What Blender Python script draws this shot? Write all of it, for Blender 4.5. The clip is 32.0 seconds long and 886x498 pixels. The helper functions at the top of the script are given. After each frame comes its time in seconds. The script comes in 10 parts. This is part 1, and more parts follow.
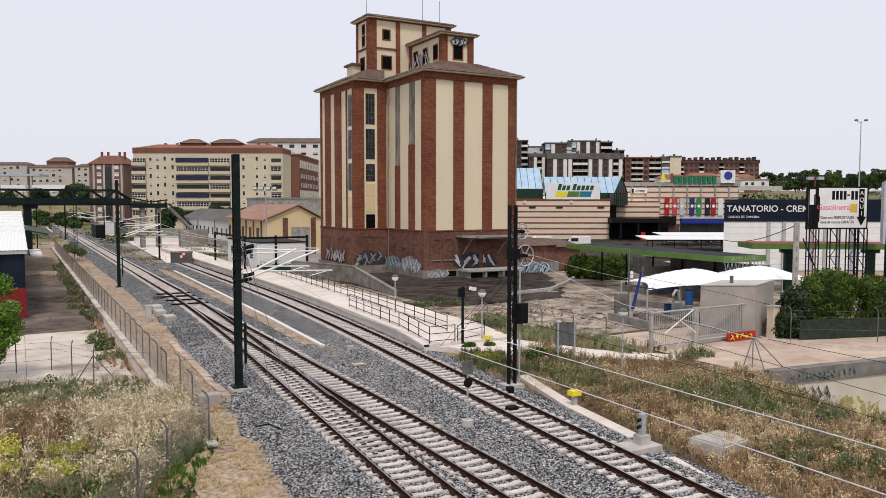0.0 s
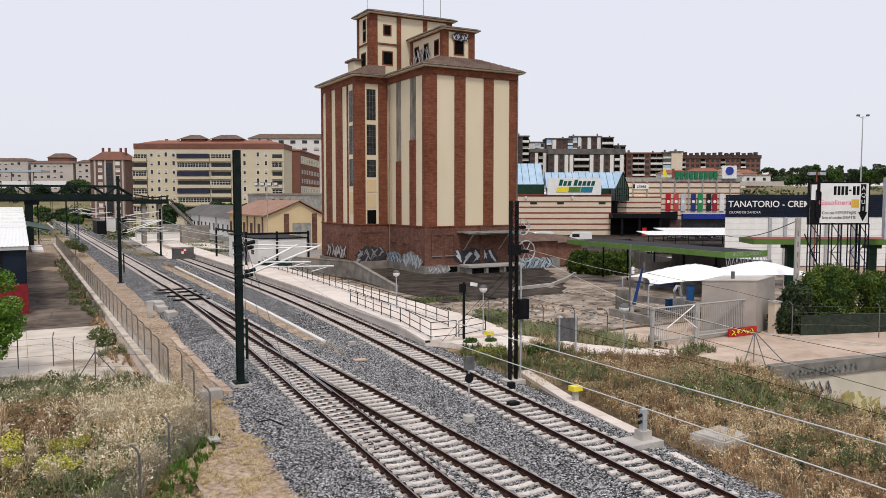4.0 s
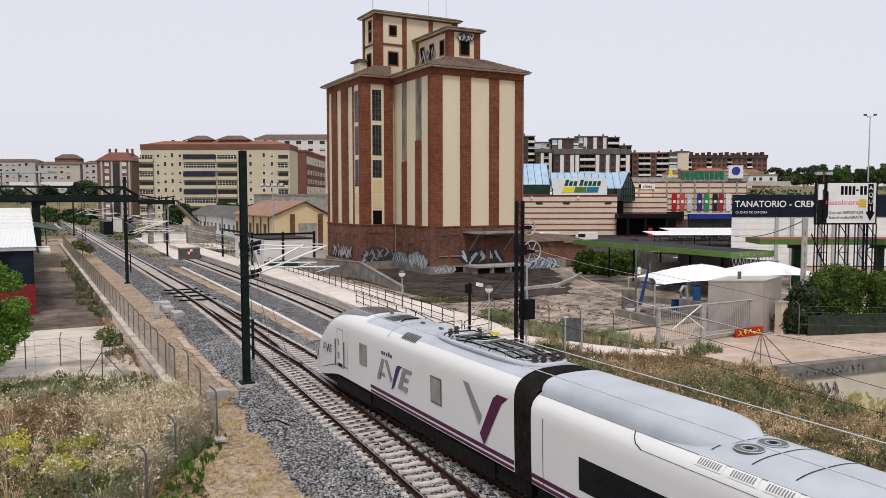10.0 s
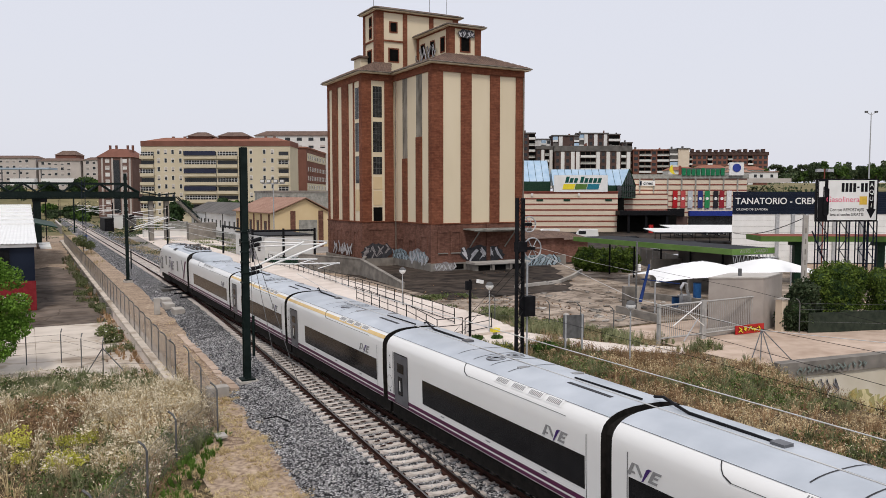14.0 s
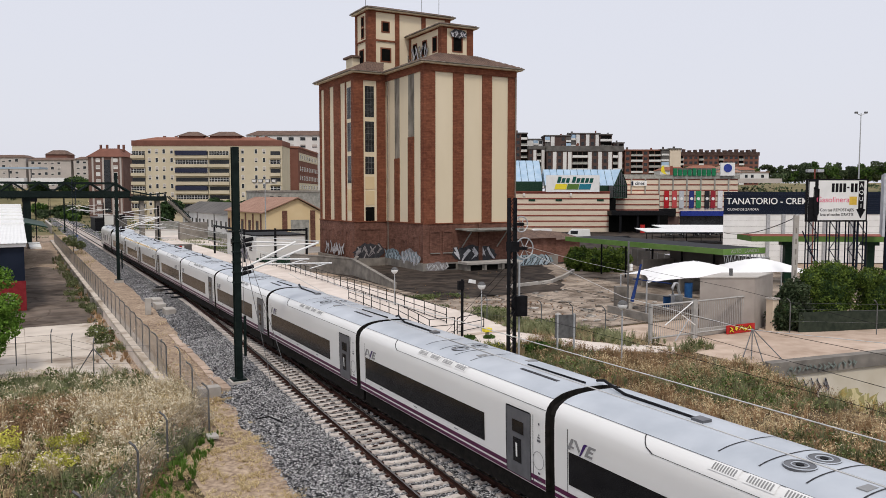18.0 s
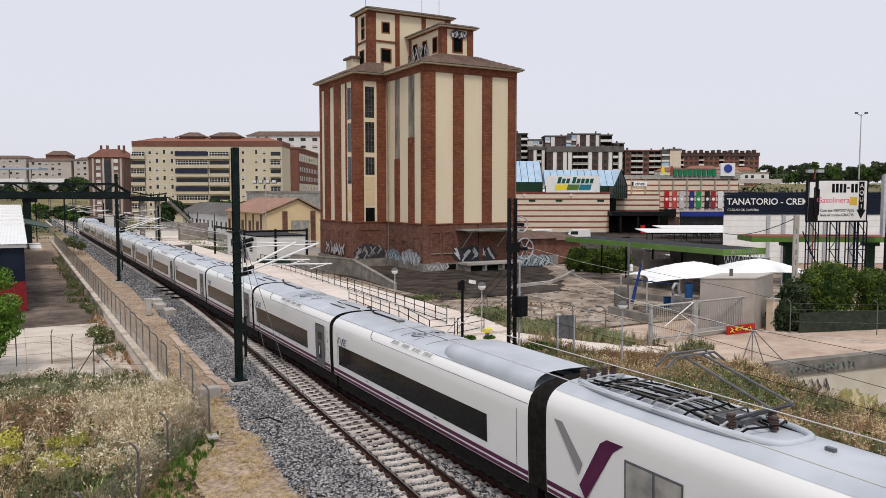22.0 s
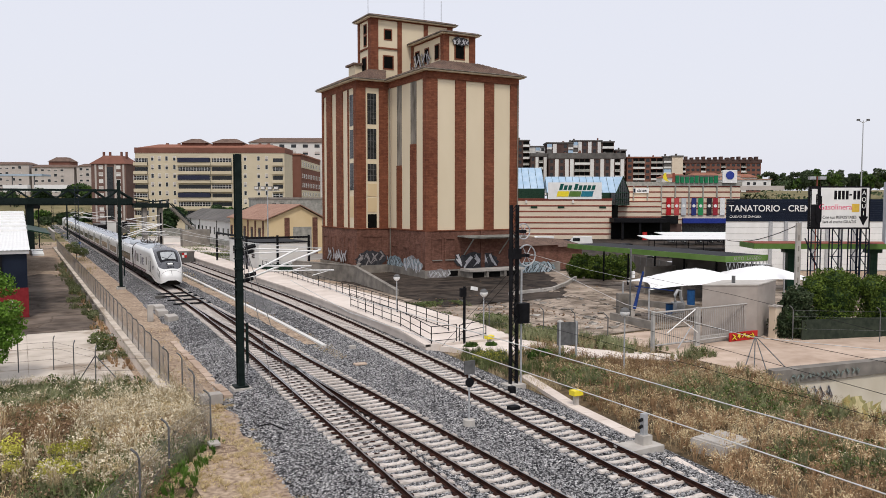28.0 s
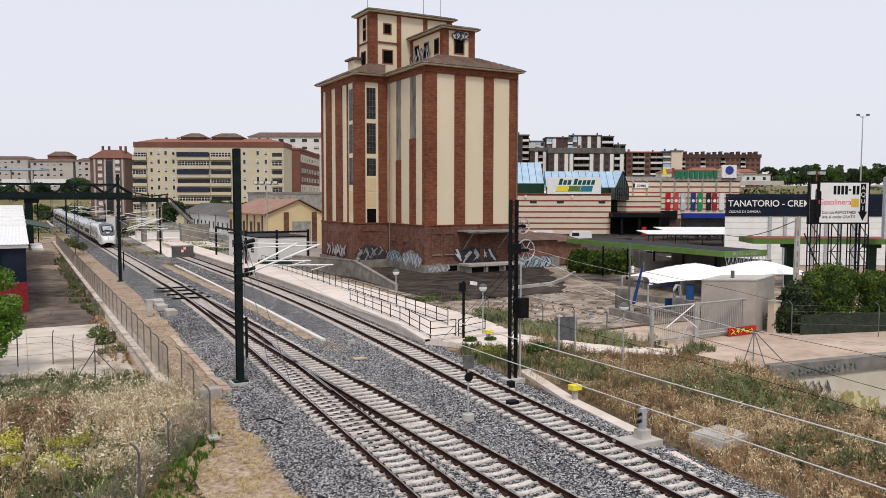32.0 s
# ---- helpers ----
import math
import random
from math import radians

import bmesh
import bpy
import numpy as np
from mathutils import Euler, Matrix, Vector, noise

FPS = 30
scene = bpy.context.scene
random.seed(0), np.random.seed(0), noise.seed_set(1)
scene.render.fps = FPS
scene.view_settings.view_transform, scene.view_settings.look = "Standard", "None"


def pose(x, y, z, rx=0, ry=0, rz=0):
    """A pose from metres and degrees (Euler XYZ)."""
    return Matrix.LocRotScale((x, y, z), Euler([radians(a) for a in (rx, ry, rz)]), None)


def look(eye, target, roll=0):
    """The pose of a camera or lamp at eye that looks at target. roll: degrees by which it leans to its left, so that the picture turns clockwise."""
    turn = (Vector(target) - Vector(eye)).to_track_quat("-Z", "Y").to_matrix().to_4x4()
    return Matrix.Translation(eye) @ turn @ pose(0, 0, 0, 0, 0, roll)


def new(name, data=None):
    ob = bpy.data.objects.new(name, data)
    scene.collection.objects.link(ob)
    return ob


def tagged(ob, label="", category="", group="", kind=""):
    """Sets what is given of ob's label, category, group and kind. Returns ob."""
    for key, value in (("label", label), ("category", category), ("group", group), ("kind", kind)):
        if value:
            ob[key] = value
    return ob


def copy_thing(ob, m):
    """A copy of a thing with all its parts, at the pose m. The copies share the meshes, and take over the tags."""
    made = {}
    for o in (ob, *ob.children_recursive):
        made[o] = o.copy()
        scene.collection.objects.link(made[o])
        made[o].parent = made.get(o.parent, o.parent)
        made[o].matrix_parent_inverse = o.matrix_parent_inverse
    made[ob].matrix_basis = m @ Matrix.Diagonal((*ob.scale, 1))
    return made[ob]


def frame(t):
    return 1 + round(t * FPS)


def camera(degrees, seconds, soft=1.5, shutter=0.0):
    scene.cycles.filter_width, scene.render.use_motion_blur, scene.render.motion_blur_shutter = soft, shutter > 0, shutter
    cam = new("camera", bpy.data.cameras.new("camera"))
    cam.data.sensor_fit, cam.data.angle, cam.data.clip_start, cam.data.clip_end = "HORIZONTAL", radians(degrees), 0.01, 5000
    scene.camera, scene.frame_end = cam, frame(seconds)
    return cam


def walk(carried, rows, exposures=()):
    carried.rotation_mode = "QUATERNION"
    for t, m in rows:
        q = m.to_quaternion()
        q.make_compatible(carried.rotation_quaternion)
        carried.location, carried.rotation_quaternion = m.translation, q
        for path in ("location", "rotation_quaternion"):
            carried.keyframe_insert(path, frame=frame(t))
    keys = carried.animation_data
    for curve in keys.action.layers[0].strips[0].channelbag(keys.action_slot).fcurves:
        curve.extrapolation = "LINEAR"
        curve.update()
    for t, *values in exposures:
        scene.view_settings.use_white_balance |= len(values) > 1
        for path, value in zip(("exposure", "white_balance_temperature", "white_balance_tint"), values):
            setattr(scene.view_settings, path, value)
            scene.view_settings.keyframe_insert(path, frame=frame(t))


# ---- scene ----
cam = camera(59.93, 32.0, soft=0.8)
EYE = (0.0, 0.0, 8.9)
HEADING = -28.72


def aim(t, yaw, pitch, roll):
    """A row of the camera's path: it stays on one spot and sways a little."""
    a, p = radians(yaw + HEADING), radians(pitch)
    ahead = Vector((-math.sin(a) * math.cos(p), math.cos(a) * math.cos(p), math.sin(p)))
    return (t, look(EYE, Vector(EYE) + 50 * ahead, roll))


PATH = [
    (0.0, -0.254, -3.492, 0.049),
    (0.5, -0.259, -3.535, 0.054),
    (1.0, -0.241, -3.609, 0.043),
    (1.5, -0.193, -3.676, 0.027),
    (2.0, -0.182, -3.708, 0.004),
    (2.5, -0.186, -3.745, 0.016),
    (3.0, -0.196, -3.793, 0.020),
    (3.5, -0.203, -3.813, 0.009),
    (5.5, -0.005, -3.784, -0.029),
    (6.0, -0.000, -3.785, -0.029),
    (6.5, -0.005, -3.784, -0.029),
    (7.0, -0.062, -3.783, -0.029),
    (7.5, -0.113, -3.799, -0.017),
    (8.0, -0.101, -3.856, -0.012),
    (8.5, -0.044, -3.863, -0.013),
    (9.0, 0.059, -3.849, -0.028),
    (9.5, 0.155, -3.834, -0.038),
    (10.0, 0.258, -3.790, -0.070),
    (10.5, 0.306, -3.705, -0.082),
    (11.0, 0.264, -3.663, -0.070),
    (11.5, 0.231, -3.784, -0.052),
    (12.0, 0.189, -3.979, -0.046),
    (12.5, 0.182, -4.088, -0.038),
    (13.0, 0.220, -4.105, -0.025),
    (13.5, 0.252, -4.060, -0.034),
    (14.0, 0.295, -4.024, -0.035),
    (14.5, 0.321, -3.979, -0.033),
    (16.5, 0.065, -4.032, -0.020),
    (17.0, -0.114, -4.004, 0.009),
    (17.5, -0.269, -4.007, 0.007),
    (18.0, -0.292, -4.032, 0.012),
    (18.5, -0.214, -4.054, -0.001),
    (19.0, -0.099, -4.062, -0.009),
    (19.5, -0.026, -4.058, -0.025),
    (20.0, -0.017, -4.058, -0.030),
    (20.5, -0.035, -4.052, -0.014),
    (21.0, -0.059, -4.077, -0.023),
    (21.5, -0.166, -4.066, -0.003),
    (22.0, -0.275, -3.994, -0.005),
    (22.5, -0.332, -3.869, -0.021),
    (23.0, -0.350, -3.763, -0.004),
    (23.5, -0.303, -3.688, 0.002),
    (24.0, -0.246, -3.637, 0.009),
    (24.5, -0.171, -3.591, 0.016),
    (25.0, -0.118, -3.545, 0.030),
    (25.5, -0.108, -3.470, 0.039),
    (27.5, -0.136, -3.425, 0.028),
    (28.0, -0.131, -3.504, 0.035),
    (28.5, -0.114, -3.602, 0.058),
    (29.0, -0.082, -3.692, 0.057),
    (29.5, -0.062, -3.792, 0.058),
    (30.0, -0.061, -3.884, 0.057),
    (30.5, -0.108, -3.912, 0.070),
    (31.0, -0.164, -3.899, 0.093),
    (31.5, -0.195, -3.899, 0.094),
    (32.0, -0.184, -3.899, 0.092),
]
walk(cam, [aim(*row) for row in PATH], [(0.0, 0.0), (8.5, 0.0), (11.0, -0.09), (21.5, -0.09), (24.5, 0.0), (32.0, 0.0)])

# ---- light: a bright, thinly clouded midday ----
world = bpy.data.worlds.new("world")
scene.world = world
world.use_nodes = True
wn, wl = world.node_tree.nodes, world.node_tree.links
sky = wn.new("ShaderNodeTexSky")
sky.sky_type = "NISHITA"
sky.sun_disc = False
SUN_UP, SUN_ROUND = 58.0, 205.0
sky.sun_elevation, sky.sun_rotation = radians(SUN_UP), radians(SUN_ROUND)
sky.air_density, sky.dust_density, sky.ozone_density = 1.2, 4.0, 1.0
sky_soft = wn.new("ShaderNodeMix")
sky_soft.data_type = "RGBA"
sky_soft.inputs[0].default_value = 0.86
sky_soft.inputs[7].default_value = (7.6, 7.7, 8.5, 1)
wl.new(sky.outputs[0], sky_soft.inputs[6])
wl.new(sky_soft.outputs[2], wn["Background"].inputs[0])
wn["Background"].inputs[1].default_value = 0.114
sun = new("sun", bpy.data.lights.new("sun", "SUN"))
sun.data.energy, sun.data.angle, sun.data.color = 1.9, radians(9), (1.0, 0.935, 0.87)
_a, _e = radians(SUN_ROUND), radians(SUN_UP)
_d = Vector((math.sin(_a) * math.cos(_e), math.cos(_a) * math.cos(_e), math.sin(_e)))
sun.matrix_world = look(_d * 100, (0, 0, 0))
scene.view_settings.exposure = 0.0


# ---- materials ----
MATS = {}


def mat(name, c1, c2=None, rough=0.8, metal=0.0, scale=3.0, big=0.25, bump=0.15, bscale=None, per=0.0, spec=0.16, stretch=None, detail=5.0):
    """A surface of two close tones mixed by noise at two scales, with fine relief. per: how much single pieces differ."""
    if name in MATS:
        return MATS[name]
    m = bpy.data.materials.new(name)
    m.use_nodes = True
    n, l = m.node_tree.nodes, m.node_tree.links
    b = n["Principled BSDF"]
    b.inputs["Roughness"].default_value, b.inputs["Metallic"].default_value = rough, metal
    b.inputs["Specular IOR Level"].default_value = spec
    co = n.new("ShaderNodeTexCoord")
    src = co.outputs["Object"]
    if stretch:
        mp = n.new("ShaderNodeMapping")
        mp.inputs["Scale"].default_value = stretch
        l.new(src, mp.inputs[0])
        src = mp.outputs[0]
    fine, wide = n.new("ShaderNodeTexNoise"), n.new("ShaderNodeTexNoise")
    for tex, s in ((fine, scale), (wide, scale * 0.13)):
        tex.inputs["Scale"].default_value, tex.inputs["Detail"].default_value = s, detail
        l.new(src, tex.inputs["Vector"])
    add = n.new("ShaderNodeMath")
    add.operation = "MULTIPLY_ADD"
    add.inputs[1].default_value, add.inputs[2].default_value = 1 - big, 0
    l.new(fine.outputs[0], add.inputs[0])
    add2 = n.new("ShaderNodeMath")
    add2.operation = "MULTIPLY_ADD"
    add2.inputs[1].default_value = big
    l.new(wide.outputs[0], add2.inputs[0])
    l.new(add.outputs[0], add2.inputs[2])
    ramp = n.new("ShaderNodeValToRGB")
    ramp.color_ramp.elements[0].position, ramp.color_ramp.elements[1].position = 0.36, 0.64
    c2 = c2 or tuple(min(1, v * 1.25 + 0.01) for v in c1)
    ramp.color_ramp.elements[0].color, ramp.color_ramp.elements[1].color = (*c1, 1), (*c2, 1)
    l.new(add2.outputs[0], ramp.inputs[0])
    out = ramp.outputs[0]
    if per:
        info = n.new("ShaderNodeObjectInfo")
        geo = n.new("ShaderNodeNewGeometry")
        both = n.new("ShaderNodeMath")
        both.operation = "ADD"
        l.new(info.outputs["Random"], both.inputs[0])
        l.new(geo.outputs["Random Per Island"], both.inputs[1])
        sc = n.new("ShaderNodeMath")
        sc.operation = "MULTIPLY_ADD"
        sc.inputs[1].default_value, sc.inputs[2].default_value = per, 1 - per
        l.new(both.outputs[0], sc.inputs[0])
        hsv = n.new("ShaderNodeHueSaturation")
        l.new(out, hsv.inputs["Color"])
        l.new(sc.outputs[0], hsv.inputs["Value"])
        out = hsv.outputs[0]
    l.new(out, b.inputs["Base Color"])
    if bump:
        bt = n.new("ShaderNodeTexNoise")
        bt.inputs["Scale"].default_value, bt.inputs["Detail"].default_value = bscale or scale * 3, 3
        l.new(src, bt.inputs["Vector"])
        bn = n.new("ShaderNodeBump")
        bn.inputs["Strength"].default_value, bn.inputs["Distance"].default_value = bump, 0.05
        l.new(bt.outputs[0], bn.inputs["Height"])
        l.new(bn.outputs[0], b.inputs["Normal"])
    MATS[name] = m
    return m


def brick_mat(name, c1, c2, mortar, scale=1.0, w=0.26, h=0.07):
    """Bricks in courses along the walls, whichever way they face."""
    m = mat(name, c1, c2, rough=0.9, scale=2.5, big=0.5, bump=0)
    n, l = m.node_tree.nodes, m.node_tree.links
    b = n["Principled BSDF"]
    co = [k for k in n if k.bl_idname == "ShaderNodeTexCoord"][0]
    sep, com = n.new("ShaderNodeSeparateXYZ"), n.new("ShaderNodeCombineXYZ")
    l.new(co.outputs["Object"], sep.inputs[0])
    s = n.new("ShaderNodeMath")
    s.operation = "ADD"
    l.new(sep.outputs[0], s.inputs[0])
    l.new(sep.outputs[1], s.inputs[1])
    l.new(s.outputs[0], com.inputs[0])
    l.new(sep.outputs[2], com.inputs[1])
    br = n.new("ShaderNodeTexBrick")
    br.inputs["Scale"].default_value = 1.0
    br.inputs["Brick Width"].default_value, br.inputs["Row Height"].default_value = w * scale, h * scale
    br.inputs["Mortar Size"].default_value, br.inputs["Bias"].default_value = 0.008 * scale, -0.1
    br.inputs["Color1"].default_value = (0.62, 0.62, 0.62, 1)
    br.inputs["Color2"].default_value = (1, 1, 1, 1)
    br.inputs["Mortar"].default_value = (*mortar, 1)
    l.new(com.outputs[0], br.inputs["Vector"])
    ramp = [k for k in n if k.bl_idname == "ShaderNodeValToRGB"][0]
    mul = n.new("ShaderNodeMix")
    mul.data_type, mul.blend_type = "RGBA", "MULTIPLY"
    mul.inputs[0].default_value = 0.8
    l.new(ramp.outputs[0], mul.inputs[6])
    l.new(br.outputs[0], mul.inputs[7])
    l.new(mul.outputs[2], b.inputs["Base Color"])
    bn = n.new("ShaderNodeBump")
    bn.inputs["Strength"].default_value, bn.inputs["Distance"].default_value = 0.6, 0.03
    l.new(br.outputs[0], bn.inputs["Height"])
    l.new(bn.outputs[0], b.inputs["Normal"])
    return m


def ballast_mat(name):
    """Broken stone: cells of differing grey; shade in their gaps is painted as dark edges."""
    m = mat(name, (0.5, 0.5, 0.5), (1, 1, 1), scale=0.9, big=0.3, bump=0, rough=0.95, spec=0.05)
    n, l = m.node_tree.nodes, m.node_tree.links
    b = n["Principled BSDF"]
    co = [k for k in n if k.bl_idname == "ShaderNodeTexCoord"][0]
    ramp = [k for k in n if k.bl_idname == "ShaderNodeValToRGB"][0]
    vo = n.new("ShaderNodeTexVoronoi")
    vo.inputs["Scale"].default_value = 15.0
    l.new(co.outputs["Object"], vo.inputs["Vector"])
    sep = n.new("ShaderNodeSeparateColor")
    l.new(vo.outputs["Color"], sep.inputs[0])
    r2 = n.new("ShaderNodeValToRGB")
    e = r2.color_ramp.elements
    e[0].position, e[0].color = 0.12, (0.025, 0.026, 0.03, 1)
    e[1].position, e[1].color = 0.96, (1.0, 0.98, 0.97, 1)
    e.new(0.62).color = (0.24, 0.238, 0.245, 1)
    l.new(sep.outputs[0], r2.inputs[0])
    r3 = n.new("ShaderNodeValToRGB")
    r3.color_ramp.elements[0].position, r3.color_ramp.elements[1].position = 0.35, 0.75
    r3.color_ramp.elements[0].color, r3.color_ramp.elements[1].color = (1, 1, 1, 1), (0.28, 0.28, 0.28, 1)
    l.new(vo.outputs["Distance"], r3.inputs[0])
    out = r2.outputs[0]
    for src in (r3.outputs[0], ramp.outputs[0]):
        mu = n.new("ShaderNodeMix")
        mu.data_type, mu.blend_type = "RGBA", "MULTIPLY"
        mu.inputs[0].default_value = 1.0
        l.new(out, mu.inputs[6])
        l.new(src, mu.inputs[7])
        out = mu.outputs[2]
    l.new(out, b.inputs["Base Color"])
    bn = n.new("ShaderNodeBump")
    bn.invert = True
    bn.inputs["Strength"].default_value, bn.inputs["Distance"].default_value = 1.0, 0.06
    l.new(vo.outputs["Distance"], bn.inputs["Height"])
    l.new(bn.outputs[0], b.inputs["Normal"])
    return m


def cracked(m, cell, dark=0.3, wander=0.35):
    """Adds broken lines and worn patches of their own shape to a paving material."""
    n, l = m.node_tree.nodes, m.node_tree.links
    b = n["Principled BSDF"]
    co = [k for k in n if k.bl_idname == "ShaderNodeTexCoord"][0]
    src = b.inputs["Base Color"].links[0].from_socket
    warp = n.new("ShaderNodeTexNoise")
    warp.inputs["Scale"].default_value, warp.inputs["Detail"].default_value = 1.2, 4
    l.new(co.outputs["Object"], warp.inputs["Vector"])
    off = n.new("ShaderNodeVectorMath")
    off.operation = "MULTIPLY_ADD"
    off.inputs[1].default_value = (wander * 2, wander * 2, wander * 2)
    l.new(warp.outputs["Color"], off.inputs[0])
    l.new(co.outputs["Object"], off.inputs[2])
    vo = n.new("ShaderNodeTexVoronoi")
    vo.feature = "DISTANCE_TO_EDGE"
    vo.inputs["Scale"].default_value = 1 / cell
    l.new(off.outputs[0], vo.inputs["Vector"])
    ed = n.new("ShaderNodeValToRGB")
    ed.color_ramp.elements[0].position, ed.color_ramp.elements[0].color = 0.004, (dark, dark * 0.94, dark * 0.86, 1)
    ed.color_ramp.elements[1].position, ed.color_ramp.elements[1].color = 0.03, (1, 1, 1, 1)
    l.new(vo.outputs["Distance"], ed.inputs[0])
    st = n.new("ShaderNodeTexNoise")
    st.inputs["Scale"].default_value, st.inputs["Detail"].default_value = 0.35, 8
    l.new(co.outputs["Object"], st.inputs["Vector"])
    sr = n.new("ShaderNodeValToRGB")
    sr.color_ramp.elements[0].position, sr.color_ramp.elements[0].color = 0.34, (0.5, 0.46, 0.42, 1)
    sr.color_ramp.elements[1].position, sr.color_ramp.elements[1].color = 0.5, (1, 1, 1, 1)
    l.new(st.outputs[0], sr.inputs[0])
    out = src
    for k in (ed.outputs[0], sr.outputs[0]):
        mu = n.new("ShaderNodeMix")
        mu.data_type, mu.blend_type = "RGBA", "MULTIPLY"
        mu.inputs[0].default_value = 0.9
        l.new(out, mu.inputs[6])
        l.new(k, mu.inputs[7])
        out = mu.outputs[2]
    l.new(out, b.inputs["Base Color"])
    return m


M_BALLAST = ballast_mat("ballast_stone")
M_STONE = mat("ballast_piece", (0.04, 0.04, 0.045), (0.55, 0.545, 0.54), scale=9, per=0.5, bump=0.3, rough=0.95)
M_EARTH = mat("dry_earth", (0.17, 0.115, 0.08), (0.5, 0.39, 0.285), scale=5.0, big=0.35, bump=0.35, bscale=20, rough=0.95, detail=10)
M_DIRT = mat("pale_dirt_yard", (0.34, 0.25, 0.185), (0.58, 0.46, 0.37), scale=0.8, big=0.5, bump=0.3, rough=0.95, detail=9)
M_LOT = cracked(mat("old_concrete_lot", (0.46, 0.4, 0.335), (0.64, 0.57, 0.49), scale=0.6, big=0.5, bump=0.2, rough=0.9, detail=9), 6.0, 0.72)
M_CONC = mat("weathered_concrete", (0.33, 0.305, 0.275), (0.52, 0.49, 0.45), scale=1.6, big=0.5, bump=0.2, rough=0.9, detail=8)
M_CONCD = mat("stained_concrete", (0.12, 0.11, 0.098), (0.31, 0.285, 0.25), scale=1.1, big=0.55, bump=0.2, rough=0.9, detail=8)
M_PLAT = mat("platform_paving", (0.58, 0.5, 0.435), (0.74, 0.66, 0.59), scale=0.9, big=0.5, bump=0.1, rough=0.85, detail=8)
M_SLEEPER = mat("concrete_sleeper", (0.43, 0.375, 0.335), (0.66, 0.6, 0.545), scale=4, per=0.16, bump=0.15, rough=0.9)
M_RUST = mat("rusty_rail_side", (0.02, 0.01, 0.008), (0.06, 0.027, 0.019), scale=4, bump=0.1, rough=0.85, spec=0.08)
M_RAILTOP = mat("polished_rail_head", (0.35, 0.34, 0.33), (0.45, 0.44, 0.43), metal=0.9, rough=0.32, bump=0)
M_DARK = mat("dark_green_steel", (0.004, 0.009, 0.008), (0.01, 0.018, 0.016), rough=0.6, bump=0.05, spec=0.12)
M_BLACK = mat("black_paint", (0.004, 0.004, 0.005), (0.01, 0.01, 0.012), rough=0.6, bump=0.03, spec=0.12)
M_STEEL = mat("galvanised_steel", (0.36, 0.37, 0.38), (0.5, 0.51, 0.52), metal=0.3, rough=0.5, scale=6, bump=0.05)
M_POST = mat("grey_fence_post", (0.09, 0.09, 0.09), (0.17, 0.17, 0.17), metal=0.2, rough=0.6, bump=0.05)
M_WHITE = mat("white_paint", (0.72, 0.72, 0.7), (0.8, 0.8, 0.78), rough=0.5, bump=0.03, scale=1)
M_WIRE = mat("white_insulator_tube", (0.75, 0.75, 0.73), (0.85, 0.85, 0.83), rough=0.4, bump=0)
M_COPPER = mat("bright_overhead_wire", (0.55, 0.55, 0.53), (0.7, 0.7, 0.68), rough=0.4, metal=0.2, bump=0)
M_BRICK = brick_mat("red_silo_brick", (0.17, 0.058, 0.033), (0.29, 0.11, 0.062), (0.55, 0.5, 0.46), scale=2.6)
M_BRICKL = brick_mat("red_base_brick", (0.13, 0.062, 0.045), (0.265, 0.135, 0.1), (0.6, 0.55, 0.5), scale=1.6)
M_CREAM = mat("cream_render", (0.66, 0.565, 0.40), (0.74, 0.645, 0.475), scale=0.35, big=0.6, bump=0.06, rough=0.9, stretch=(1, 1, 0.35))
M_STRIP = mat("dark_bare_concrete_strip", (0.1, 0.088, 0.07), (0.3, 0.27, 0.225), scale=1.5, bump=0.3, rough=0.95, stretch=(1, 1, 0.3))
M_CREAMG = mat("grey_bare_concrete_strip", (0.2, 0.2, 0.18), (0.38, 0.37, 0.33), scale=1.5, bump=0.3, rough=0.95)
M_TILE = mat("old_roof_tiles", (0.085, 0.058, 0.048), (0.2, 0.135, 0.105), scale=5, big=0.4, bump=0.4, bscale=9, rough=0.9)
M_TILER = mat("terracotta_roof_tiles", (0.2, 0.085, 0.055), (0.31, 0.14, 0.095), scale=3, big=0.4, bump=0.4, bscale=8, rough=0.9)
M_GLASSD = mat("dark_window_glass", (0.01, 0.011, 0.012), (0.04, 0.044, 0.048), rough=0.12, spec=0.35, bump=0)
# near-black colour stands in for the shade inside openings and recesses
M_HOLE = mat("painted_dark_depth", (0.004, 0.004, 0.004), (0.008, 0.008, 0.007), rough=0.95, bump=0, spec=0.05)
M_OFFW = mat("off_white_wall", (0.62, 0.61, 0.58), (0.74, 0.73, 0.7), scale=0.4, big=0.6, bump=0.05, rough=0.9)
M_YELW = mat("pale_yellow_wall", (0.58, 0.44, 0.24), (0.68, 0.54, 0.33), scale=0.4, big=0.6, bump=0.05, rough=0.9)
M_APT = mat("cream_apartment_wall", (0.52, 0.45, 0.32), (0.61, 0.535, 0.395), scale=0.3, big=0.6, bump=0.03, rough=0.9)
# wall tone with the haze over the far rows mixed into it
M_FARW = mat("haze_greyed_wall", (0.4, 0.36, 0.33), (0.52, 0.47, 0.43), scale=0.3, big=0.6, bump=0.03, rough=0.9)
M_TILEP = mat("faded_clay_tiles", (0.24, 0.135, 0.095), (0.38, 0.235, 0.175), scale=3, big=0.4, bump=0.5, bscale=9, rough=0.9)
M_APTB = mat("brick_apartment_wall", (0.155, 0.07, 0.05), (0.22, 0.1, 0.074), scale=0.5, big=0.6, bump=0.05, rough=0.9)
M_APTD = mat("dark_brown_apartment_wall", (0.065, 0.04, 0.034), (0.11, 0.07, 0.06), scale=0.5, big=0.6, bump=0.05, rough=0.9)
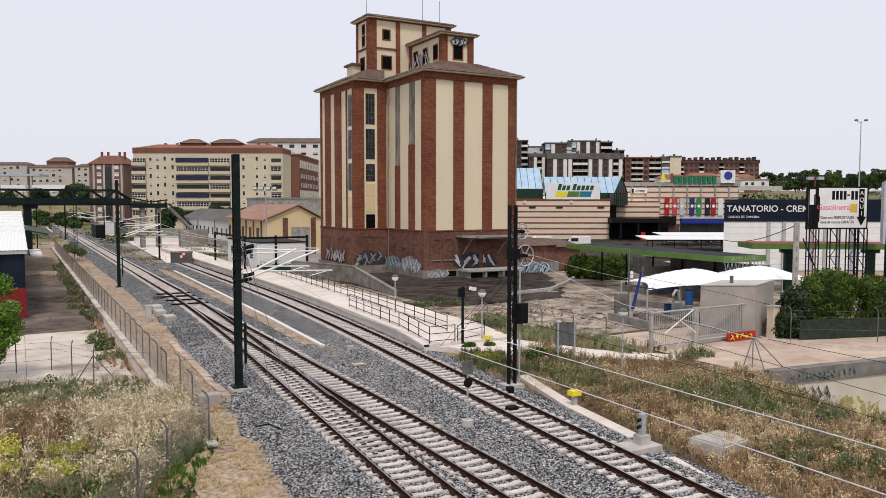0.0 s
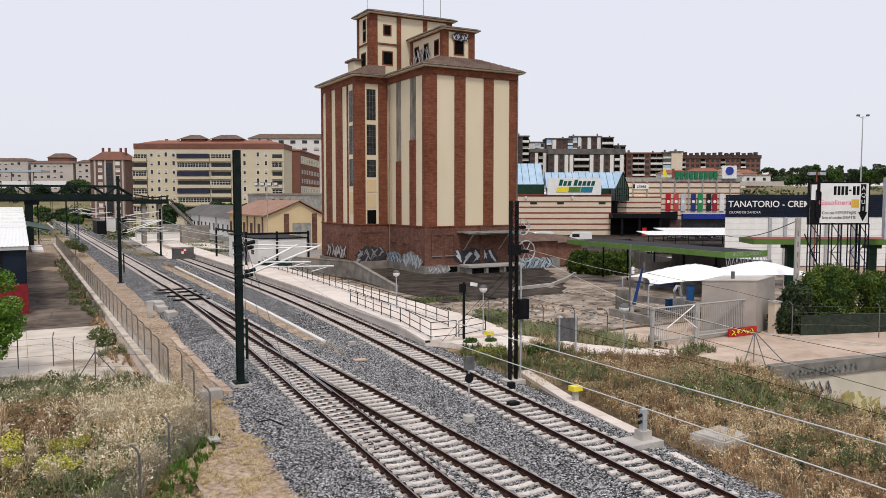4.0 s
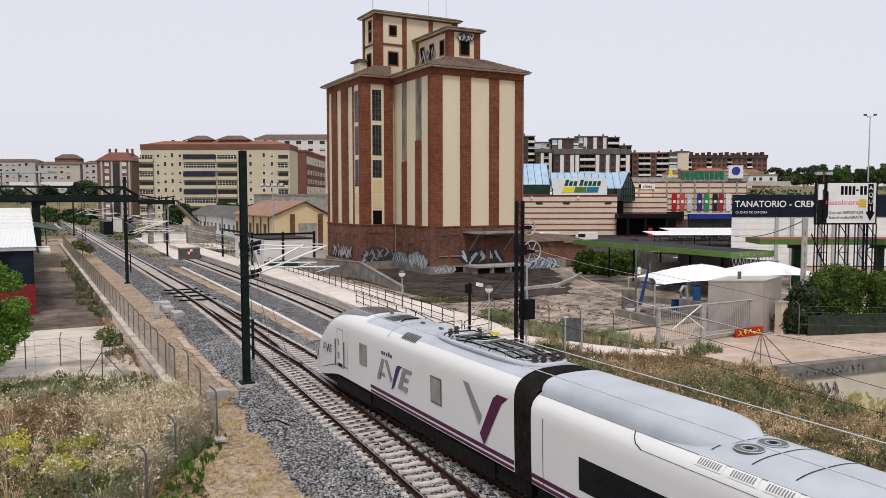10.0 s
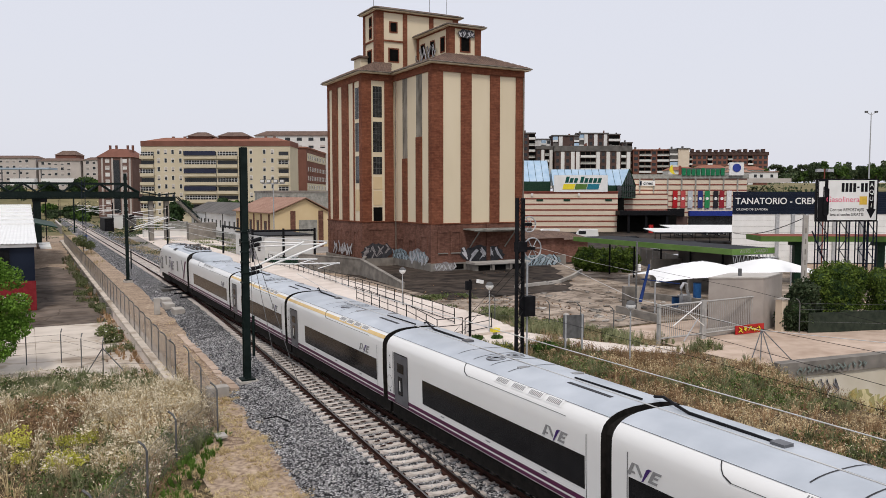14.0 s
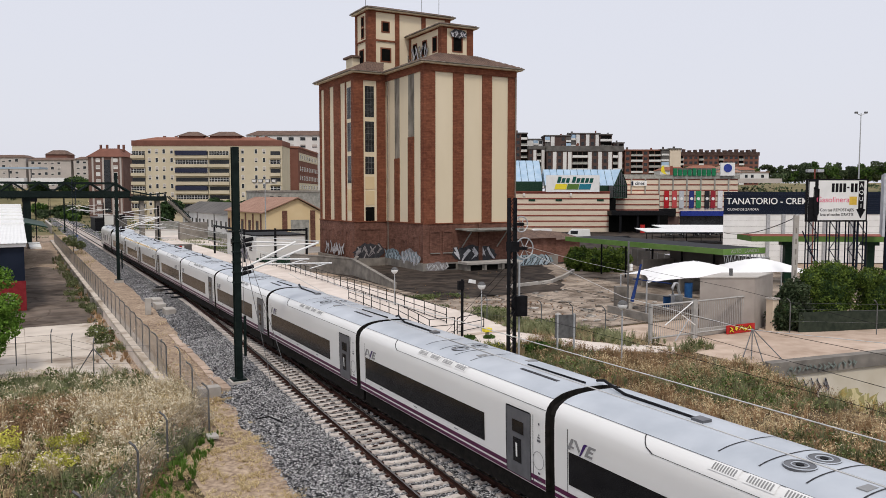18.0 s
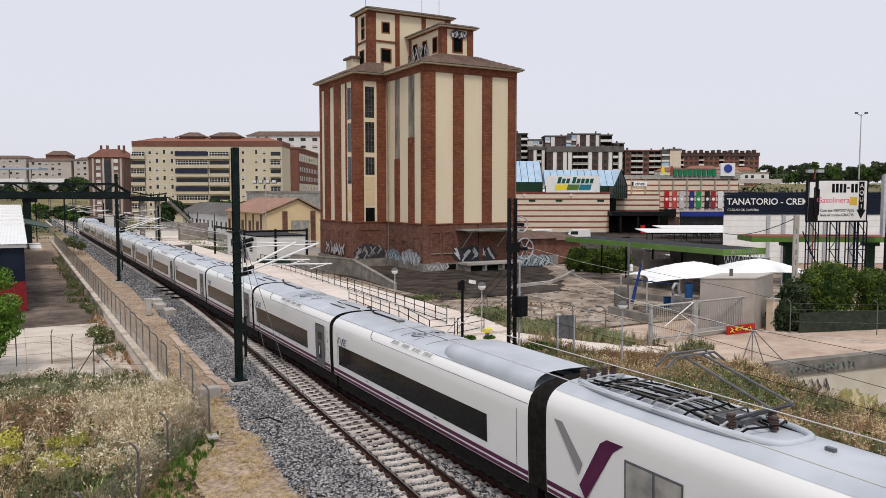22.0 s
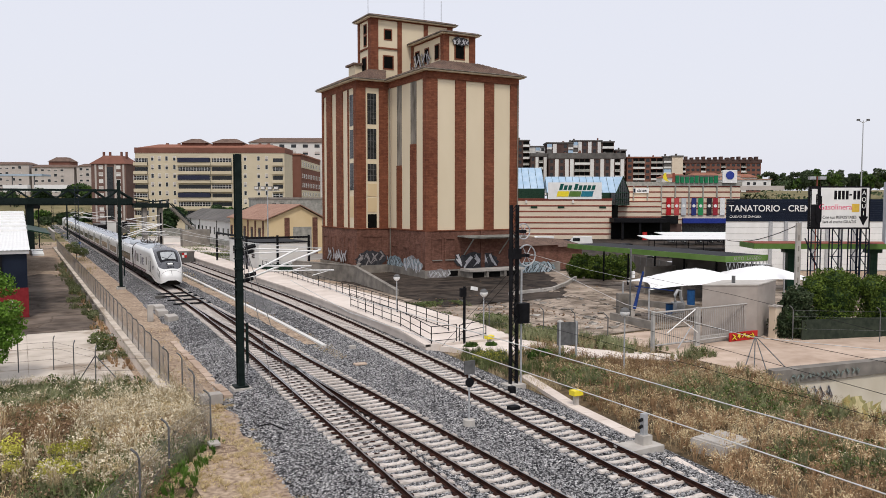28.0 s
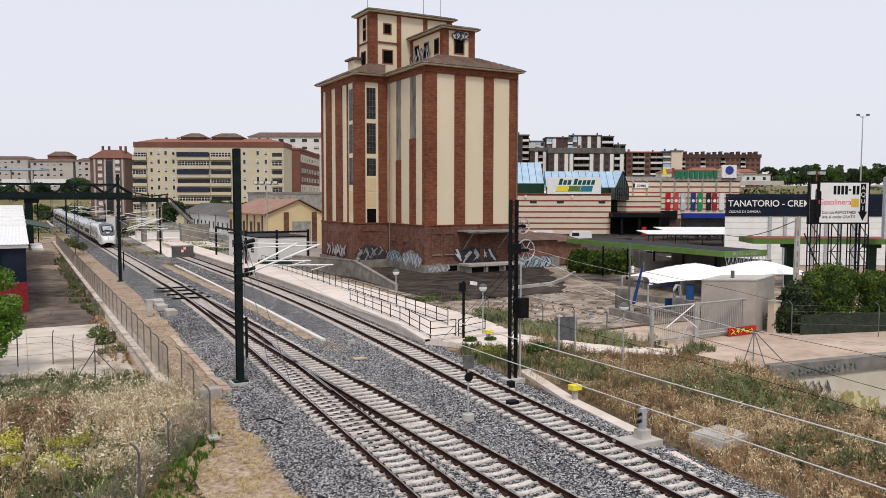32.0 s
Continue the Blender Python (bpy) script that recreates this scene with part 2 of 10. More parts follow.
M_APTG = mat("grey_apartment_wall", (0.09, 0.085, 0.08), (0.15, 0.14, 0.13), scale=0.5, bump=0.03, rough=0.9)
M_NAVY = mat("navy_cladding", (0.006, 0.01, 0.022), (0.011, 0.017, 0.032), rough=0.5, bump=0.02, scale=0.6, spec=0.15)
M_GREENP = mat("green_fascia_paint", (0.085, 0.17, 0.035), (0.13, 0.22, 0.06), rough=0.55, bump=0.03, scale=0.8)
M_GREEND = mat("dark_green_paint", (0.008, 0.032, 0.018), (0.018, 0.05, 0.03), rough=0.5, bump=0.03)
M_STRIPE1 = mat("mall_cream_cladding", (0.62, 0.52, 0.4), (0.7, 0.6, 0.47), scale=0.4, big=0.6, bump=0.03, rough=0.8)
M_STRIPE2 = mat("mall_red_band", (0.2, 0.055, 0.04), (0.27, 0.085, 0.06), scale=0.5, bump=0.03, rough=0.8)
M_BLUEG = mat("blue_glass_roof", (0.3, 0.44, 0.58), (0.42, 0.55, 0.67), rough=0.25, scale=0.5, bump=0, spec=0.6)
M_TENT = mat("white_tensile_canopy", (0.78, 0.78, 0.77), (0.85, 0.85, 0.84), rough=0.6, bump=0.02, scale=0.6)
M_TRAIN = mat("white_train_paint", (0.72, 0.72, 0.7), (0.77, 0.77, 0.75), rough=0.28, scale=0.5, big=0.7, bump=0.0, spec=0.5)
M_TROOF = mat("grey_train_roof", (0.4, 0.435, 0.475), (0.5, 0.535, 0.575), rough=0.35, scale=0.8, bump=0.02)
M_TGREY = mat("dark_grey_train_paint", (0.09, 0.092, 0.1), (0.13, 0.132, 0.14), rough=0.3, bump=0)
M_TGLASS = mat("black_train_glass", (0.004, 0.004, 0.005), (0.01, 0.01, 0.011), rough=0.14, spec=0.22, bump=0)
M_PURPLE = mat("purple_stripe", (0.07, 0.012, 0.045), (0.1, 0.02, 0.065), rough=0.35, bump=0)
M_VIOLET = mat("violet_logo", (0.045, 0.018, 0.11), (0.06, 0.025, 0.14), rough=0.35, bump=0)
M_LGREY = mat("grey_logo", (0.22, 0.22, 0.22), (0.27, 0.27, 0.27), rough=0.4, bump=0)
M_YSTR = mat("pale_yellow_roof_stripe", (0.6, 0.42, 0.17), (0.68, 0.5, 0.24), rough=0.4, bump=0)
M_UNDER = mat("grimy_underframe", (0.006, 0.006, 0.005), (0.02, 0.017, 0.015), rough=0.8, scale=5, bump=0.3)
M_RED = mat("red_paint", (0.42, 0.02, 0.02), (0.5, 0.035, 0.03), rough=0.5, bump=0)
M_YEL = mat("yellow_paint", (0.75, 0.6, 0.03), (0.82, 0.68, 0.06), rough=0.5, bump=0)
M_LEAF = mat("green_foliage", (0.02, 0.048, 0.01), (0.1, 0.17, 0.03), scale=1.2, per=0.45, bump=0, rough=0.7)
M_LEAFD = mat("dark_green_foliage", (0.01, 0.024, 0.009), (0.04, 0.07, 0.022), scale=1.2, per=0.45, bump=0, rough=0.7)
M_LEAFB = mat("bright_green_foliage", (0.06, 0.13, 0.015), (0.14, 0.25, 0.035), scale=1.2, per=0.4, bump=0, rough=0.7)
M_STRAW = mat("dry_straw_grass", (0.33, 0.25, 0.13), (0.7, 0.58, 0.37), scale=0.7, big=0.6, per=0.4, bump=0, rough=0.8)
M_PLUME = mat("pale_seed_heads", (0.58, 0.49, 0.33), (0.88, 0.8, 0.62), scale=0.7, big=0.6, per=0.3, bump=0, rough=0.8)
M_HAY = mat("yellow_hay", (0.46, 0.34, 0.16), (0.86, 0.72, 0.45), scale=0.7, big=0.6, per=0.4, bump=0, rough=0.8)
M_RUSTG = mat("rusty_brown_weeds", (0.19, 0.115, 0.06), (0.47, 0.31, 0.175), scale=0.7, big=0.6, per=0.45, bump=0, rough=0.85)
M_GRASS = mat("green_weeds", (0.07, 0.095, 0.032), (0.23, 0.25, 0.11), scale=0.7, big=0.6, per=0.4, bump=0, rough=0.8)
M_FLOWER = mat("yellow_flowering_weeds", (0.26, 0.27, 0.04), (0.52, 0.49, 0.1), scale=1, per=0.35, bump=0, rough=0.8)
M_BARK = mat("bark", (0.06, 0.045, 0.035), (0.13, 0.1, 0.08), scale=6, bump=0.4, rough=0.95)
# stained dark asphalt; tone also lowered for shade at the silo's foot
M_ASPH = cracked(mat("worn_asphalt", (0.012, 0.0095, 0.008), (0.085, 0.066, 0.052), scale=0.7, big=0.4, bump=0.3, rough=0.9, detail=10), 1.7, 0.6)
# colour darkened for stains and for the wall's shadow on the road
M_ROAD = cracked(mat("old_pinkish_asphalt", (0.045, 0.035, 0.028), (0.24, 0.19, 0.152), scale=0.5, big=0.55, bump=0.2, rough=0.9, detail=9), 3.5, 0.6)
# dry turf, its colour deepened to carry the shade among the stems
M_TURF = mat("shade_darkened_turf", (0.03, 0.024, 0.013), (0.17, 0.12, 0.068), scale=2.2, big=0.45, bump=0.8, rough=0.95, detail=9)
M_OLIVE = mat("olive_hill_grass", (0.09, 0.085, 0.035), (0.24, 0.2, 0.105), scale=0.25, big=0.5, bump=0.4, rough=0.95, detail=9)
M_YARDG = mat("grey_station_yard", (0.17, 0.155, 0.14), (0.36, 0.33, 0.3), scale=0.5, big=0.5, bump=0.3, rough=0.95, detail=9)
M_STAINY = cracked(mat("stained_broken_yard", (0.11, 0.085, 0.064), (0.46, 0.38, 0.305), scale=0.7, big=0.4, bump=0.5, rough=0.95, detail=10), 1.6, 0.35, 0.9)


# ---- builders ----
def bm_new():
    return bmesh.new()


def box(bm, x0, x1, y0, y1, z0, z1, m=None):
    v = [bm.verts.new(p) for p in ((x0, y0, z0), (x1, y0, z0), (x1, y1, z0), (x0, y1, z0), (x0, y0, z1), (x1, y0, z1), (x1, y1, z1), (x0, y1, z1))]
    if m is not None:
        for k in v:
            k.co = m @ k.co
    for f in ((0, 3, 2, 1), (4, 5, 6, 7), (0, 1, 5, 4), (1, 2, 6, 5), (2, 3, 7, 6), (3, 0, 4, 7)):
        bm.faces.new([v[i] for i in f])
    return bm


def rod(bm, a, b, r, n=6, r2=None):
    """A round bar from a to b."""
    a, b = Vector(a), Vector(b)
    ax = (b - a).normalized()
    s = ax.cross((0, 0, 1) if abs(ax.z) < 0.9 else (1, 0, 0)).normalized()
    t = ax.cross(s)
    r2 = r if r2 is None else r2
    ra = [bm.verts.new(a + (s * math.cos(k * 2 * math.pi / n) + t * math.sin(k * 2 * math.pi / n)) * r) for k in range(n)]
    rb = [bm.verts.new(b + (s * math.cos(k * 2 * math.pi / n) + t * math.sin(k * 2 * math.pi / n)) * r2) for k in range(n)]
    for k in range(n):
        bm.faces.new((ra[k], rb[k], rb[(k + 1) % n], ra[(k + 1) % n]))
    bm.faces.new(ra)
    bm.faces.new(rb[::-1])
    return bm


def strand(bm, pts, r, n=5):
    """A bent round bar through the points, in one piece."""
    pts = [Vector(p) for p in pts]
    rings = []
    for k, p in enumerate(pts):
        ax = (pts[min(k + 1, len(pts) - 1)] - pts[max(k - 1, 0)]).normalized()
        u = ax.cross((0, 0, 1) if abs(ax.z) < 0.98 else (1, 0, 0)).normalized()
        v = ax.cross(u)
        rings.append([bm.verts.new(p + (u * math.cos(j * 2 * math.pi / n) + v * math.sin(j * 2 * math.pi / n)) * r) for j in range(n)])
    for g, h in zip(rings, rings[1:]):
        for j in range(n):
            bm.faces.new((g[j], h[j], h[(j + 1) % n], g[(j + 1) % n]))
    bm.faces.new(rings[0])
    bm.faces.new(rings[-1][::-1])
    return bm


def sag(a, b, dip, n=12):
    a, b = Vector(a), Vector(b)
    return [a.lerp(b, k / n) - Vector((0, 0, dip * 4 * (k / n) * (1 - k / n))) for k in range(n + 1)]


def prism(bm, pts, z0, z1):
    """A flat outline, given anticlockwise in plan, raised from z0 to z1."""
    lo = [bm.verts.new((p[0], p[1], z0)) for p in pts]
    hi = [bm.verts.new((p[0], p[1], z1)) for p in pts]
    bm.faces.new(lo[::-1])
    bm.faces.new(hi)
    for k in range(len(pts)):
        j = (k + 1) % len(pts)
        bm.faces.new((lo[k], lo[j], hi[j], hi[k]))
    return bm


def sheet(bm, pts):
    bm.faces.new([bm.verts.new(p) for p in pts])
    return bm


def link_mesh(name, bm, material, smooth=False):
    me = bpy.data.meshes.new(name)
    bmesh.ops.recalc_face_normals(bm, faces=bm.faces)
    bm.to_mesh(me)
    bm.free()
    me.materials.append(material)
    if smooth:
        me.polygons.foreach_set("use_smooth", [True] * len(me.polygons))
    return me


def part(name, bm, material, parent, label="", smooth=False):
    ob = new(name, link_mesh(name, bm, material, smooth))
    ob.parent = parent
    if label:
        tagged(ob, label)
    return ob


def solid(name, bm, material, label, category, kind="", group="", smooth=False, m=None):
    """A thing of one mesh."""
    ob = new(name, link_mesh(name, bm, material, smooth))
    if m is not None:
        ob.matrix_world = m
    return tagged(ob, label, category, group, kind)


def thing(name, label, category, m=None, kind="", group=""):
    ob = new(name)
    ob.empty_display_size = 0.3
    if m is not None:
        ob.matrix_world = m
    return tagged(ob, label, category, group, kind)


def piece(name, mesh, parent, m):
    ob = new(name, mesh)
    ob.parent = parent
    ob.matrix_local = m
    return ob


def mesh_of(name, verts, faces, material, smooth=False):
    me = bpy.data.meshes.new(name)
    me.from_pydata(verts, [], faces)
    me.materials.append(material)
    if smooth:
        me.polygons.foreach_set("use_smooth", [True] * len(me.polygons))
    return me


TURN = pose(0, 0, 0, 0, 0, HEADING)


def town(lat, dep, z=0.0, rz=0.0):
    """A pose in the town's grid, which lies askew to the railway: lat to its right, dep away from the bridge."""
    return TURN @ pose(lat, dep, z, 0, 0, rz)


def step(x, a, b):
    t = min(1.0, max(0.0, (x - a) / (b - a)))
    return t * t * (3 - 2 * t)


# ---- ground: one sheet to the horizon ----
def ground_z(x, y):
    a = radians(-HEADING)
    lat, dep = x * math.cos(a) - y * math.sin(a), x * math.sin(a) + y * math.cos(a)
    z = -0.42
    z += -0.55 * step(x, 6.4, 5.6) * step(y, 150, 110) * step(y, 35, 42)
    z += 0.32 * step(x, 22.6, 25.0) * step(dep, 240, 120)
    wall_y = 26.4 - 0.135 * (x - 34.2)
    if y < wall_y + 0.8 and y > 0:
        z -= float(np.interp((x - 34.2) + 1.3 * max(0.0, min(12.0, wall_y - y)) * step(x, 29, 35), [-1.0, 0.2, 2.8, 6.3, 10, 18], [0, 0.7, 2.9, 5.6, 7.4, 8.1]))
    z += 17 * step(dep, 250, 480) * step(lat, 40, 190)
    z += 13 * step(dep, 330, 430) * step(lat, -60, -140)
    return z


def axis(fine0, fine1, st, far):
    out, v, d = [], fine1, st
    core = list(np.arange(fine0, fine1 + 0.01, st))
    while v < far:
        d *= 1.25
        v += d
        out.append(v)
    lo, v, d = [], fine0, st
    while v > -far:
        d *= 1.25
        v -= d
        lo.append(v)
    return lo[::-1] + core + out


gx = axis(-8, 50, 0.8, 2600)
gy = [v for v in axis(8, 60, 0.8, 2600) if v < 2600]
gv = [(x, y, ground_z(x, y) + (0.05 * noise.noise((x * 0.5, y * 0.5, 0)) if abs(x) < 60 and abs(y) < 90 else 0)) for y in gy for x in gx]
nx = len(gx)
gf = [(j * nx + i, j * nx + i + 1, (j + 1) * nx + i + 1, (j + 1) * nx + i) for j in range(len(gy) - 1) for i in range(nx - 1)]


def cover(x, y):
    """What lies on the ground: 0 bare earth, 1 dry turf, 2 olive grass of the hills, 3 grey yard."""
    a = radians(-HEADING)
    lat, dep = x * math.cos(a) - y * math.sin(a), x * math.sin(a) + y * math.cos(a)
    if dep > 190:
        return 2
    if 120 < y and 15 < x < 60:
        return 3
    if (x < 4.4 and y < 46) or (x > 20.5 and y < 40):
        return 1
    return 0 if x > 0 else 1


ground = mesh_of("ground", gv, gf, M_EARTH, True)
for extra in (M_TURF, M_OLIVE, M_YARDG):
    ground.materials.append(extra)
ground.polygons.foreach_set("material_index", [cover((gv[f[0]][0] + gv[f[2]][0]) / 2, (gv[f[0]][1] + gv[f[2]][1]) / 2) for f in gf])
tagged(new("ground", ground), "dry brown earth and grass along a railway", "ground", kind="structure")



def strip(name, material, label, category, rows, y_list, kind="structure", z_of=None, lump=0.0, cell=1.0, parent=None):
    """A lengthwise band; rows: a function of y that gives (x, z) pairs across it."""
    verts, faces, w = [], [], None
    for y in y_list:
        r = rows(y)
        w = len(r)
        for x, z in r:
            verts.append((x, y, z + lump * noise.noise((x * cell, y * cell, 3.1))))
    for j in range(len(y_list) - 1):
        for i in range(w - 1):
            faces.append((j * w + i, j * w + i + 1, (j + 1) * w + i + 1, (j + 1) * w + i))
    ob = new(name, mesh_of(name, verts, faces, material, True))
    return tagged(ob, label, category, kind=kind)


# ---- the tracks ----
B_X = 13.55


def a_x(y):
    if y >= 80:
        return B_X
    if y >= 45:
        return B_X - 0.062 * (80 - y) ** 2 / 70
    return B_X - 0.062 * 17.5 - 0.062 * (45 - y)


C_Y = [-20, 16.4, 29, 36, 46, 60, 72, 85, 125]
C_X = [14.9, 17.85, 18.92, 19.5, 20.35, 21.15, 21.5, 21.55, 21.4]


def c_x(y):
    return sum(float(np.interp(y + k, C_Y, C_X)) for k in (-7, -3.5, 0, 3.5, 7)) / 5


def lin(a, b, n):
    return [a + (b - a) * k / n for k in range(n + 1)]


def bed(y):
    l = min(a_x(y), B_X)
    mid = c_x(y)
    if y > 121:
        return [(l - 4.0, -0.45), (l - 2.4, -0.23), (l - 1.3, -0.215), (B_X, -0.215), (B_X + 1.4, -0.215), (B_X + 2.6, -0.26), (B_X + 4.0, -0.4), (B_X + 5, -0.42), (B_X + 6, -0.44)]
    return [(l - 4.0, -0.45), (l - 2.4, -0.23), (l - 1.3, -0.215), (B_X, -0.215), (B_X + 1.4, -0.215), ((B_X + mid) / 2 - 0.5, -0.3), ((B_X + mid) / 2 + 0.5, -0.3), (mid - 1.3, -0.215), (mid + 1.6, -0.215)]


def even(rows, n=48):
    def f(y):
        r = rows(y)
        x0, x1 = r[0][0], r[-1][0]
        xs = [x0 + (x1 - x0) * k / n for k in range(n + 1)]
        return [(x, float(np.interp(x, [p[0] for p in r], [p[1] for p in r]))) for x in xs]
    return f


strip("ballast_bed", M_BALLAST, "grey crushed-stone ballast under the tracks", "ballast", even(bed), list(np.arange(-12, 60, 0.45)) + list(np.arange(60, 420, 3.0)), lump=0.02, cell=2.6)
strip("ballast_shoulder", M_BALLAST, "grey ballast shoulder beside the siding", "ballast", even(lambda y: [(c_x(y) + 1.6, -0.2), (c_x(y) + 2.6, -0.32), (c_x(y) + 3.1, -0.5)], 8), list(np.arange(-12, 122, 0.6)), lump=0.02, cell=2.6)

RAIL = [(-0.07, 0.0), (0.07, 0.0), (0.07, 0.012), (0.012, 0.035), (0.01, 0.115), (0.036, 0.13), (0.036, 0.165), (-0.036, 0.165), (-0.036, 0.13), (-0.01, 0.115), (-0.012, 0.035), (-0.07, 0.012)]


def rail(parent, xs, ys, label=""):
    """A rail swept along its line: a rusty foot and web, and a polished head."""
    verts, faces, n = [], [], len(RAIL)
    for x, y in zip(xs, ys):
        verts += [(x + px, y, pz - 0.165) for px, pz in RAIL]
    for j in range(len(ys) - 1):
        for i in range(n):
            if i != 6:
                faces.append((j * n + i, j * n + (i + 1) % n, (j + 1) * n + (i + 1) % n, (j + 1) * n + i))
    ob = new("rail", mesh_of("rail", verts, faces, M_RUST))
    ob.parent = parent
    tv, tf = [], []
    for k, (x, y) in enumerate(zip(xs, ys)):
        tv += [(x - 0.03, y, 0.001), (x + 0.03, y, 0.001)]
        if k:
            tf.append((2 * k - 2, 2 * k - 1, 2 * k + 1, 2 * k))
    top = new("rail_head", mesh_of("rail_head", tv, tf, M_RAILTOP))
    top.parent = ob
    return ob


def sleeper_mesh(length=2.6):
    bm, h = bm_new(), length / 2
    sec = [(-h, 0.0), (-h + 0.05, 0.2), (-0.35, 0.2), (-0.2, 0.17), (0.2, 0.17), (0.35, 0.2), (h - 0.05, 0.2), (h, 0.0)]
    f = [bm.verts.new((x, -0.14 + 0.02 * (z > 0.1), z - 0.345)) for x, z in sec]
    b = [bm.verts.new((x, 0.14 - 0.02 * (z > 0.1), z - 0.345)) for x, z in sec]
    bm.faces.new(f)
    bm.faces.new(b[::-1])
    for k in range(len(sec) - 1):
        bm.faces.new((f[k], b[k], b[k + 1], f[k + 1]))
    return link_mesh("sleeper", bm, M_SLEEPER)


SLEEPER = sleeper_mesh()
SLEEPER_S = sleeper_mesh(2.3)
LONG = {}


def long_sleeper(length):
    """Timbers of the turnout, which carry both tracks."""
    key = round(length, 1)
    if key not in LONG:
        LONG[key] = sleeper_mesh(key)
    return LONG[key]



def lay_sleepers(parent, line, y0, y1, mesh, width=2.6, sp=0.6):
    """Single sleepers near the bridge; those far off are joined."""
    y, verts, faces, nr = y0, [], [], 0
    rnd = random.Random(5)
    while y < y1:
        x = line(y)
        turn = math.degrees(math.atan2(line(y - 0.5) - line(y + 0.5), 1.0)) if mesh else 0
        if y < 80:
            piece("sleeper", mesh if mesh else long_sleeper(B_X - a_x(y) + 2.6), parent, pose(x + rnd.uniform(-0.03, 0.03), y, rnd.uniform(-0.01, 0.006), 0, 0, turn))
        else:
            k, h = len(verts), width / 2
            for zz in (-0.3, -0.145):
                verts += [(x - h, y - 0.12, zz), (x + h, y - 0.12, zz), (x + h, y + 0.12, zz), (x - h, y + 0.12, zz)]
            faces += [(k + 4, k + 5, k + 6, k + 7), (k, k + 1, k + 5, k + 4), (k + 3, k, k + 4, k + 7), (k + 1, k + 2, k + 6, k + 5)]
        y += sp
    if verts:
        ob = new("far_sleepers", mesh_of("far_sleepers", verts, faces, M_SLEEPER))
        ob.parent = parent
        tagged(ob, kind="stuff")


YS = list(np.arange(-12, 90, 2.0)) + list(np.arange(90, 640, 15.0))
track_b = thing("main_track", "straight railway track with rusty rails on concrete sleepers", "railway track", kind="structure")
rail(track_b, [B_X - 0.75 for y in YS], YS)
rail(track_b, [B_X + 0.75 for y in YS], YS)
lay_sleepers(track_b, lambda y: B_X, 4.0, 27, SLEEPER_S)
lay_sleepers(track_b, lambda y: B_X, 79, 380, SLEEPER)
track_a = thing("diverging_track", "diverging railway track with rusty rails and turnout", "railway track", kind="structure")
YA = list(np.arange(-12, 83, 1.5))
rail(track_a, [a_x(y) - 0.75 for y in YA], YA)
rail(track_a, [a_x(y) + 0.75 for y in YA], YA)
lay_sleepers(track_a, a_x, 4.0, 27, SLEEPER_S)
lay_sleepers(track_a, lambda y: (a_x(y) + B_X) / 2, 27, 78.8, None)
track_c = thing("siding_track", "rusty siding track that ends at a buffer stop", "railway track", kind="structure")
YC = list(np.arange(-12, 119, 1.5))
rail(track_c, [c_x(y) - 0.75 for y in YC], YC)
rail(track_c, [c_x(y) + 0.75 for y in YC], YC)
lay_sleepers(track_c, c_x, 4.0, 118, SLEEPER)

# wing and guard rails of the crossing, stretcher plates and fastenings
for x_of, y0, y1 in ((lambda y: a_x(y) + 0.66, 33, 45), (lambda y: B_X - 0.66, 33, 45), (lambda y: a_x(y) - 0.67, 34, 43), (lambda y: B_X + 0.67, 34, 43), (lambda y: a_x(y) - 0.68, 60, 80), (lambda y: B_X + 0.68, 60, 80)):
    ys = lin(y0, y1, 8)
    rail(track_a, [x_of(y) for y in ys], ys)


def fastenings(parent, line, y0, y1, sp=0.6):
    """Dark plates and clips where the rails meet each sleeper."""
    verts, faces, y = [], [], y0
    while y < y1:
        for s in (-0.75, 0.75):
            x, k = line(y) + s, len(verts)
            for dx0, dx1 in ((-0.2, -0.075), (0.075, 0.2)):
                k = len(verts)
                for z in (-0.15, -0.105):
                    verts += [(x + dx0, y - 0.075, z), (x + dx1, y - 0.075, z), (x + dx1, y + 0.075, z), (x + dx0, y + 0.075, z)]
                faces += [(k + 4, k + 5, k + 6, k + 7), (k, k + 1, k + 5, k + 4), (k + 3, k, k + 4, k + 7), (k + 1, k + 2, k + 6, k + 5), (k + 2, k + 3, k + 7, k + 6)]
        y += sp
    ob = new("rail_fastening", mesh_of("rail_fastening", verts, faces, M_RUST))
    ob.parent = parent
    tagged(ob, "dark rusty rail clips and plates", kind="stuff")


fastenings(track_b, lambda y: B_X, 4.0, 100)
fastenings(track_a, a_x, 4.0, 79)
fastenings(track_c, c_x, 4.0, 100)


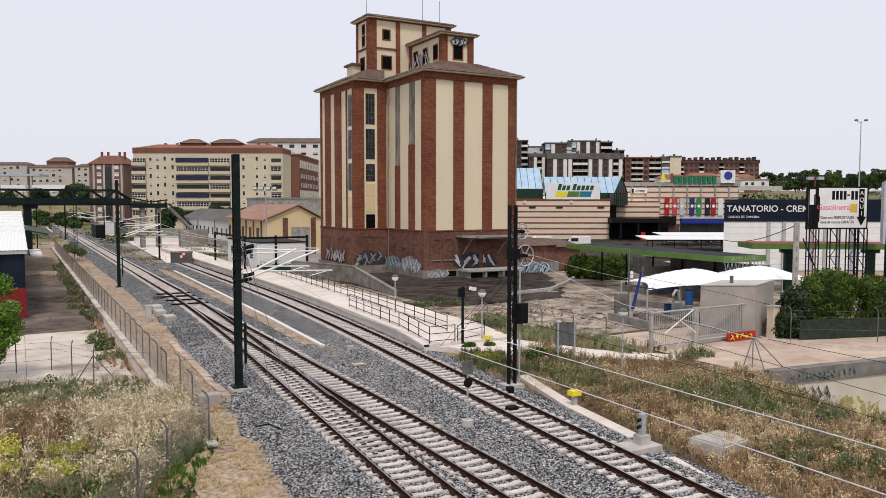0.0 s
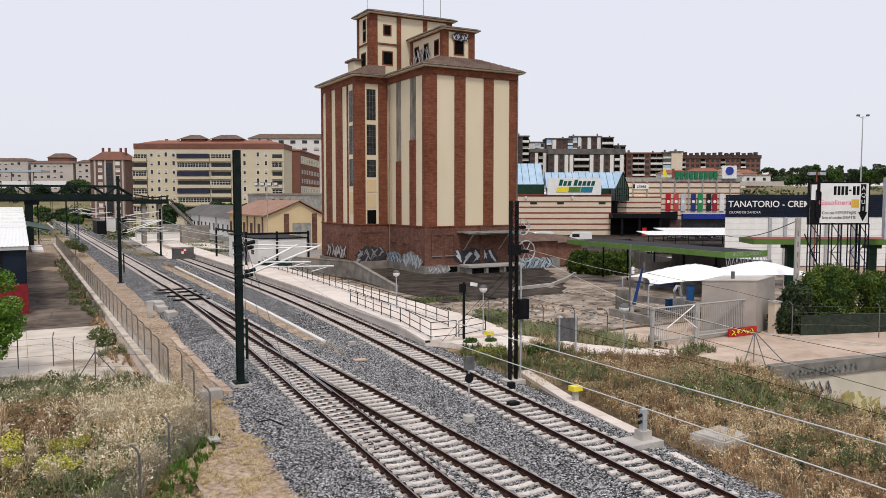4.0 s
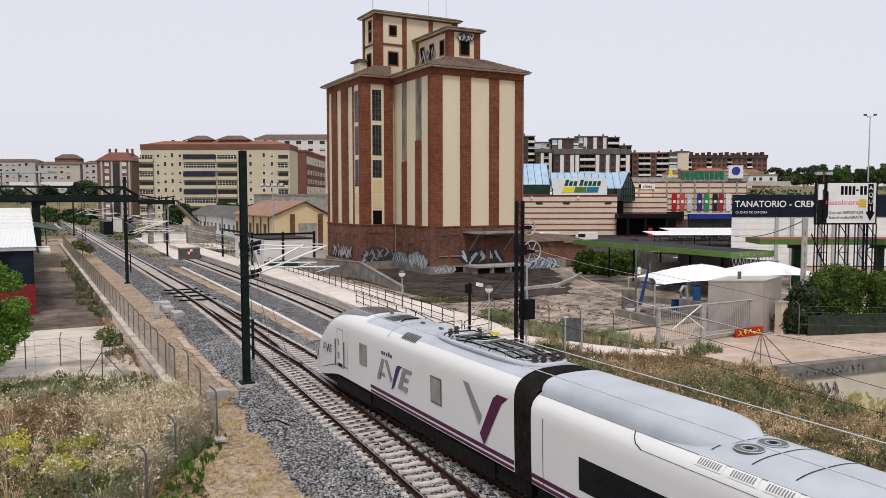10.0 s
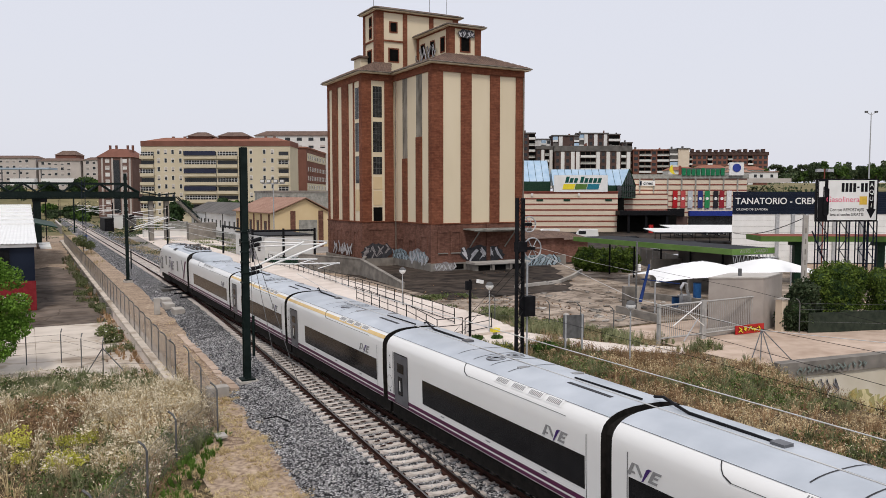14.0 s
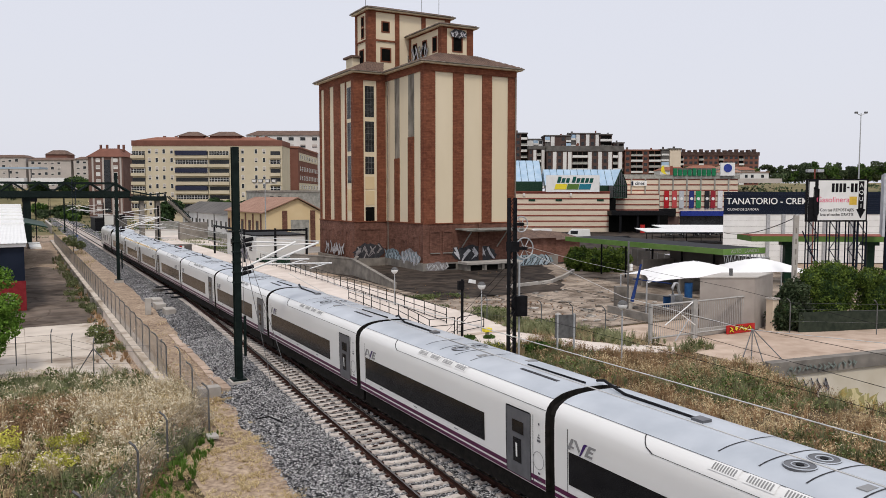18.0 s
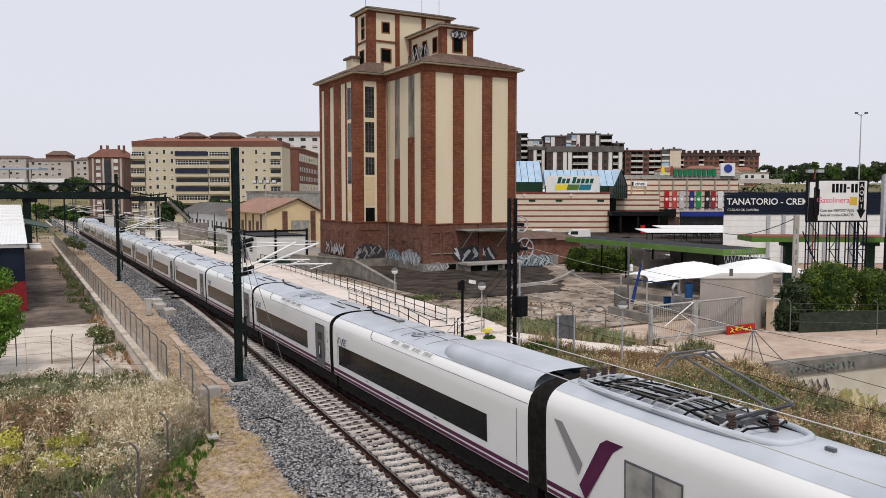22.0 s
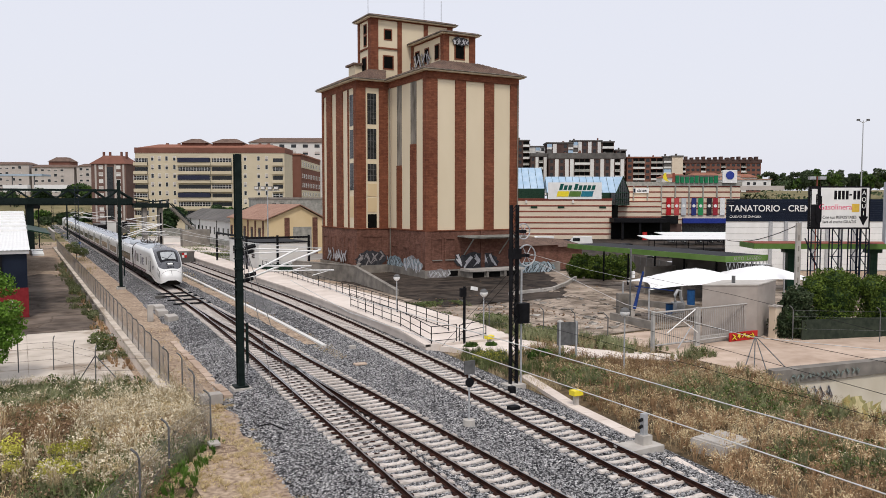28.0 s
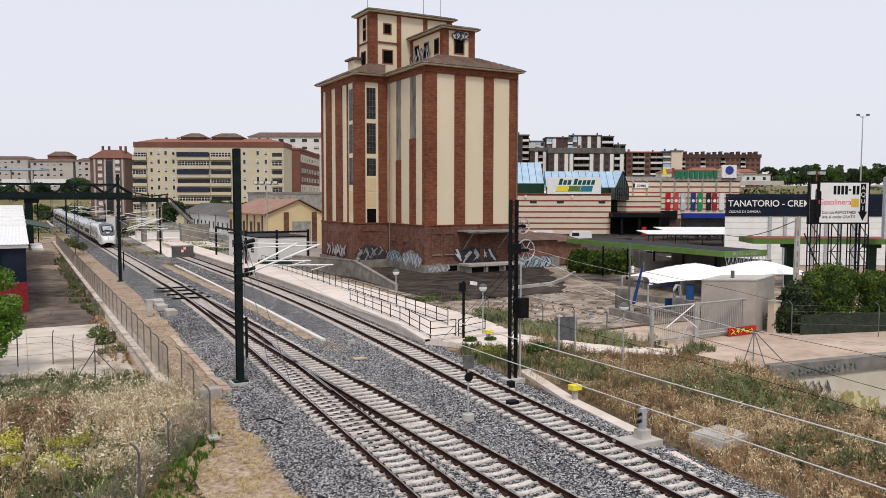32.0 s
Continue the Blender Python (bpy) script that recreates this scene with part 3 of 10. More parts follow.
# ---- the grain silo ----
def build_silo():
    s = thing("grain_silo", "tall red-brick grain silo with cream panels and graffiti", "silo", kind="")
    X0, X1, Y0, Y1 = 41.42, 54.32, 79.26, 104.0
    SX, SY0, SY1 = 37.06, 89.69, 102.11
    B0, B1, ZT, ZE = 5.45, 23.2, 23.2, 24.15
    # cream core
    part("wall", box(bm_new(), X0 + 0.15, X1 - 0.15, Y0 + 0.15, Y1 - 0.15, 0.0, ZE), M_CREAM, s, "cream rendered wall")
    part("wall", box(bm_new(), SX + 0.15, X0 + 0.1, SY0 + 0.15, SY1 - 0.15, 0.0, ZE), M_CREAM, s, "cream rendered wall")
    # brick storey at the foot, a little proud, and the band under the eaves
    for x0, x1, y0, y1 in ((X0 - 0.05, X1 + 0.05, Y0 - 0.05, Y1 + 0.05), (SX - 0.05, X0 - 0.06, SY0 - 0.05, SY1 + 0.05)):
        part("brick_base", box(bm_new(), x0, x1, y0, y1, 0.9, B0), M_BRICKL, s, "red brick ground storey")
        part("base_moulding", box(bm_new(), x0 - 0.08, x1 + 0.06, y0 - 0.08, y1 + 0.06, B0, B0 + 0.14), M_BRICK, s)
        part("plinth", box(bm_new(), x0 - 0.25, x1 + 0.2, y0 - 0.25, y1 + 0.2, -0.5, 0.9), M_CONCD, s, "stained concrete plinth")
    part("frieze", box(bm_new(), X0, X1, Y0, Y1, ZT, ZE - 0.1), M_BRICK, s)
    part("frieze", box(bm_new(), SX, X0 - 0.01, SY0, SY1, ZT, ZE - 0.1), M_BRICK, s)
    # pilasters of the bay front
    for a, b in ((X0, 42.95), (45.35, 46.79), (49.39, 50.75), (53.1, X1)):
        part("pilaster", box(bm_new(), a, b, Y0, Y0 + 0.4, B0 + 0.1, ZT + 0.05), M_BRICK, s)
    # left flank of the main body
    part("pilaster", box(bm_new(), X0, X0 + 0.3, Y0 + 0.41, Y0 + 0.85, B0 + 0.1, ZT), M_BRICK, s)
    for a, b, zc in ((81.97, 83.48, 15.8), (85.97, 87.27, 13.4)):
        part("pilaster", box(bm_new(), X0, X0 + 0.3, a, b, B0 + 0.1, zc), M_BRICK, s)
        part("bare_strip", box(bm_new(), X0 + 0.1, X0 + 0.3, a, b, zc + 0.003, ZT), M_STRIP, s, "bare grey concrete strip")
    # stair block
    for a, b in ((SX, 38.35), (40.2, X0 - 0.02)):
        part("pilaster", box(bm_new(), a, b, SY0, SY0 + 0.4, B0 + 0.1, ZT), M_BRICK, s)
    for a, b in ((90.1, 90.61), (92.7 - 0.24, 92.7 - 0.02), (94.46, 96.69), (98.37, 100.32 - 0.01), (101.6, SY1)):
        part("pilaster", box(bm_new(), SX, SX + 0.3, a, b, B0 + 0.1, ZT), M_BRICK, s)

    def window(plane, u0, u1, z0, z1, bars=3, glass=M_GLASSD):
        w = new("window")
        w.parent = s
        depth = 0.1
        def bx(a, b, c, d, dd0, dd1):
            return box(bm_new(), a, b, SY0 + dd0, SY0 + dd1, c, d) if plane == "y" else box(bm_new(), SX + dd0, SX + dd1, a, b, c, d)
        part("pane", bx(u0, u1, z0, z1, 0.13, 0.145), glass, w)
        bm = bm_new()
        t = 0.035
        for k in range(1, bars):
            u = u0 + (u1 - u0) * k / bars
            if plane == "y":
                box(bm, u - t / 2, u + t / 2, SY0 + 0.1, SY0 + 0.128, z0, z1)
            else:
                box(bm, SX + 0.1, SX + 0.128, u - t / 2, u + t / 2, z0, z1)
        nz = max(2, int((z1 - z0) / 0.7))
        for k in range(1, nz):
            z = z0 + (z1 - z0) * k / nz
            if plane == "y":
                box(bm, u0, u1, SY0 + 0.095, SY0 + 0.125, z - t / 2, z + t / 2)
            else:
                box(bm, SX + 0.095, SX + 0.125, u0, u1, z - t / 2, z + t / 2)
        part("glazing_grid", bm, M_POST, w)

    for z0, z1 in ((18.65, 22.5), (14.3, 18.1), (11.5, 13.7)):
        window("y", 38.62, 39.85, z0, z1)
    for z0, z1 in ((9.6, 11.2), (7.6, 9.4)):
        part("blind_panel", box(bm_new(), 38.62, 39.85, SY0 + 0.1, SY0 + 0.2, z0, z1), M_YELW, s)
    part("doorway", box(bm_new(), 38.62, 39.85, SY0 + 0.12, SY0 + 0.2, 5.6, 7.35), M_HOLE, s, "open dark doorway")
    for a, b, low in ((91.0, 92.2, False), (95.0, 96.2, True), (98.7, 99.9, True)):
        for z0, z1 in ((18.5, 22.4), (14.4, 18.0), (10.4, 13.8)):
            window("x", a, b, z0, z1)
        if low:
            part("opening", box(bm_new(), SX + 0.12, SX + 0.2, a, b, 6.9, 8.6), M_HOLE, s)
        else:
            part("blind_panel", box(bm_new(), SX + 0.1, SX + 0.2, a, b, 6.9, 9.6), M_YELW, s)

    def hip(x0, x1, y0, y1, z0, x2, x3, y2, y3, z1, over=0.55):
        """A hipped tile roof over an eave slab."""
        part("eave", box(bm_new(), x0 - over, x1 + over, y0 - over, y1 + over, z0 - 0.14, z0), M_CREAM, s)
        bm = bm_new()
        o = over + 0.12
        lo = [(x0 - o, y0 - o), (x1 + o, y0 - o), (x1 + o, y1 + o), (x0 - o, y1 + o)]
        hi = [(x2, y2), (x3, y2), (x3, y3), (x2, y3)]
        a = [bm.verts.new((x, y, z0 + 0.003)) for x, y in lo]
        e = [bm.verts.new((x, y, z0 + 0.13)) for x, y in lo]
        b = [bm.verts.new((x, y, z1)) for x, y in hi]
        for k in range(4):
            j = (k + 1) % 4
            bm.faces.new((a[k], a[j], e[j], e[k]))
            bm.faces.new((e[k], e[j], b[j], b[k]))
        bm.faces.new(b)
        bm.faces.new(a[::-1])
        roof = part("tile_roof", bm, M_TILE, s, "old brown tile roof")
        # rows of cover tiles running down each slope, and the gutter
        bm = bm_new()
        for k in range(4):
            j = (k + 1) % 4
            a, b = Vector((*lo[k], z0 + 0.13)), Vector((*lo[j], z0 + 0.13))
            c, d = Vector((*hi[k], z1)), Vector((*hi[j], z1))
            n = int((b - a).length / 0.36)
            along = (b - a).normalized()
            for q in range(1, n):
                p = a.lerp(b, q / n)
                t0, t1 = (c - a).dot(along), (d - a).dot(along)
                w = (p - a).dot(along)
                full = (b - a).length
                r = w / t0 if w < t0 else ((full - w) / (full - t1) if w > t1 else 1.0)
                up = c.lerp(d, min(1.0, max(0.0, (w - t0) / max(0.01, t1 - t0)))) if r >= 1 else (a.lerp(c, r) if w < t0 else b.lerp(d, r))
                rod(bm, p + Vector((0, 0, 0.01)), up + Vector((0, 0, 0.01)), 0.055, 4)
        tagged(part("cover_tiles", bm, M_TILE, roof), kind="stuff")
        bm = bm_new()
        for k in range(4):
            j = (k + 1) % 4
            rod(bm, (*lo[k], z0 + 0.05), (*lo[j], z0 + 0.05), 0.07, 6)
        part("gutter", bm, M_STRIP, roof)

    hip(X0, X1, Y0, Y1, ZE, 44.6, 49.8, 81.3, 100, 25.75)
    hip(SX, X0 - 1.3, SY0, SY1, ZE + 0.004, 39.2, 41.4, 90.2, 100, 25.6)
    # gallery over the bins and its head tower
    def house(x0, x1, y0, y1, z0, z1, corners, label):
        part("wall", box(bm_new(), x0 + 0.1, x1 - 0.1, y0 + 0.1, y1, z0, z1), M_CREAM, s, label)
        for a, b in corners:
            part("pilaster", box(bm_new(), a, b, y0, y0 + 0.3, z0, z1 - 0.02), M_BRICK, s)
        part("pilaster", box(bm_new(), x0, x0 + 0.3, y0 + 0.31, y0 + 0.9, z0, z1 - 0.02), M_BRICK, s)
        part("pilaster", box(bm_new(), x0, x0 + 0.3, y1 - 0.6, y1, z0, z1 - 0.02), M_BRICK, s)
        part("frieze", box(bm_new(), x0 + 0.02, x1 - 0.02, y0 + 0.02, y1 - 0.02, z1 - 0.3, z1 - 0.03), M_BRICK, s)

    house(45.0, 49.4, 81.5, 90.3, 24.8, 29.1, ((45.0, 45.75), (48.55, 49.4)), "cream gallery wall")
    hip(45.0, 49.4, 81.5, 90.3, 29.1, 46.6, 47.8, 83.2, 90.2, 29.75, over=0.4)
    house(39.35, 51.2, 90.3, 94.6, 24.6, 32.2, ((39.35, 40.4), (43.1, 43.7), (46.9, 47.5), (50.4, 51.2)), "cream head tower wall")
    hip(39.35, 51.2, 90.3, 94.6, 32.2, 40.8, 49.8, 92, 92.9, 32.95, over=0.4)
    part("string_course", box(bm_new(), 40.42, 43.08, 90.26, 90.4, 28.3, 28.5), M_BRICK, s)
    part("string_course", box(bm_new(), 39.31, 39.5, 91.2, 94.0, 28.3, 28.5), M_BRICK, s)

    def small_window(x0, x1, y0, y1, z0, z1, face):
        w = new("window")
        w.parent = s
        e = 0.16
        if face == "y":
            part("surround", box(bm_new(), x0 - e, x1 + e, y0 - 0.05, y0 + 0.12, z0 - e, z1 + e), M_BRICK, w)
            part("opening", box(bm_new(), x0, x1, y0 - 0.058, y0 + 0.1, z0, z1), M_HOLE, w)
        else:
            part("surround", box(bm_new(), x0 - 0.05, x0 + 0.12, y0 - e, y1 + e, z0 - e, z1 + e), M_BRICK, w)
            part("opening", box(bm_new(), x0 - 0.058, x0 + 0.1, y0, y1, z0, z1), M_HOLE, w)

    small_window(41.35, 42.2, 90.4, 0, 29.6, 30.7, "y")
    small_window(41.2, 42.4, 90.4, 0, 25.9, 27.4, "y")
    small_window(39.45, 0, 91.9, 92.6, 30.4, 31.4, "x")
    small_window(39.45, 0, 91.9, 92.6, 28.9, 30.0, "x")
    small_window(39.45, 0, 92.0, 93.2, 25.7, 27.3, "x")
    small_window(46.65, 47.8, 81.6, 0, 26.2, 28.0, "y")
    for y in (82.9, 85.6, 88.2):
        small_window(45.1, 0, y, y + 0.9, 26.3, 27.9, "x")
    # loading canopy, its struts, and the ramp of the yard
    c = new("canopy")
    c.parent = s
    part("canopy_sheet", box(bm_new(), 45.6, 53.6, 76.4, 79.2, 4.75, 4.87, None), M_CREAMG, c, "grey corrugated loading canopy")
    for k in range(27):
        part("sheet_rib", box(bm_new(), 45.62 + 0.3 * k, 45.74 + 0.3 * k, 76.38, 79.19, 4.873, 4.91), M_CREAMG, c)
    part("canopy_beam", box(bm_new(), 45.6, 53.6, 76.5, 76.64, 4.6, 4.747), M_STRIP, c)
    for x in (46.5, 51.5):
        part("strut", rod(bm_new(), (x, 79.2, 2.6), (x, 76.8, 4.7), 0.08), M_CREAMG, c)
    def blind(plane, at, a, b, z0, z1):
        """A blind opening: a thin raised brick frame round a field of lighter brick."""
        e, d = 0.16, 0.09
        def bx(u0, u1, w0, w1, k):
            return box(bm_new(), u0, u1, at - k, at + 0.06, w0, w1) if plane == "y" else box(bm_new(), at - k, at + 0.06, u0, u1, w0, w1)
        o = part("brick_panel", bx(a, b, z0, z1, 0.012), M_BRICKL, s)
        for u0, u1, w0, w1 in ((a - e, a, z0 - 0.1, z1 + e), (b, b + e, z0 - 0.1, z1 + e), (a, b, z1, z1 + e)):
            part("panel_frame", bx(u0, u1, w0, w1, d), M_BRICKL, o)
        part("panel_sill", bx(a - 0.1, b + 0.1, z0 - 0.22, z0 - 0.1, d + 0.04), M_CONCD, o)

    for a, b, z0, z1 in ((42.3, 43.4, 2.2, 4.5), (44.0, 45.1, 2.2, 4.5)):
        blind("y", Y0 - 0.05, a, b, z0, z1)
    blind("y", SY0 - 0.05, 37.9, 40.4, 1.7, 4.5)
    for a in (80.4, 83.5, 86.8):
        blind("x", X0 - 0.05, a, a + 1.5, 1.8, 3.3 if a > 81 else 3.9)
    for a in (90.9, 93.9, 97.2, 99.9):
        blind("x", SX - 0.05, a, a + 1.3, 1.0, 4.2)
    for x in (X0 - 0.2, 48.8):
        part("brick_pier", box(bm_new(), x, x + 0.55, Y0 - 0.2, Y0 - 0.055, 0.903, B0 - 0.003), M_BRICKL, s)
    part("downpipe", rod(bm_new(), (54.1, Y0 - 0.14, 0.2), (54.1, Y0 - 0.14, ZT), 0.07, 8), M_STRIP, s, "grey iron downpipe")
    part("downpipe", rod(bm_new(), (X0 - 0.12, 88.9, 0.2), (X0 - 0.12, 88.9, ZT), 0.06, 8), M_STRIP, s, "grey iron downpipe")
    part("roof_hut", box(bm_new(), 38.4, 39.4, 93.2, 95.4, 24.9, 26.5), M_CREAM, s, "small cream hut on the roof")
    part("eave", box(bm_new(), 38.1, 39.6, 92.9, 95.8, 26.5, 26.75), M_TILE, s)
    for x, y, z in ((40.6, 94, 32.4), (48, 92.4, 32.9), (50.6, 92.4, 32.6)):
        part("lightning_rod", rod(bm_new(), (x, y, z), (x, y, z + 3.3), 0.03), M_POST, s)
    return s


build_silo()


# ---- the train ----
SEC = 28


def ring(w, zb, zc, zt, n=2.7, cx=0.0):
    """One half of a body section as a function of a in -1..1, from the left foot over the roof to the right foot."""
    def at(a, off=0.0):
        s, q = (1 if a >= 0 else -1), abs(a)
        if q > 0.55:
            k = (q - 0.55) / 0.45
            return Vector((cx + s * (w * (1 - 0.035 * k * k) + off), 0, zc - (zc - zb) * k))
        th = q / 0.55 * math.pi / 2
        return Vector((cx + s * (w + off) * abs(math.sin(th)) ** (2 / n), 0, zc + (zt - zc + off) * abs(math.cos(th)) ** (2 / n)))
    return at


def a_of_z(z, zb, zc):
    return 0.55 + 0.45 * (zc - z) / (zc - zb)


def loft(stations, a0, a1, na, off=0.0):
    """A skin over sections; stations: (y, ring)."""
    bm = bm_new()
    rows = []
    for y, r in stations:
        rows.append([bm.verts.new(r(a0 + (a1 - a0) * k / na, off) + Vector((0, y, 0))) for k in range(na + 1)])
    for p, q in zip(rows, rows[1:]):
        for k in range(na):
            bm.faces.new((p[k], p[k + 1], q[k + 1], q[k]))
    return bm


W, ZB, ZC, ZT = 1.47, 0.98, 2.95, 3.66
COACH = ring(W, ZB, ZC, ZT)


def side_patch(y0, y1, z0, z1, off, side=-1, r=None, ny=1, nz=2):
    r = r or COACH
    st = [(y0 + (y1 - y0) * k / ny, r) for k in range(ny + 1)]
    return loft(st, side * a_of_z(z1, ZB, ZC), side * a_of_z(z0, ZB, ZC), nz, off)


def lettering(name, text, size, material, parent, m, label="", bold=0.0, align="CENTER"):
    cu = bpy.data.curves.new(name, "FONT")
    cu.body, cu.size, cu.extrude, cu.offset = text, size, 0.004, bold
    cu.align_x, cu.align_y = align, "CENTER"
    tmp = bpy.data.objects.new(name, cu)
    scene.collection.objects.link(tmp)
    bpy.context.view_layer.update()
    me = bpy.data.meshes.new_from_object(tmp.evaluated_get(bpy.context.evaluated_depsgraph_get()))
    bpy.data.objects.remove(tmp)
    me.materials.clear()
    me.materials.append(material)
    ob = new(name, me)
    ob.parent = parent
    ob.matrix_local = m
    if label:
        tagged(ob, label)
    return ob


def slab(pts, x, th=0.008):
    """A flat outline of (y, z) on the left flank."""
    bm = bm_new()
    a = [bm.verts.new((x, y, z)) for y, z in pts]
    b = [bm.verts.new((x - th, y, z)) for y, z in pts]
    bm.faces.new(b)
    for k in range(len(pts)):
        j = (k + 1) % len(pts)
        bm.faces.new((a[k], a[j], b[j], b[k]))
    return bm


LOGO_SHAPES = ((((0.0, 0), (0.27, 0), (0.66, 1), (0.42, 1)), 0), (((0.3, 0.2), (0.72, 0.2), (0.66, 0.36), (0.36, 0.36)), 0), (((0.68, 1), (0.94, 1), (1.32, 0.24), (1.18, 0.08)), 0), (((1.24, -0.2), (1.4, -0.12), (1.92, 0.86), (2.12, 1.0), (1.8, 1.0), (1.64, 0.88)), 1), (((1.77, 0), (2.49, 0), (2.57, 0.2), (2.09, 0.2), (2.21, 0.42), (2.55, 0.42), (2.63, 0.6), (2.29, 0.6), (2.39, 0.8), (2.79, 0.8), (2.89, 1), (2.19, 1)), 0))


def mark(c, s, y, z, h, x):
    """The slanted grey and violet mark; it reads the same way on either flank."""
    for shape, v in LOGO_SHAPES:
        part("logo", slab([(y + s * u * h * 1.28, z + k * h) for u, k in shape], s * x, -s * 0.008), M_VIOLET if v else M_LGREY, c)


def underframe(parent, y0, y1):
    part("underframe", box(bm_new(), -1.15, 1.15, y0, y1, 0.35, ZB + 0.1), M_UNDER, parent, "black grimy underframe")


def wheelset(parent, y):
    w = new("wheelset")
    w.parent = parent
    for s in (-0.75, 0.75):
        part("wheel", rod(bm_new(), (s - 0.06, y, 0.42), (s + 0.06, y, 0.42), 0.42, 20), M_UNDER, w)
    part("axle", rod(bm_new(), (-0.75, y, 0.42), (0.75, y, 0.42), 0.08, 10), M_UNDER, w)


def build_coach(length, door, yellow=False, fairing=0, label=""):
    """A coach with its front end at y = 0 and its body behind it."""
    c = thing("passenger_coach", label or "white high-speed train coach with a dark window band", "train coach", group="coaches of the train")
    g = 0.2
    st = [(-length + g, COACH), (-length * 0.5, COACH), (-g, COACH)]
    body = part("body", loft(st, -1, 1, SEC), M_TRAIN, c, "glossy white body shell", smooth=True)
    part("roof_panel", loft(st, -0.3, 0.3, 10, 0.006), M_TROOF, c, "grey roof panel", smooth=True)
    for y, s in ((-g, 1), (-length + g, -1)):
        bm = bm_new()
        bm.faces.new([bm.verts.new(COACH(k / 14 - 1) + Vector((0, y - 0.004 * s, 0))) for k in range(29)])
        part("end_wall", bm, M_UNDER, c)
    gang = [(-length - 0.02, ring(W - 0.16, ZB, ZC, ZT - 0.16)), (-length + g + 0.02, ring(W - 0.16, ZB, ZC, ZT - 0.16))]
    part("gangway", loft(gang, -1, 1, 16), M_UNDER, c, "black rubber gangway")
    underframe(c, -length + 0.15, -0.1)
    wheelset(c, -length + 0.1)
    front = door == "front"
    def yy(d):
        return -d if not front else -(length - d)
    a, b = sorted((yy(0.8), yy(9.8)))
    if not door:
        a, b = (-length + 0.9, -2.3) if fairing > 0 else (-length + 2.3, -0.9)
    for side in (-1, 1):
        band = part("window_band", side_patch(a, b, 1.52, 2.38, 0.008, side), M_TGLASS, c, "black tinted window band")
        part("purple_stripe", side_patch(-length + g, -g, 1.17, 1.3, 0.006, side), M_PURPLE, c)
        part("purple_stripe", side_patch(-length + g, -g, 1.0, 1.11, 0.006, side), M_PURPLE, c)
        if door:
            y0, y1 = sorted((yy(11.0), yy(12.15)))
            d = part("door", side_patch(y0, y1, 1.04, 2.92, 0.012, side), M_TGREY, c, "dark grey sliding door")
            part("door_window", side_patch(y0 + 0.42, y1 - 0.34, 1.4, 2.1, 0.02, side), M_TGLASS, d)
            part("display", side_patch(y0 + 0.3, y1 - 0.3, 2.25, 2.6, 0.02, side), M_TGLASS, d)
            part("handle", side_patch(y0 + 0.6, y0 + 0.68, 1.55, 1.95, 0.026, side), M_WHITE, d)
            for za, zb, ya, yb in ((1.04, 2.94, y0 - 0.035, y0), (1.04, 2.94, y1, y1 + 0.035), (2.92, 2.955, y0, y1)):
                part("door_seal", side_patch(ya, yb, za, zb, 0.014, side), M_BLACK, d)
            for q, (za, zb, w) in enumerate(((2.72, 2.78, 0.07), (2.26, 2.32, 0.16), (2.36, 2.4, 0.11), (2.44, 2.47, 0.06), (1.36, 1.42, 0.1), (1.16, 1.2, 0.22), (1.26, 1.29, 0.08))):
                part("small_mark", side_patch(yy(12.55) - w / 2, yy(12.55) + w / 2, za, zb, 0.008, side), M_TGREY, c)
            e = yy(12.55)
            ringm = bm_new()
            for k in range(24):
                t0, t1 = k * math.pi / 12, (k + 1) * math.pi / 12
                sheet(ringm, [(side * (W + 0.008), e + rr * math.cos(t), 1.75 + rr * math.sin(t)) for rr, t in ((0.25, t0), (0.25, t1), (0.23, t1), (0.23, t0))])
            part("round_sign", ringm, M_LGREY, c)
        if yellow:
            part("yellow_stripe", loft(st, side * 0.36, side * 0.43, 2, 0.007), M_YSTR, c, "pale yellow class stripe", smooth=True)
        # cantrail vents
        v0 = yy(5.2 if door else 6.0)
        for k in range(4):
            vent = part("vent", loft([(v0 - 0.85 * k, COACH), (v0 - 0.85 * k - 0.72, COACH)], side * 0.3, side * 0.4, 3, 0.012), M_TRAIN, c, "slotted cantrail vent")
            bm = bm_new()
            for q in range(9):
                yq = v0 - 0.85 * k - 0.07 - 0.066 * q
                slat = loft([(yq, COACH), (yq - 0.036, COACH)], side * 0.315, side * 0.385, 2, 0.018)
                for f in slat.faces:
                    bm.faces.new([bm.verts.new(w.co) for w in f.verts])
                slat.free()
            part("louvre", bm, M_LGREY, vent, "grey louvre slots")
        for a0, a1, ya, yb in ((0.468, 0.474, v0 + 1.5, -length + g if v0 > -length / 2 else v0 - 3.6), (0.296, 0.3, -length + g, -g)):
            part("panel_joint", loft([(ya, COACH), (yb, COACH)], side * a0, side * a1, 1, 0.009), M_SEAM, c)
        part("panel_joint", strand(bm_new(), [COACH(side * (0.471 - 0.0425 * k), 0.004) + Vector((0, v0 + 1.5 + 0.45 * (k / 4) ** 0.5, 0)) for k in range(5)], 0.014, 5), M_SEAM, c)
        for ya in (-0.75, -length + 0.75):
            part("panel_joint", side_patch(ya - 0.012, ya + 0.012, 1.02, 2.95, 0.007, side), M_SEAM, c)
        for k in range(3):
            ya = (a + b) / 2 + (k - 1) * 2.9
            part("small_mark", side_patch(ya, ya + 0.26, 1.4, 1.44, 0.007, side), M_LGREY, c)
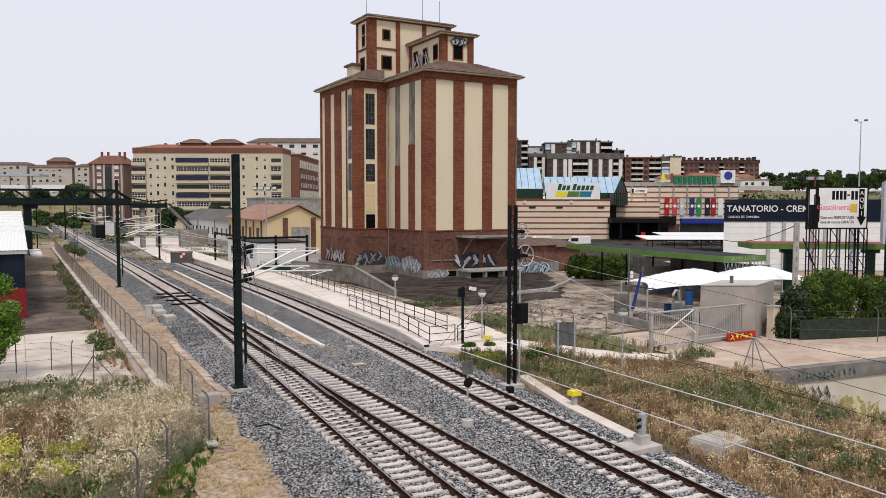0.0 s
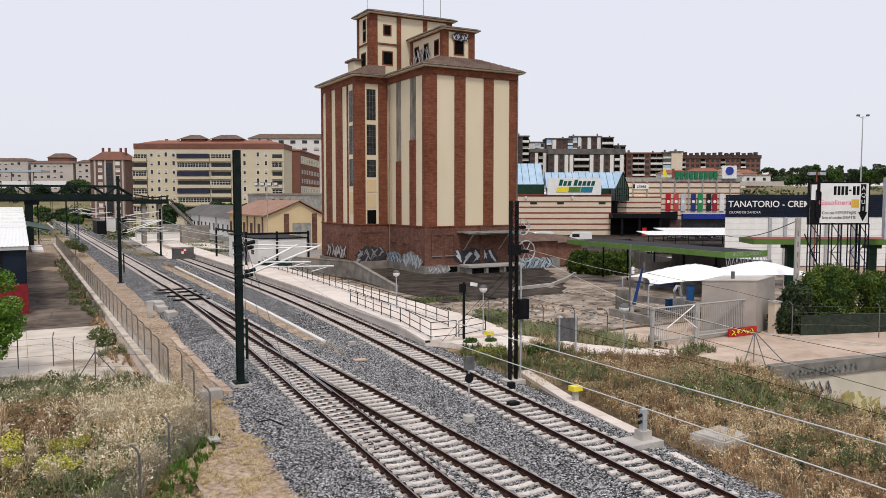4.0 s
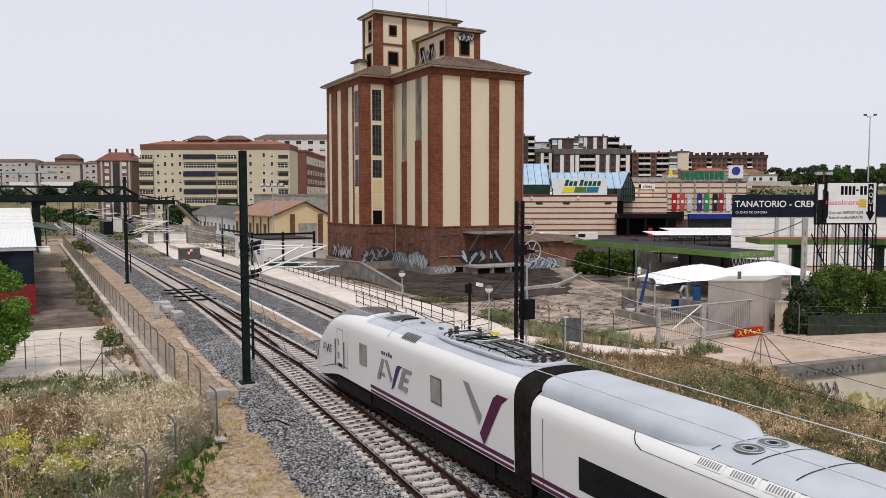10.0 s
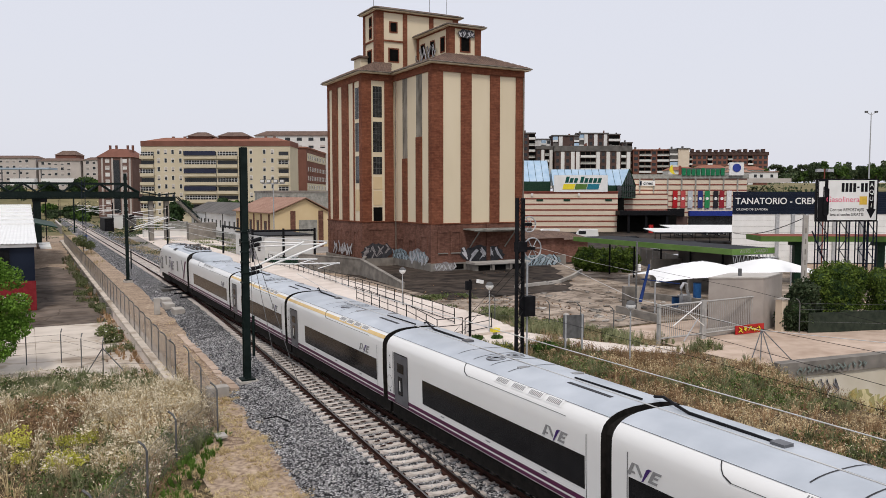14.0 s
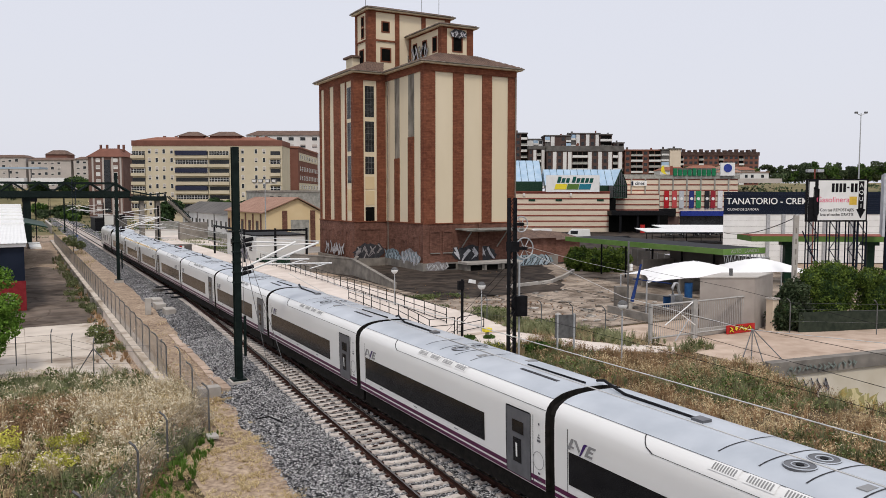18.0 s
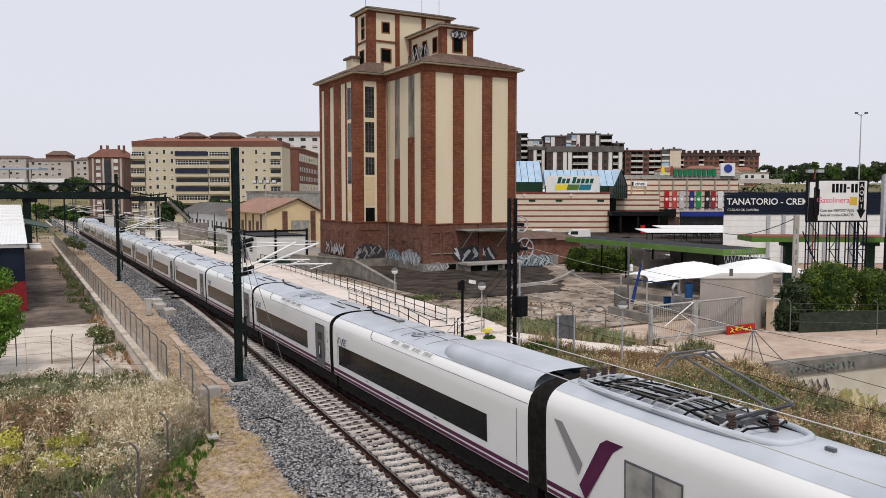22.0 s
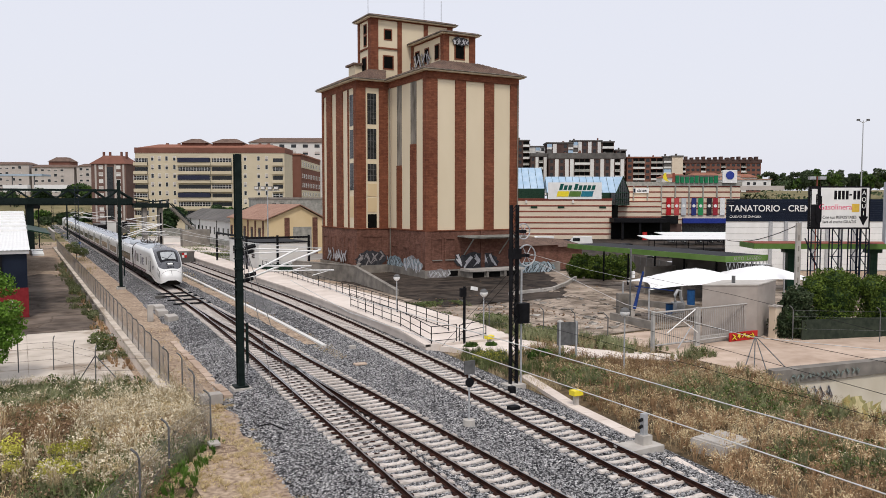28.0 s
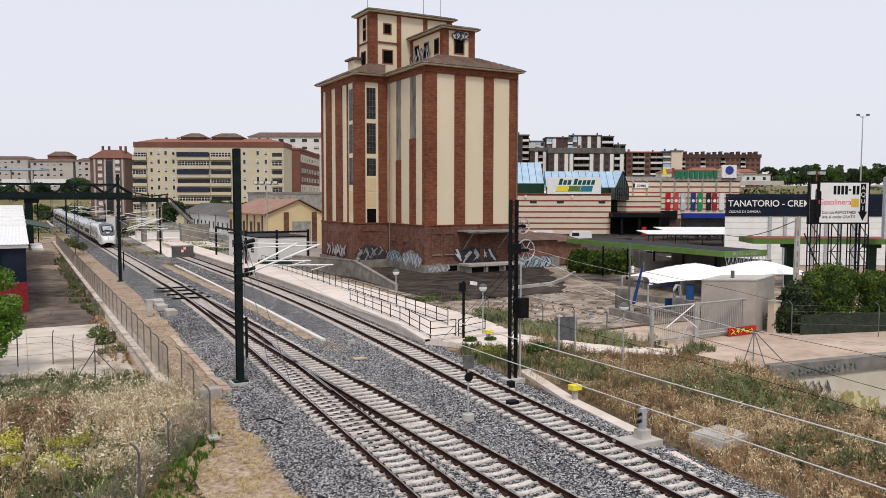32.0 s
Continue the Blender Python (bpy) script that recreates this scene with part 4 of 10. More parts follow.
    if door or fairing:
        mark(c, -1, -length + 2.6 if front or fairing > 0 else -0.75, 2.45, 0.3, W + 0.004)
    # roof gear
    fan = yy(6.6)
    for dx in (-0.42, 0.32):
        f = part("fan", rod(bm_new(), (dx, fan, ZT - 0.06), (dx, fan, ZT + 0.012), 0.32, 20), M_TGREY, c, "round roof fan")
        for rr in (0.16, 0.31):
            part("fan_ring", strand(bm_new(), [(dx + rr * math.cos(k * math.pi / 8), fan + rr * math.sin(k * math.pi / 8), ZT + 0.02) for k in range(17)], 0.012, 4), M_TROOF, f)
        part("fan_hub", rod(bm_new(), (dx, fan, ZT), (dx, fan, ZT + 0.03), 0.08, 10), M_BLACK, f)
    for x0, x1, y0, y1 in ((-0.95, 0.9, fan - 0.54, fan - 0.5), (-0.95, 0.9, fan + 0.5, fan + 0.54), (-0.07, -0.03, fan - 1.5, fan + 1.5), (-0.95, 0.9, fan - 1.54, fan - 1.5), (-0.95, 0.9, fan + 1.5, fan + 1.54)):
        n = 8 if x1 - x0 > 1 else 1
        bm = bm_new()
        for k in range(n):
            xa, xb = x0 + (x1 - x0) * k / n, x0 + (x1 - x0) * (k + 1) / n
            za, zb = (ZC + (ZT - ZC) * max(0.0, 1 - (abs(q) / W) ** 2.7) ** (1 / 2.7) + 0.012 for q in (xa, xb))
            sheet(bm, [(xa, y0, za), (xb, y0, zb), (xb, y1, zb), (xa, y1, za)])
        part("hatch_joint", bm, M_SEAM, c)
    # a dark roof grille, and the cable that loops over the gangway
    part("roof_grille", box(bm_new(), -0.42, -0.3, -length + 1.1, -length + 2.9, ZT - 0.06, ZT + 0.012), M_SEAM, c, "narrow dark roof grille")
    part("roof_cable", strand(bm_new(), [(0.2, -3.4, ZT + 0.02), (0.2, -1.0, ZT + 0.04), (0.28, -0.5, ZT + 0.1), (0.45, 0.1, ZT + 0.14), (0.5, 0.45, ZT + 0.06)], 0.04, 6), M_BLACK, c, "black roof cable")
    part("roof_cable", strand(bm_new(), [(0.1, -length + 3.2, ZT + 0.02), (0.12, -length + 0.5, ZT + 0.03)], 0.03, 6), M_BLACK, c, "black roof cable")
    part("cable_box", box(bm_new(), 0.05, 0.35, -3.75, -3.4, ZT - 0.06, ZT + 0.07), M_TGREY, c)
    for y0, x in ((-length + 3.6, 0.4), (-length + 5.0, -0.55)):
        part("roof_pad", box(bm_new(), x, x + 0.35, y0, y0 + 0.2, ZT - 0.1, ZT + 0.01), M_LGREY, c)
    if fairing:
        y0, y1 = ((-0.3, -6.2) if fairing > 0 else (-length + 0.3, -length + 6.2))
        fs = []
        for k in range(13):
            u = k / 12
            hgt = 0.42 * (1 if u < 0.72 else math.sqrt(max(0.0, 1 - ((u - 0.72) / 0.28) ** 2)) + 0.01)
            fs.append((y0 + (y1 - y0) * u, ring(1.18 * (1 if u < 0.72 else 0.55 + 0.45 * hgt / 0.42), ZT - 0.45, ZT - 0.2, ZT + 0.02 + hgt * 0.75, 3.2)))
        part("roof_fairing", loft(fs, -1, 1, 20), M_TROOF, c, "rounded grey roof fairing", smooth=True)
    return c


P_LEN = 19.75
M_HOOD = mat("dark_grey_hood_paint", (0.075, 0.077, 0.085), (0.115, 0.117, 0.127), rough=0.24, bump=0, spec=0.6)
M_SEAM = mat("dark_panel_joint", (0.03, 0.03, 0.033), (0.05, 0.05, 0.055), rough=0.7, bump=0)
PZC, PZT = 3.12, 3.98


def p_ring(u):
    """The power car's section, u metres behind the nose's tip."""
    k = min(1.0, max(0.0, u / 5.5))
    e = (1 - (1 - min(1.0, u / 0.6)) ** 2) ** 0.5
    top = 1.6 + (PZT - 1.6) * (1 - (1 - k) ** 2) ** 1.1
    top = 1.2 + (top - 1.2) * e
    wide = (0.4 + 0.6 * e) * (0.98 + (W - 0.98) * (1 - (1 - min(1, u / 4.4)) ** 2))
    foot = 0.85 - 0.33 * e + 0.5 * step(u, 1.4, 5.4)
    cen = min(PZC, foot + (top - foot) * (0.45 + 0.28 * k))
    return ring(wide, foot, cen, top, 2.3 + 0.35 * k)


def p_y(u):
    """Where a spot u along the nose's outline lies; the nose is drawn in a little."""
    return -(0.58 + u * 0.882) if u < 4.92 else -u


P_FULL = ring(W, 1.02, PZC, PZT, 2.65)


def p_side(u0, u1, z0, z1, off, s, nz=2):
    """A patch on a flank, where the body is full."""
    q0, q1 = (0.55 + 0.45 * (PZC - z) / (PZC - 1.02) for z in (z1, z0))
    return loft([(-u0, P_FULL), (-u1, P_FULL)], s * q0, s * q1, nz, off)


def build_power_car(label):
    """A power car with its nose's tip at y = 0, the body behind it."""
    c = thing("power_car", label, "power car", group="power cars of the train")
    us = [0.0, 0.015, 0.04, 0.08, 0.14, 0.22, 0.32, 0.45, 0.58, 0.75, 1.0, 1.35, 1.75, 2.2, 2.7, 3.2, 3.8, 4.4, 5.0, 5.6, 6.2, 8.0, 12.0, 16.0, P_LEN - 0.64]
    st = [(p_y(u), p_ring(u)) for u in us]
    part("body", loft(st, -1, 1, 40), M_TRAIN, c, "glossy white body shell", smooth=True)
    bm = bm_new()
    bm.faces.new([bm.verts.new(p_ring(0)(k / 14 - 1) + Vector((0, p_y(0), 0))) for k in range(29)])
    part("nose_cap", bm, M_TRAIN, c)
    bm = bm_new()
    bm.faces.new([bm.verts.new(p_ring(P_LEN)(k / 14 - 1) + Vector((0, -P_LEN + 0.64, 0))) for k in range(29)])
    part("end_wall", bm, M_UNDER, c)
    gang = [(-P_LEN - 0.2 + 0.06 * k, ring(W + (0.02 if k % 2 else -0.05), ZB, 3.05, PZT + (0.0 if k % 2 else -0.07) - 0.02 * max(0, 7 - k))) for k in range(15)]
    part("bellows", loft(gang, -1, 1, 24), M_UNDER, c, "black ribbed rubber bellows")

    def stations(u0, u1, n=10):
        return [(p_y(u0 + (u1 - u0) * k / n), p_ring(u0 + (u1 - u0) * k / n)) for k in range(n + 1)]

    def tapered(u0, u1, a0, a1, n, off, m=14, bow=0.0):
        """A patch over the nose whose half-width runs from a0 to a1; bow rounds its front end."""
        bm, rows = bm_new(), []
        for k in range(n + 1):
            u, a = u0 + (u1 - u0) * k / n, a0 + (a1 - a0) * k / n
            if bow:
                a *= 1 - bow * (1 - math.sqrt(1 - (1 - k / n) ** 2))
            rows.append([bm.verts.new(p_ring(u)(-a + 2 * a * j / m, off) + Vector((0, p_y(u), 0))) for j in range(m + 1)])
        for p, q in zip(rows, rows[1:]):
            for j in range(m):
                bm.faces.new((p[j], p[j + 1], q[j + 1], q[j]))
        return bm

    part("roof_panel", loft(stations(7.6, P_LEN - 0.66), -0.3, 0.3, 12, 0.006), M_TROOF, c, "grey roof panel", smooth=True)
    part("hood", tapered(1.56, 4.9, 0.37, 0.31, 16, 0.008), M_HOOD, c, "dark grey hood over the cab", smooth=True)
    part("hood", tapered(4.9, 7.1, 0.31, 0.2, 8, 0.0085), M_HOOD, c, "dark grey hood over the cab", smooth=True)
    part("nose_panel", tapered(0.6, 1.545, 0.31, 0.37, 18, 0.0085, 14, 0.62), M_HOOD, c, "dark grey nose panel", smooth=True)
    part("bonnet_seam", tapered(0.4, 0.418, 0.5, 0.5, 1, 0.01), M_SEAM, c, smooth=True)
    part("bonnet_seam", loft(stations(0.03, 0.41, 8), -0.004, 0.004, 1, 0.01), M_SEAM, c, smooth=True)
    part("bonnet_seam", tapered(1.53, 1.56, 0.5, 0.5, 1, 0.0095), M_SEAM, c, smooth=True)
    part("windscreen_surround", tapered(1.66, 3.9, 0.28, 0.225, 12, 0.0125, 14, 0.25), M_TGLASS, c, "black glass round the windscreen", smooth=True)
    # the sky's reflection is put into the pale colour of the glass
    ws = part("windscreen", tapered(1.98, 3.4, 0.18, 0.14, 12, 0.02, 14, 0.12), mat("painted_sky_glass", (0.3, 0.32, 0.32), (0.42, 0.44, 0.44), rough=0.06, spec=0.9, bump=0), c, "raked windscreen", smooth=True)
    part("wiper", rod(bm_new(), p_ring(1.95)(0.03, 0.05) + Vector((0, p_y(1.95), 0)), p_ring(2.9)(-0.08, 0.05) + Vector((0, p_y(2.9), 0)), 0.03), M_BLACK, ws)
    part("wiper", rod(bm_new(), p_ring(1.95)(0.03, 0.05) + Vector((0, p_y(1.95), 0)), p_ring(2.35)(0.13, 0.05) + Vector((0, p_y(2.35), 0)), 0.03), M_BLACK, ws)
    lampbox = part("top_lamp", tapered(1.1, 1.4, 0.085, 0.085, 3, 0.016, 4), M_BLACK, c, "small headlight in the nose panel", smooth=True)
    part("lens", tapered(1.14, 1.36, 0.055, 0.055, 3, 0.024, 4), M_WHITE, lampbox, smooth=True)
    for k in (-1, 0, 1):
        for u0 in (0.7, 0.79, 0.88):
            part("grille_slot", loft(stations(u0, u0 + 0.065, 2), 0.06 * k - 0.024, 0.06 * k + 0.024, 2, 0.016), M_BLACK, c, smooth=True)
    for s in (-1, 1):
        def skew(u0, u1, a0, a1, shift, off, n=6, m=4):
            """A four-sided patch on the cheek of the nose, drawn back at its foot."""
            bm, rows = bm_new(), []
            for k in range(n + 1):
                row = []
                for j in range(m + 1):
                    u = u0 + (u1 - u0) * k / n - shift * j / m
                    row.append(bm.verts.new(p_ring(u)(s * (a0 + (a1 - a0) * j / m), off) + Vector((0, p_y(u), 0))))
                rows.append(row)
            for p, q in zip(rows, rows[1:]):
                for j in range(m):
                    bm.faces.new((p[j], p[j + 1], q[j + 1], q[j]))
            return bm
        lamp = part("headlight", skew(0.85, 1.5, 0.42, 0.64, 0.3, 0.012), M_BLACK, c, "slanted headlight in a black surround", smooth=True)
        part("lens", skew(0.93, 1.42, 0.445, 0.615, 0.27, 0.02), M_OFFW, lamp, "pale lens", smooth=True)
        part("bulb", skew(1.02, 1.22, 0.53, 0.59, 0.1, 0.03), M_LGREY, lamp, smooth=True)
        part("panel_joint", skew(0.5, 1.0, 0.7, 0.706, 0.0, 0.01), M_SEAM, c)
        part("panel_joint", skew(1.55, 1.57, 0.38, 0.9, 0.0, 0.01), M_SEAM, c)
        for k in range(8):
            part("bolt", skew(1.47, 1.485, 0.62 + 0.03 * k, 0.628 + 0.03 * k, 0.0, 0.012, 1, 1), M_SEAM, c)

        def sp(u0, u1, z0, z1, off):
            return p_side(u0, u1, z0, z1, off, s)
        part("purple_stripe", sp(8.6, P_LEN - 0.66, 1.22, 1.36, 0.006), M_PURPLE, c)
        part("purple_stripe", sp(8.6, P_LEN - 0.66, 1.05, 1.15, 0.006), M_PURPLE, c)
        wdw = part("side_window", sp(7.5, 8.3, 1.98, 2.88, 0.012), M_LGREY, c, "grey louvred side window")
        part("louvre", sp(7.58, 8.22, 2.04, 2.82, 0.018), M_CREAMG, wdw)
        u0, u1 = (14.3, 16.1) if s > 0 else (13.95, 14.75)
        wdw = part("side_window", sp(u0, u1, 1.88, 2.82, 0.012), M_TGREY, c, "grey louvred side window")
        for ua, ub in ((14.36, 15.12), (15.2, 16.04)) if s > 0 else ((14.01, 14.69),):
            part("louvre", sp(ua, ub, 1.94, 2.76, 0.018), M_CREAMG, wdw)
        dr = part("cab_door", sp(4.92, 5.6, 1.4, 3.1, 0.012), M_TRAIN, c, "white cab door")
        for u0, u1, z0, z1 in ((4.89, 4.92, 1.4, 3.1), (5.6, 5.63, 1.4, 3.1), (4.89, 5.63, 3.08, 3.11), (4.89, 5.63, 1.38, 1.41)):
            part("door_seal", sp(u0, u1, z0, z1, 0.014), M_TGREY, dr)
        for z in (1.75, 2.35):
            part("door_grip", sp(5.0, 5.16, z, z + 0.3, 0.02), M_LGREY, dr)
        part("step_vent", sp(4.98, 5.5, 1.42, 1.56, 0.02), M_BLACK, dr)
        for u in (4.74, 5.8):
            part("grab_rail", rod(bm_new(), (s * (W + 0.04), -u, 1.45), (s * (W + 0.04), -u, 2.6), 0.028), M_TGREY, c)
        part("panel_seam", sp(6.1, 6.13, 1.2, 3.1, 0.008), M_TGREY, c)
        part("skirt_seam", loft(stations(2.2, 6.1, 6), s * 0.895, s * 0.905, 1, 0.01), M_TGREY, c)
    underframe(c, -P_LEN + 0.2, -4.0)
    part("snowplough", box(bm_new(), -0.95, 0.95, -3.8, -1.5, 0.28, 0.9), M_UNDER, c)
    for u in (4.9, 7.6, 14.3, 17.2):
        wheelset(c, -u)
    for u in (6.2, 15.8):
        part("bogie_frame", box(bm_new(), -1.22, 1.22, -u - 1.9, -u + 1.9, 0.3, 0.8), M_UNDER, c)
    # pantograph well: rimmed flat oval, hollow's shade painted black; pipes, cables and insulators
    zt, rnd = PZT, random.Random(4)
    def oval(k, gx=0.86, y0=-P_LEN + 0.75, y1=-P_LEN + 7.1):
        t = 2 * math.pi * k / 40
        cx, sy = math.cos(t), math.sin(t)
        return gx * abs(cx) ** 0.5 * (1 if cx > 0 else -1), (y0 + y1) / 2 + (y1 - y0) / 2 * abs(sy) ** 0.7 * (1 if sy > 0 else -1)
    bm = bm_new()
    bm.faces.new([bm.verts.new((*oval(k), zt - 0.02)) for k in range(40)])
    part("roof_well", bm, M_HOLE, c, "flat oval painted black for the pantograph well's shade")
    part("well_rim", strand(bm_new(), [(*oval(k), zt + 0.0) for k in range(41)], 0.09, 8), M_TROOF, c, "rounded grey rim", smooth=True)
    for k in range(11):
        y = -P_LEN + 1.2 + 0.5 * k
        lift = rnd.uniform(0.08, 0.2)
        part("busbar", strand(bm_new(), [(-0.8, y, zt), (-0.6, y + 0.1, zt + lift), (rnd.uniform(-0.2, 0.2), y + rnd.uniform(-0.2, 0.3), zt + lift), (0.6, y + 0.1, zt + lift), (0.8, y, zt)], 0.026), (M_STEEL, M_BLACK, M_APTG)[k % 3], c)
    for k in range(9):
        x = -0.62 + 0.155 * k
        part("busbar", strand(bm_new(), [(x, -P_LEN + 1.0 + rnd.uniform(0, 0.9), zt + 0.03), (x + rnd.uniform(-0.1, 0.1), -P_LEN + 2.6, zt + 0.12), (x + rnd.uniform(-0.12, 0.12), -P_LEN + 4.4, zt + 0.14), (x, -P_LEN + 6.2 - rnd.uniform(0, 0.8), zt + 0.03)], 0.028), (M_BLACK, M_STEEL, M_BLACK, M_APTG)[k % 4], c)
    for k, (x, y) in enumerate(((-0.5, 1.0), (-0.15, 1.05), (0.2, 1.0), (0.55, 1.05), (-0.55, 6.0), (0.5, 5.8), (-0.1, 6.4))):
        ins = part("insulator", rod(bm_new(), (x, -P_LEN + y, zt - 0.02), (x, -P_LEN + y, zt + 0.34), 0.05, 8), M_POST, c, "ribbed insulator")
        for q in range(5):
            part("shed", rod(bm_new(), (x, -P_LEN + y, zt + 0.05 + 0.06 * q), (x, -P_LEN + y, zt + 0.075 + 0.06 * q), 0.1, 10), M_APTD, ins)
    for ya, yb, a0, a1, m in ((-P_LEN + 7.3, -P_LEN + 8.5, -0.36, -0.22, M_LGREY), (-9.3, -8.2, -0.14, 0.1, M_LGREY)):
        rv = part("roof_vent", loft([(ya, P_FULL), (yb, P_FULL)], a0, a1, 4, 0.014), m, c, "slotted roof vent")
        for q in range(8):
            yq = ya + (yb - ya) * (q + 0.35) / 8
            part("louvre", loft([(yq, P_FULL), (yq + 0.07, P_FULL)], a0 + 0.012, a1 - 0.012, 3, 0.022), M_SEAM, rv)
    part("vent_hood", strand(bm_new(), [(-0.5, -9.55, zt - 0.02), (-0.3, -9.5, zt + 0.06), (0.3, -9.5, zt + 0.06)], 0.035, 6), M_BLACK, c)
    for u, a0 in ((7.9, 0.3), (10.2, 0.42)):
        part("panel_joint", loft([(-u, P_FULL), (-u - 0.025, P_FULL)], -a0, a0, 14, 0.01), M_SEAM, c)
    for u in (7.6, 10.5, 12.0):
        part("antenna", box(bm_new(), -0.05, 0.05, -u - 0.1, -u + 0.1, zt - 0.02, zt + 0.08), M_TGREY, c)
    return c


def flank_logo(c):
    """Marks on both flanks."""
    x = W + 0.004
    for s in (-1, 1):
        y = -9.7 if s < 0 else -12.9
        mark(c, s, y + (0.35 if s < 0 else 0), 1.78, 0.86, x)
        for k in range(5):
            y0 = (y - 0.1 - 0.21 * k) if s < 0 else (y + 0.1 + 0.21 * k)
            part("logo_bar", slab([(y0, 2.8), (y0 + s * 0.13, 2.8), (y0 + s * 0.13, 2.93 + 0.05 * (k == 3)), (y0, 2.93 + 0.05 * (k == 3))], s * x, -s * 0.008), M_VIOLET, c)
        for shape, m in ((((-18.75, 3.1), (-18.42, 3.1), (-17.6, 2.25), (-17.75, 1.92)), M_LGREY), (((-17.7, 1.68), (-17.46, 1.38), (-16.5, 2.85), (-16.15, 3.1), (-16.72, 3.1), (-16.95, 2.95)), M_PURPLE)):
            part("logo", slab([(q if s > 0 else -34.95 - q, z) for q, z in shape], s * x, -s * 0.008), m, c)
        mark(c, s, -2.95 if s < 0 else -4.2, 1.85, 0.36, x - 0.012)


front_car = build_power_car("white power car leading the train, grey roof")
flank_logo(front_car)
rear_car = build_power_car("white power car at the train's tail, dark grey hood")
flank_logo(rear_car)
# raised pantograph of the tail car
pan = new("pantograph")
pan.parent = rear_car
PY = -14.2
for x in (-0.35, 0.35):
    part("lower_arm", rod(bm_new(), (x * 0.6, PY, 4.05), (x, PY + 1.1, 4.6), 0.045), M_TGREY, pan)
    part("upper_arm", rod(bm_new(), (x, PY + 1.1, 4.6), (x * 0.8, PY - 1.3, 5.22), 0.03), M_TGREY, pan)
part("base_frame", box(bm_new(), -0.4, 0.4, PY - 0.3, PY + 0.3, PZT - 0.02, 4.12), M_TGREY, pan)
for dy in (-0.2, 0.1):
    part("bow", strand(bm_new(), [(-0.95, PY - 1.3 + dy, 5.02), (-0.6, PY - 1.3 + dy, 5.25), (0.6, PY - 1.3 + dy, 5.25), (0.95, PY - 1.3 + dy, 5.02)], 0.03), M_TGREY, pan)
C_END, C_MID = 15.3, 13.03
plain = {"front": None, "rear": None, "yellow": None}
coaches, behind = [], []
offset = P_LEN
for k in range(12):
    length = C_END if k in (0, 11) else C_MID
    if k == 0:
        ob = build_coach(C_END, "", fairing=1)
    elif k == 11:
        ob = build_coach(C_END, "", fairing=-1)
    else:
        key = "yellow" if k in (1, 2) else ("front" if k == 3 else "rear")
        if plain[key] is None:
            plain[key] = build_coach(C_MID, "rear" if key == "rear" else "front", key == "yellow", label="white first-class coach with a yellow roof stripe" if key == "yellow" else "")
            ob = plain[key]
        else:
            ob = copy_thing(plain[key], pose(0, 0, 0))
    coaches.append(ob)
    behind.append(offset)
    offset += length
TRAIN_LEN = offset + P_LEN


RUN = [(0, -96), (8, -6.0), (9, 5.7), (10, 17.4), (11, 29.45), (12, 42.1), (13, 55.2), (14.5, 75.1), (17, 108.6), (18, 122.5), (19, 136.4), (20, 150.2), (21, 164.1), (22, 177.7), (23, 191.3), (24, 205.2), (25.5, 226.0), (28, 262.2), (30, 292.5), (32, 324.5)]


def motions():
    for ob, back, turn in [(front_car, 0.0, 0)] + [(c, b, 0) for c, b in zip(coaches, behind)] + [(rear_car, TRAIN_LEN, 180)]:
        walk(ob, [(t, pose(B_X, y + P_LEN - back, 0, 0, 0, turn)) for t, y in RUN])


# ---- the town behind ----
def facade(root, x0, x1, z0, z1, cols, floors, y=0.0, wm=M_GLASSD, ww=1.1, wh=1.35, frame_m=M_WHITE):
    """Windows on the front of a block: each its own part with a pane."""
    fh = (z1 - z0) / floors
    for f in range(floors):
        for c in cols:
            z = z0 + fh * (f + 0.32)
            w = part("window", box(bm_new(), c - ww / 2 - 0.08, c + ww / 2 + 0.08, y - 0.05, y + 0.1, z - 0.08, z + wh + 0.08), frame_m, root)
            part("pane", box(bm_new(), c - ww / 2, c + ww / 2, y - 0.06, y + 0.08, z, z + wh), wm, w)
            if (f * 5 + int(c * 3)) % 3:
                part("blind", box(bm_new(), c - ww / 2, c + ww / 2, y - 0.08, y - 0.061, z + wh * (0.3 if (f + int(c)) % 2 else 0.65), z + wh), M_FARW, w)


def balcony(root, x0, x1, z, y=0.0, wall=M_APT, glazed=False, awning=None):
    b = part("balcony", box(bm_new(), x0, x1, y - 1.0, y - 0.003, z - 0.15, z + 0.02), wall, root)
    part("parapet", box(bm_new(), x0, x1, y - 1.0, y - 0.9, z + 0.02, z + 0.95), wall, b)
    part("recess", box(bm_new(), x0 + 0.15, x1 - 0.15, y - 0.02, y + 0.1, z + 0.02, z + 2.3), M_GLASSD, b)
    if glazed:
        bm = bm_new()
        n = max(3, int((x1 - x0) / 0.9))
        for k in range(n + 1):
            x = x0 + (x1 - x0 - 0.08) * k / n
            box(bm, x, x + 0.08, y - 0.98, y - 0.9, z + 0.95, z + 2.4)
        box(bm, x0, x1, y - 0.98, y - 0.9, z + 1.6, z + 1.68)
        part("glazing", bm, M_WHITE, b)
    if awning:
        part("awning", box(bm_new(), x0 + 0.2, x1 - 0.2, y - 1.25, y - 1.02, z + 1.0, z + 2.45), awning, b)


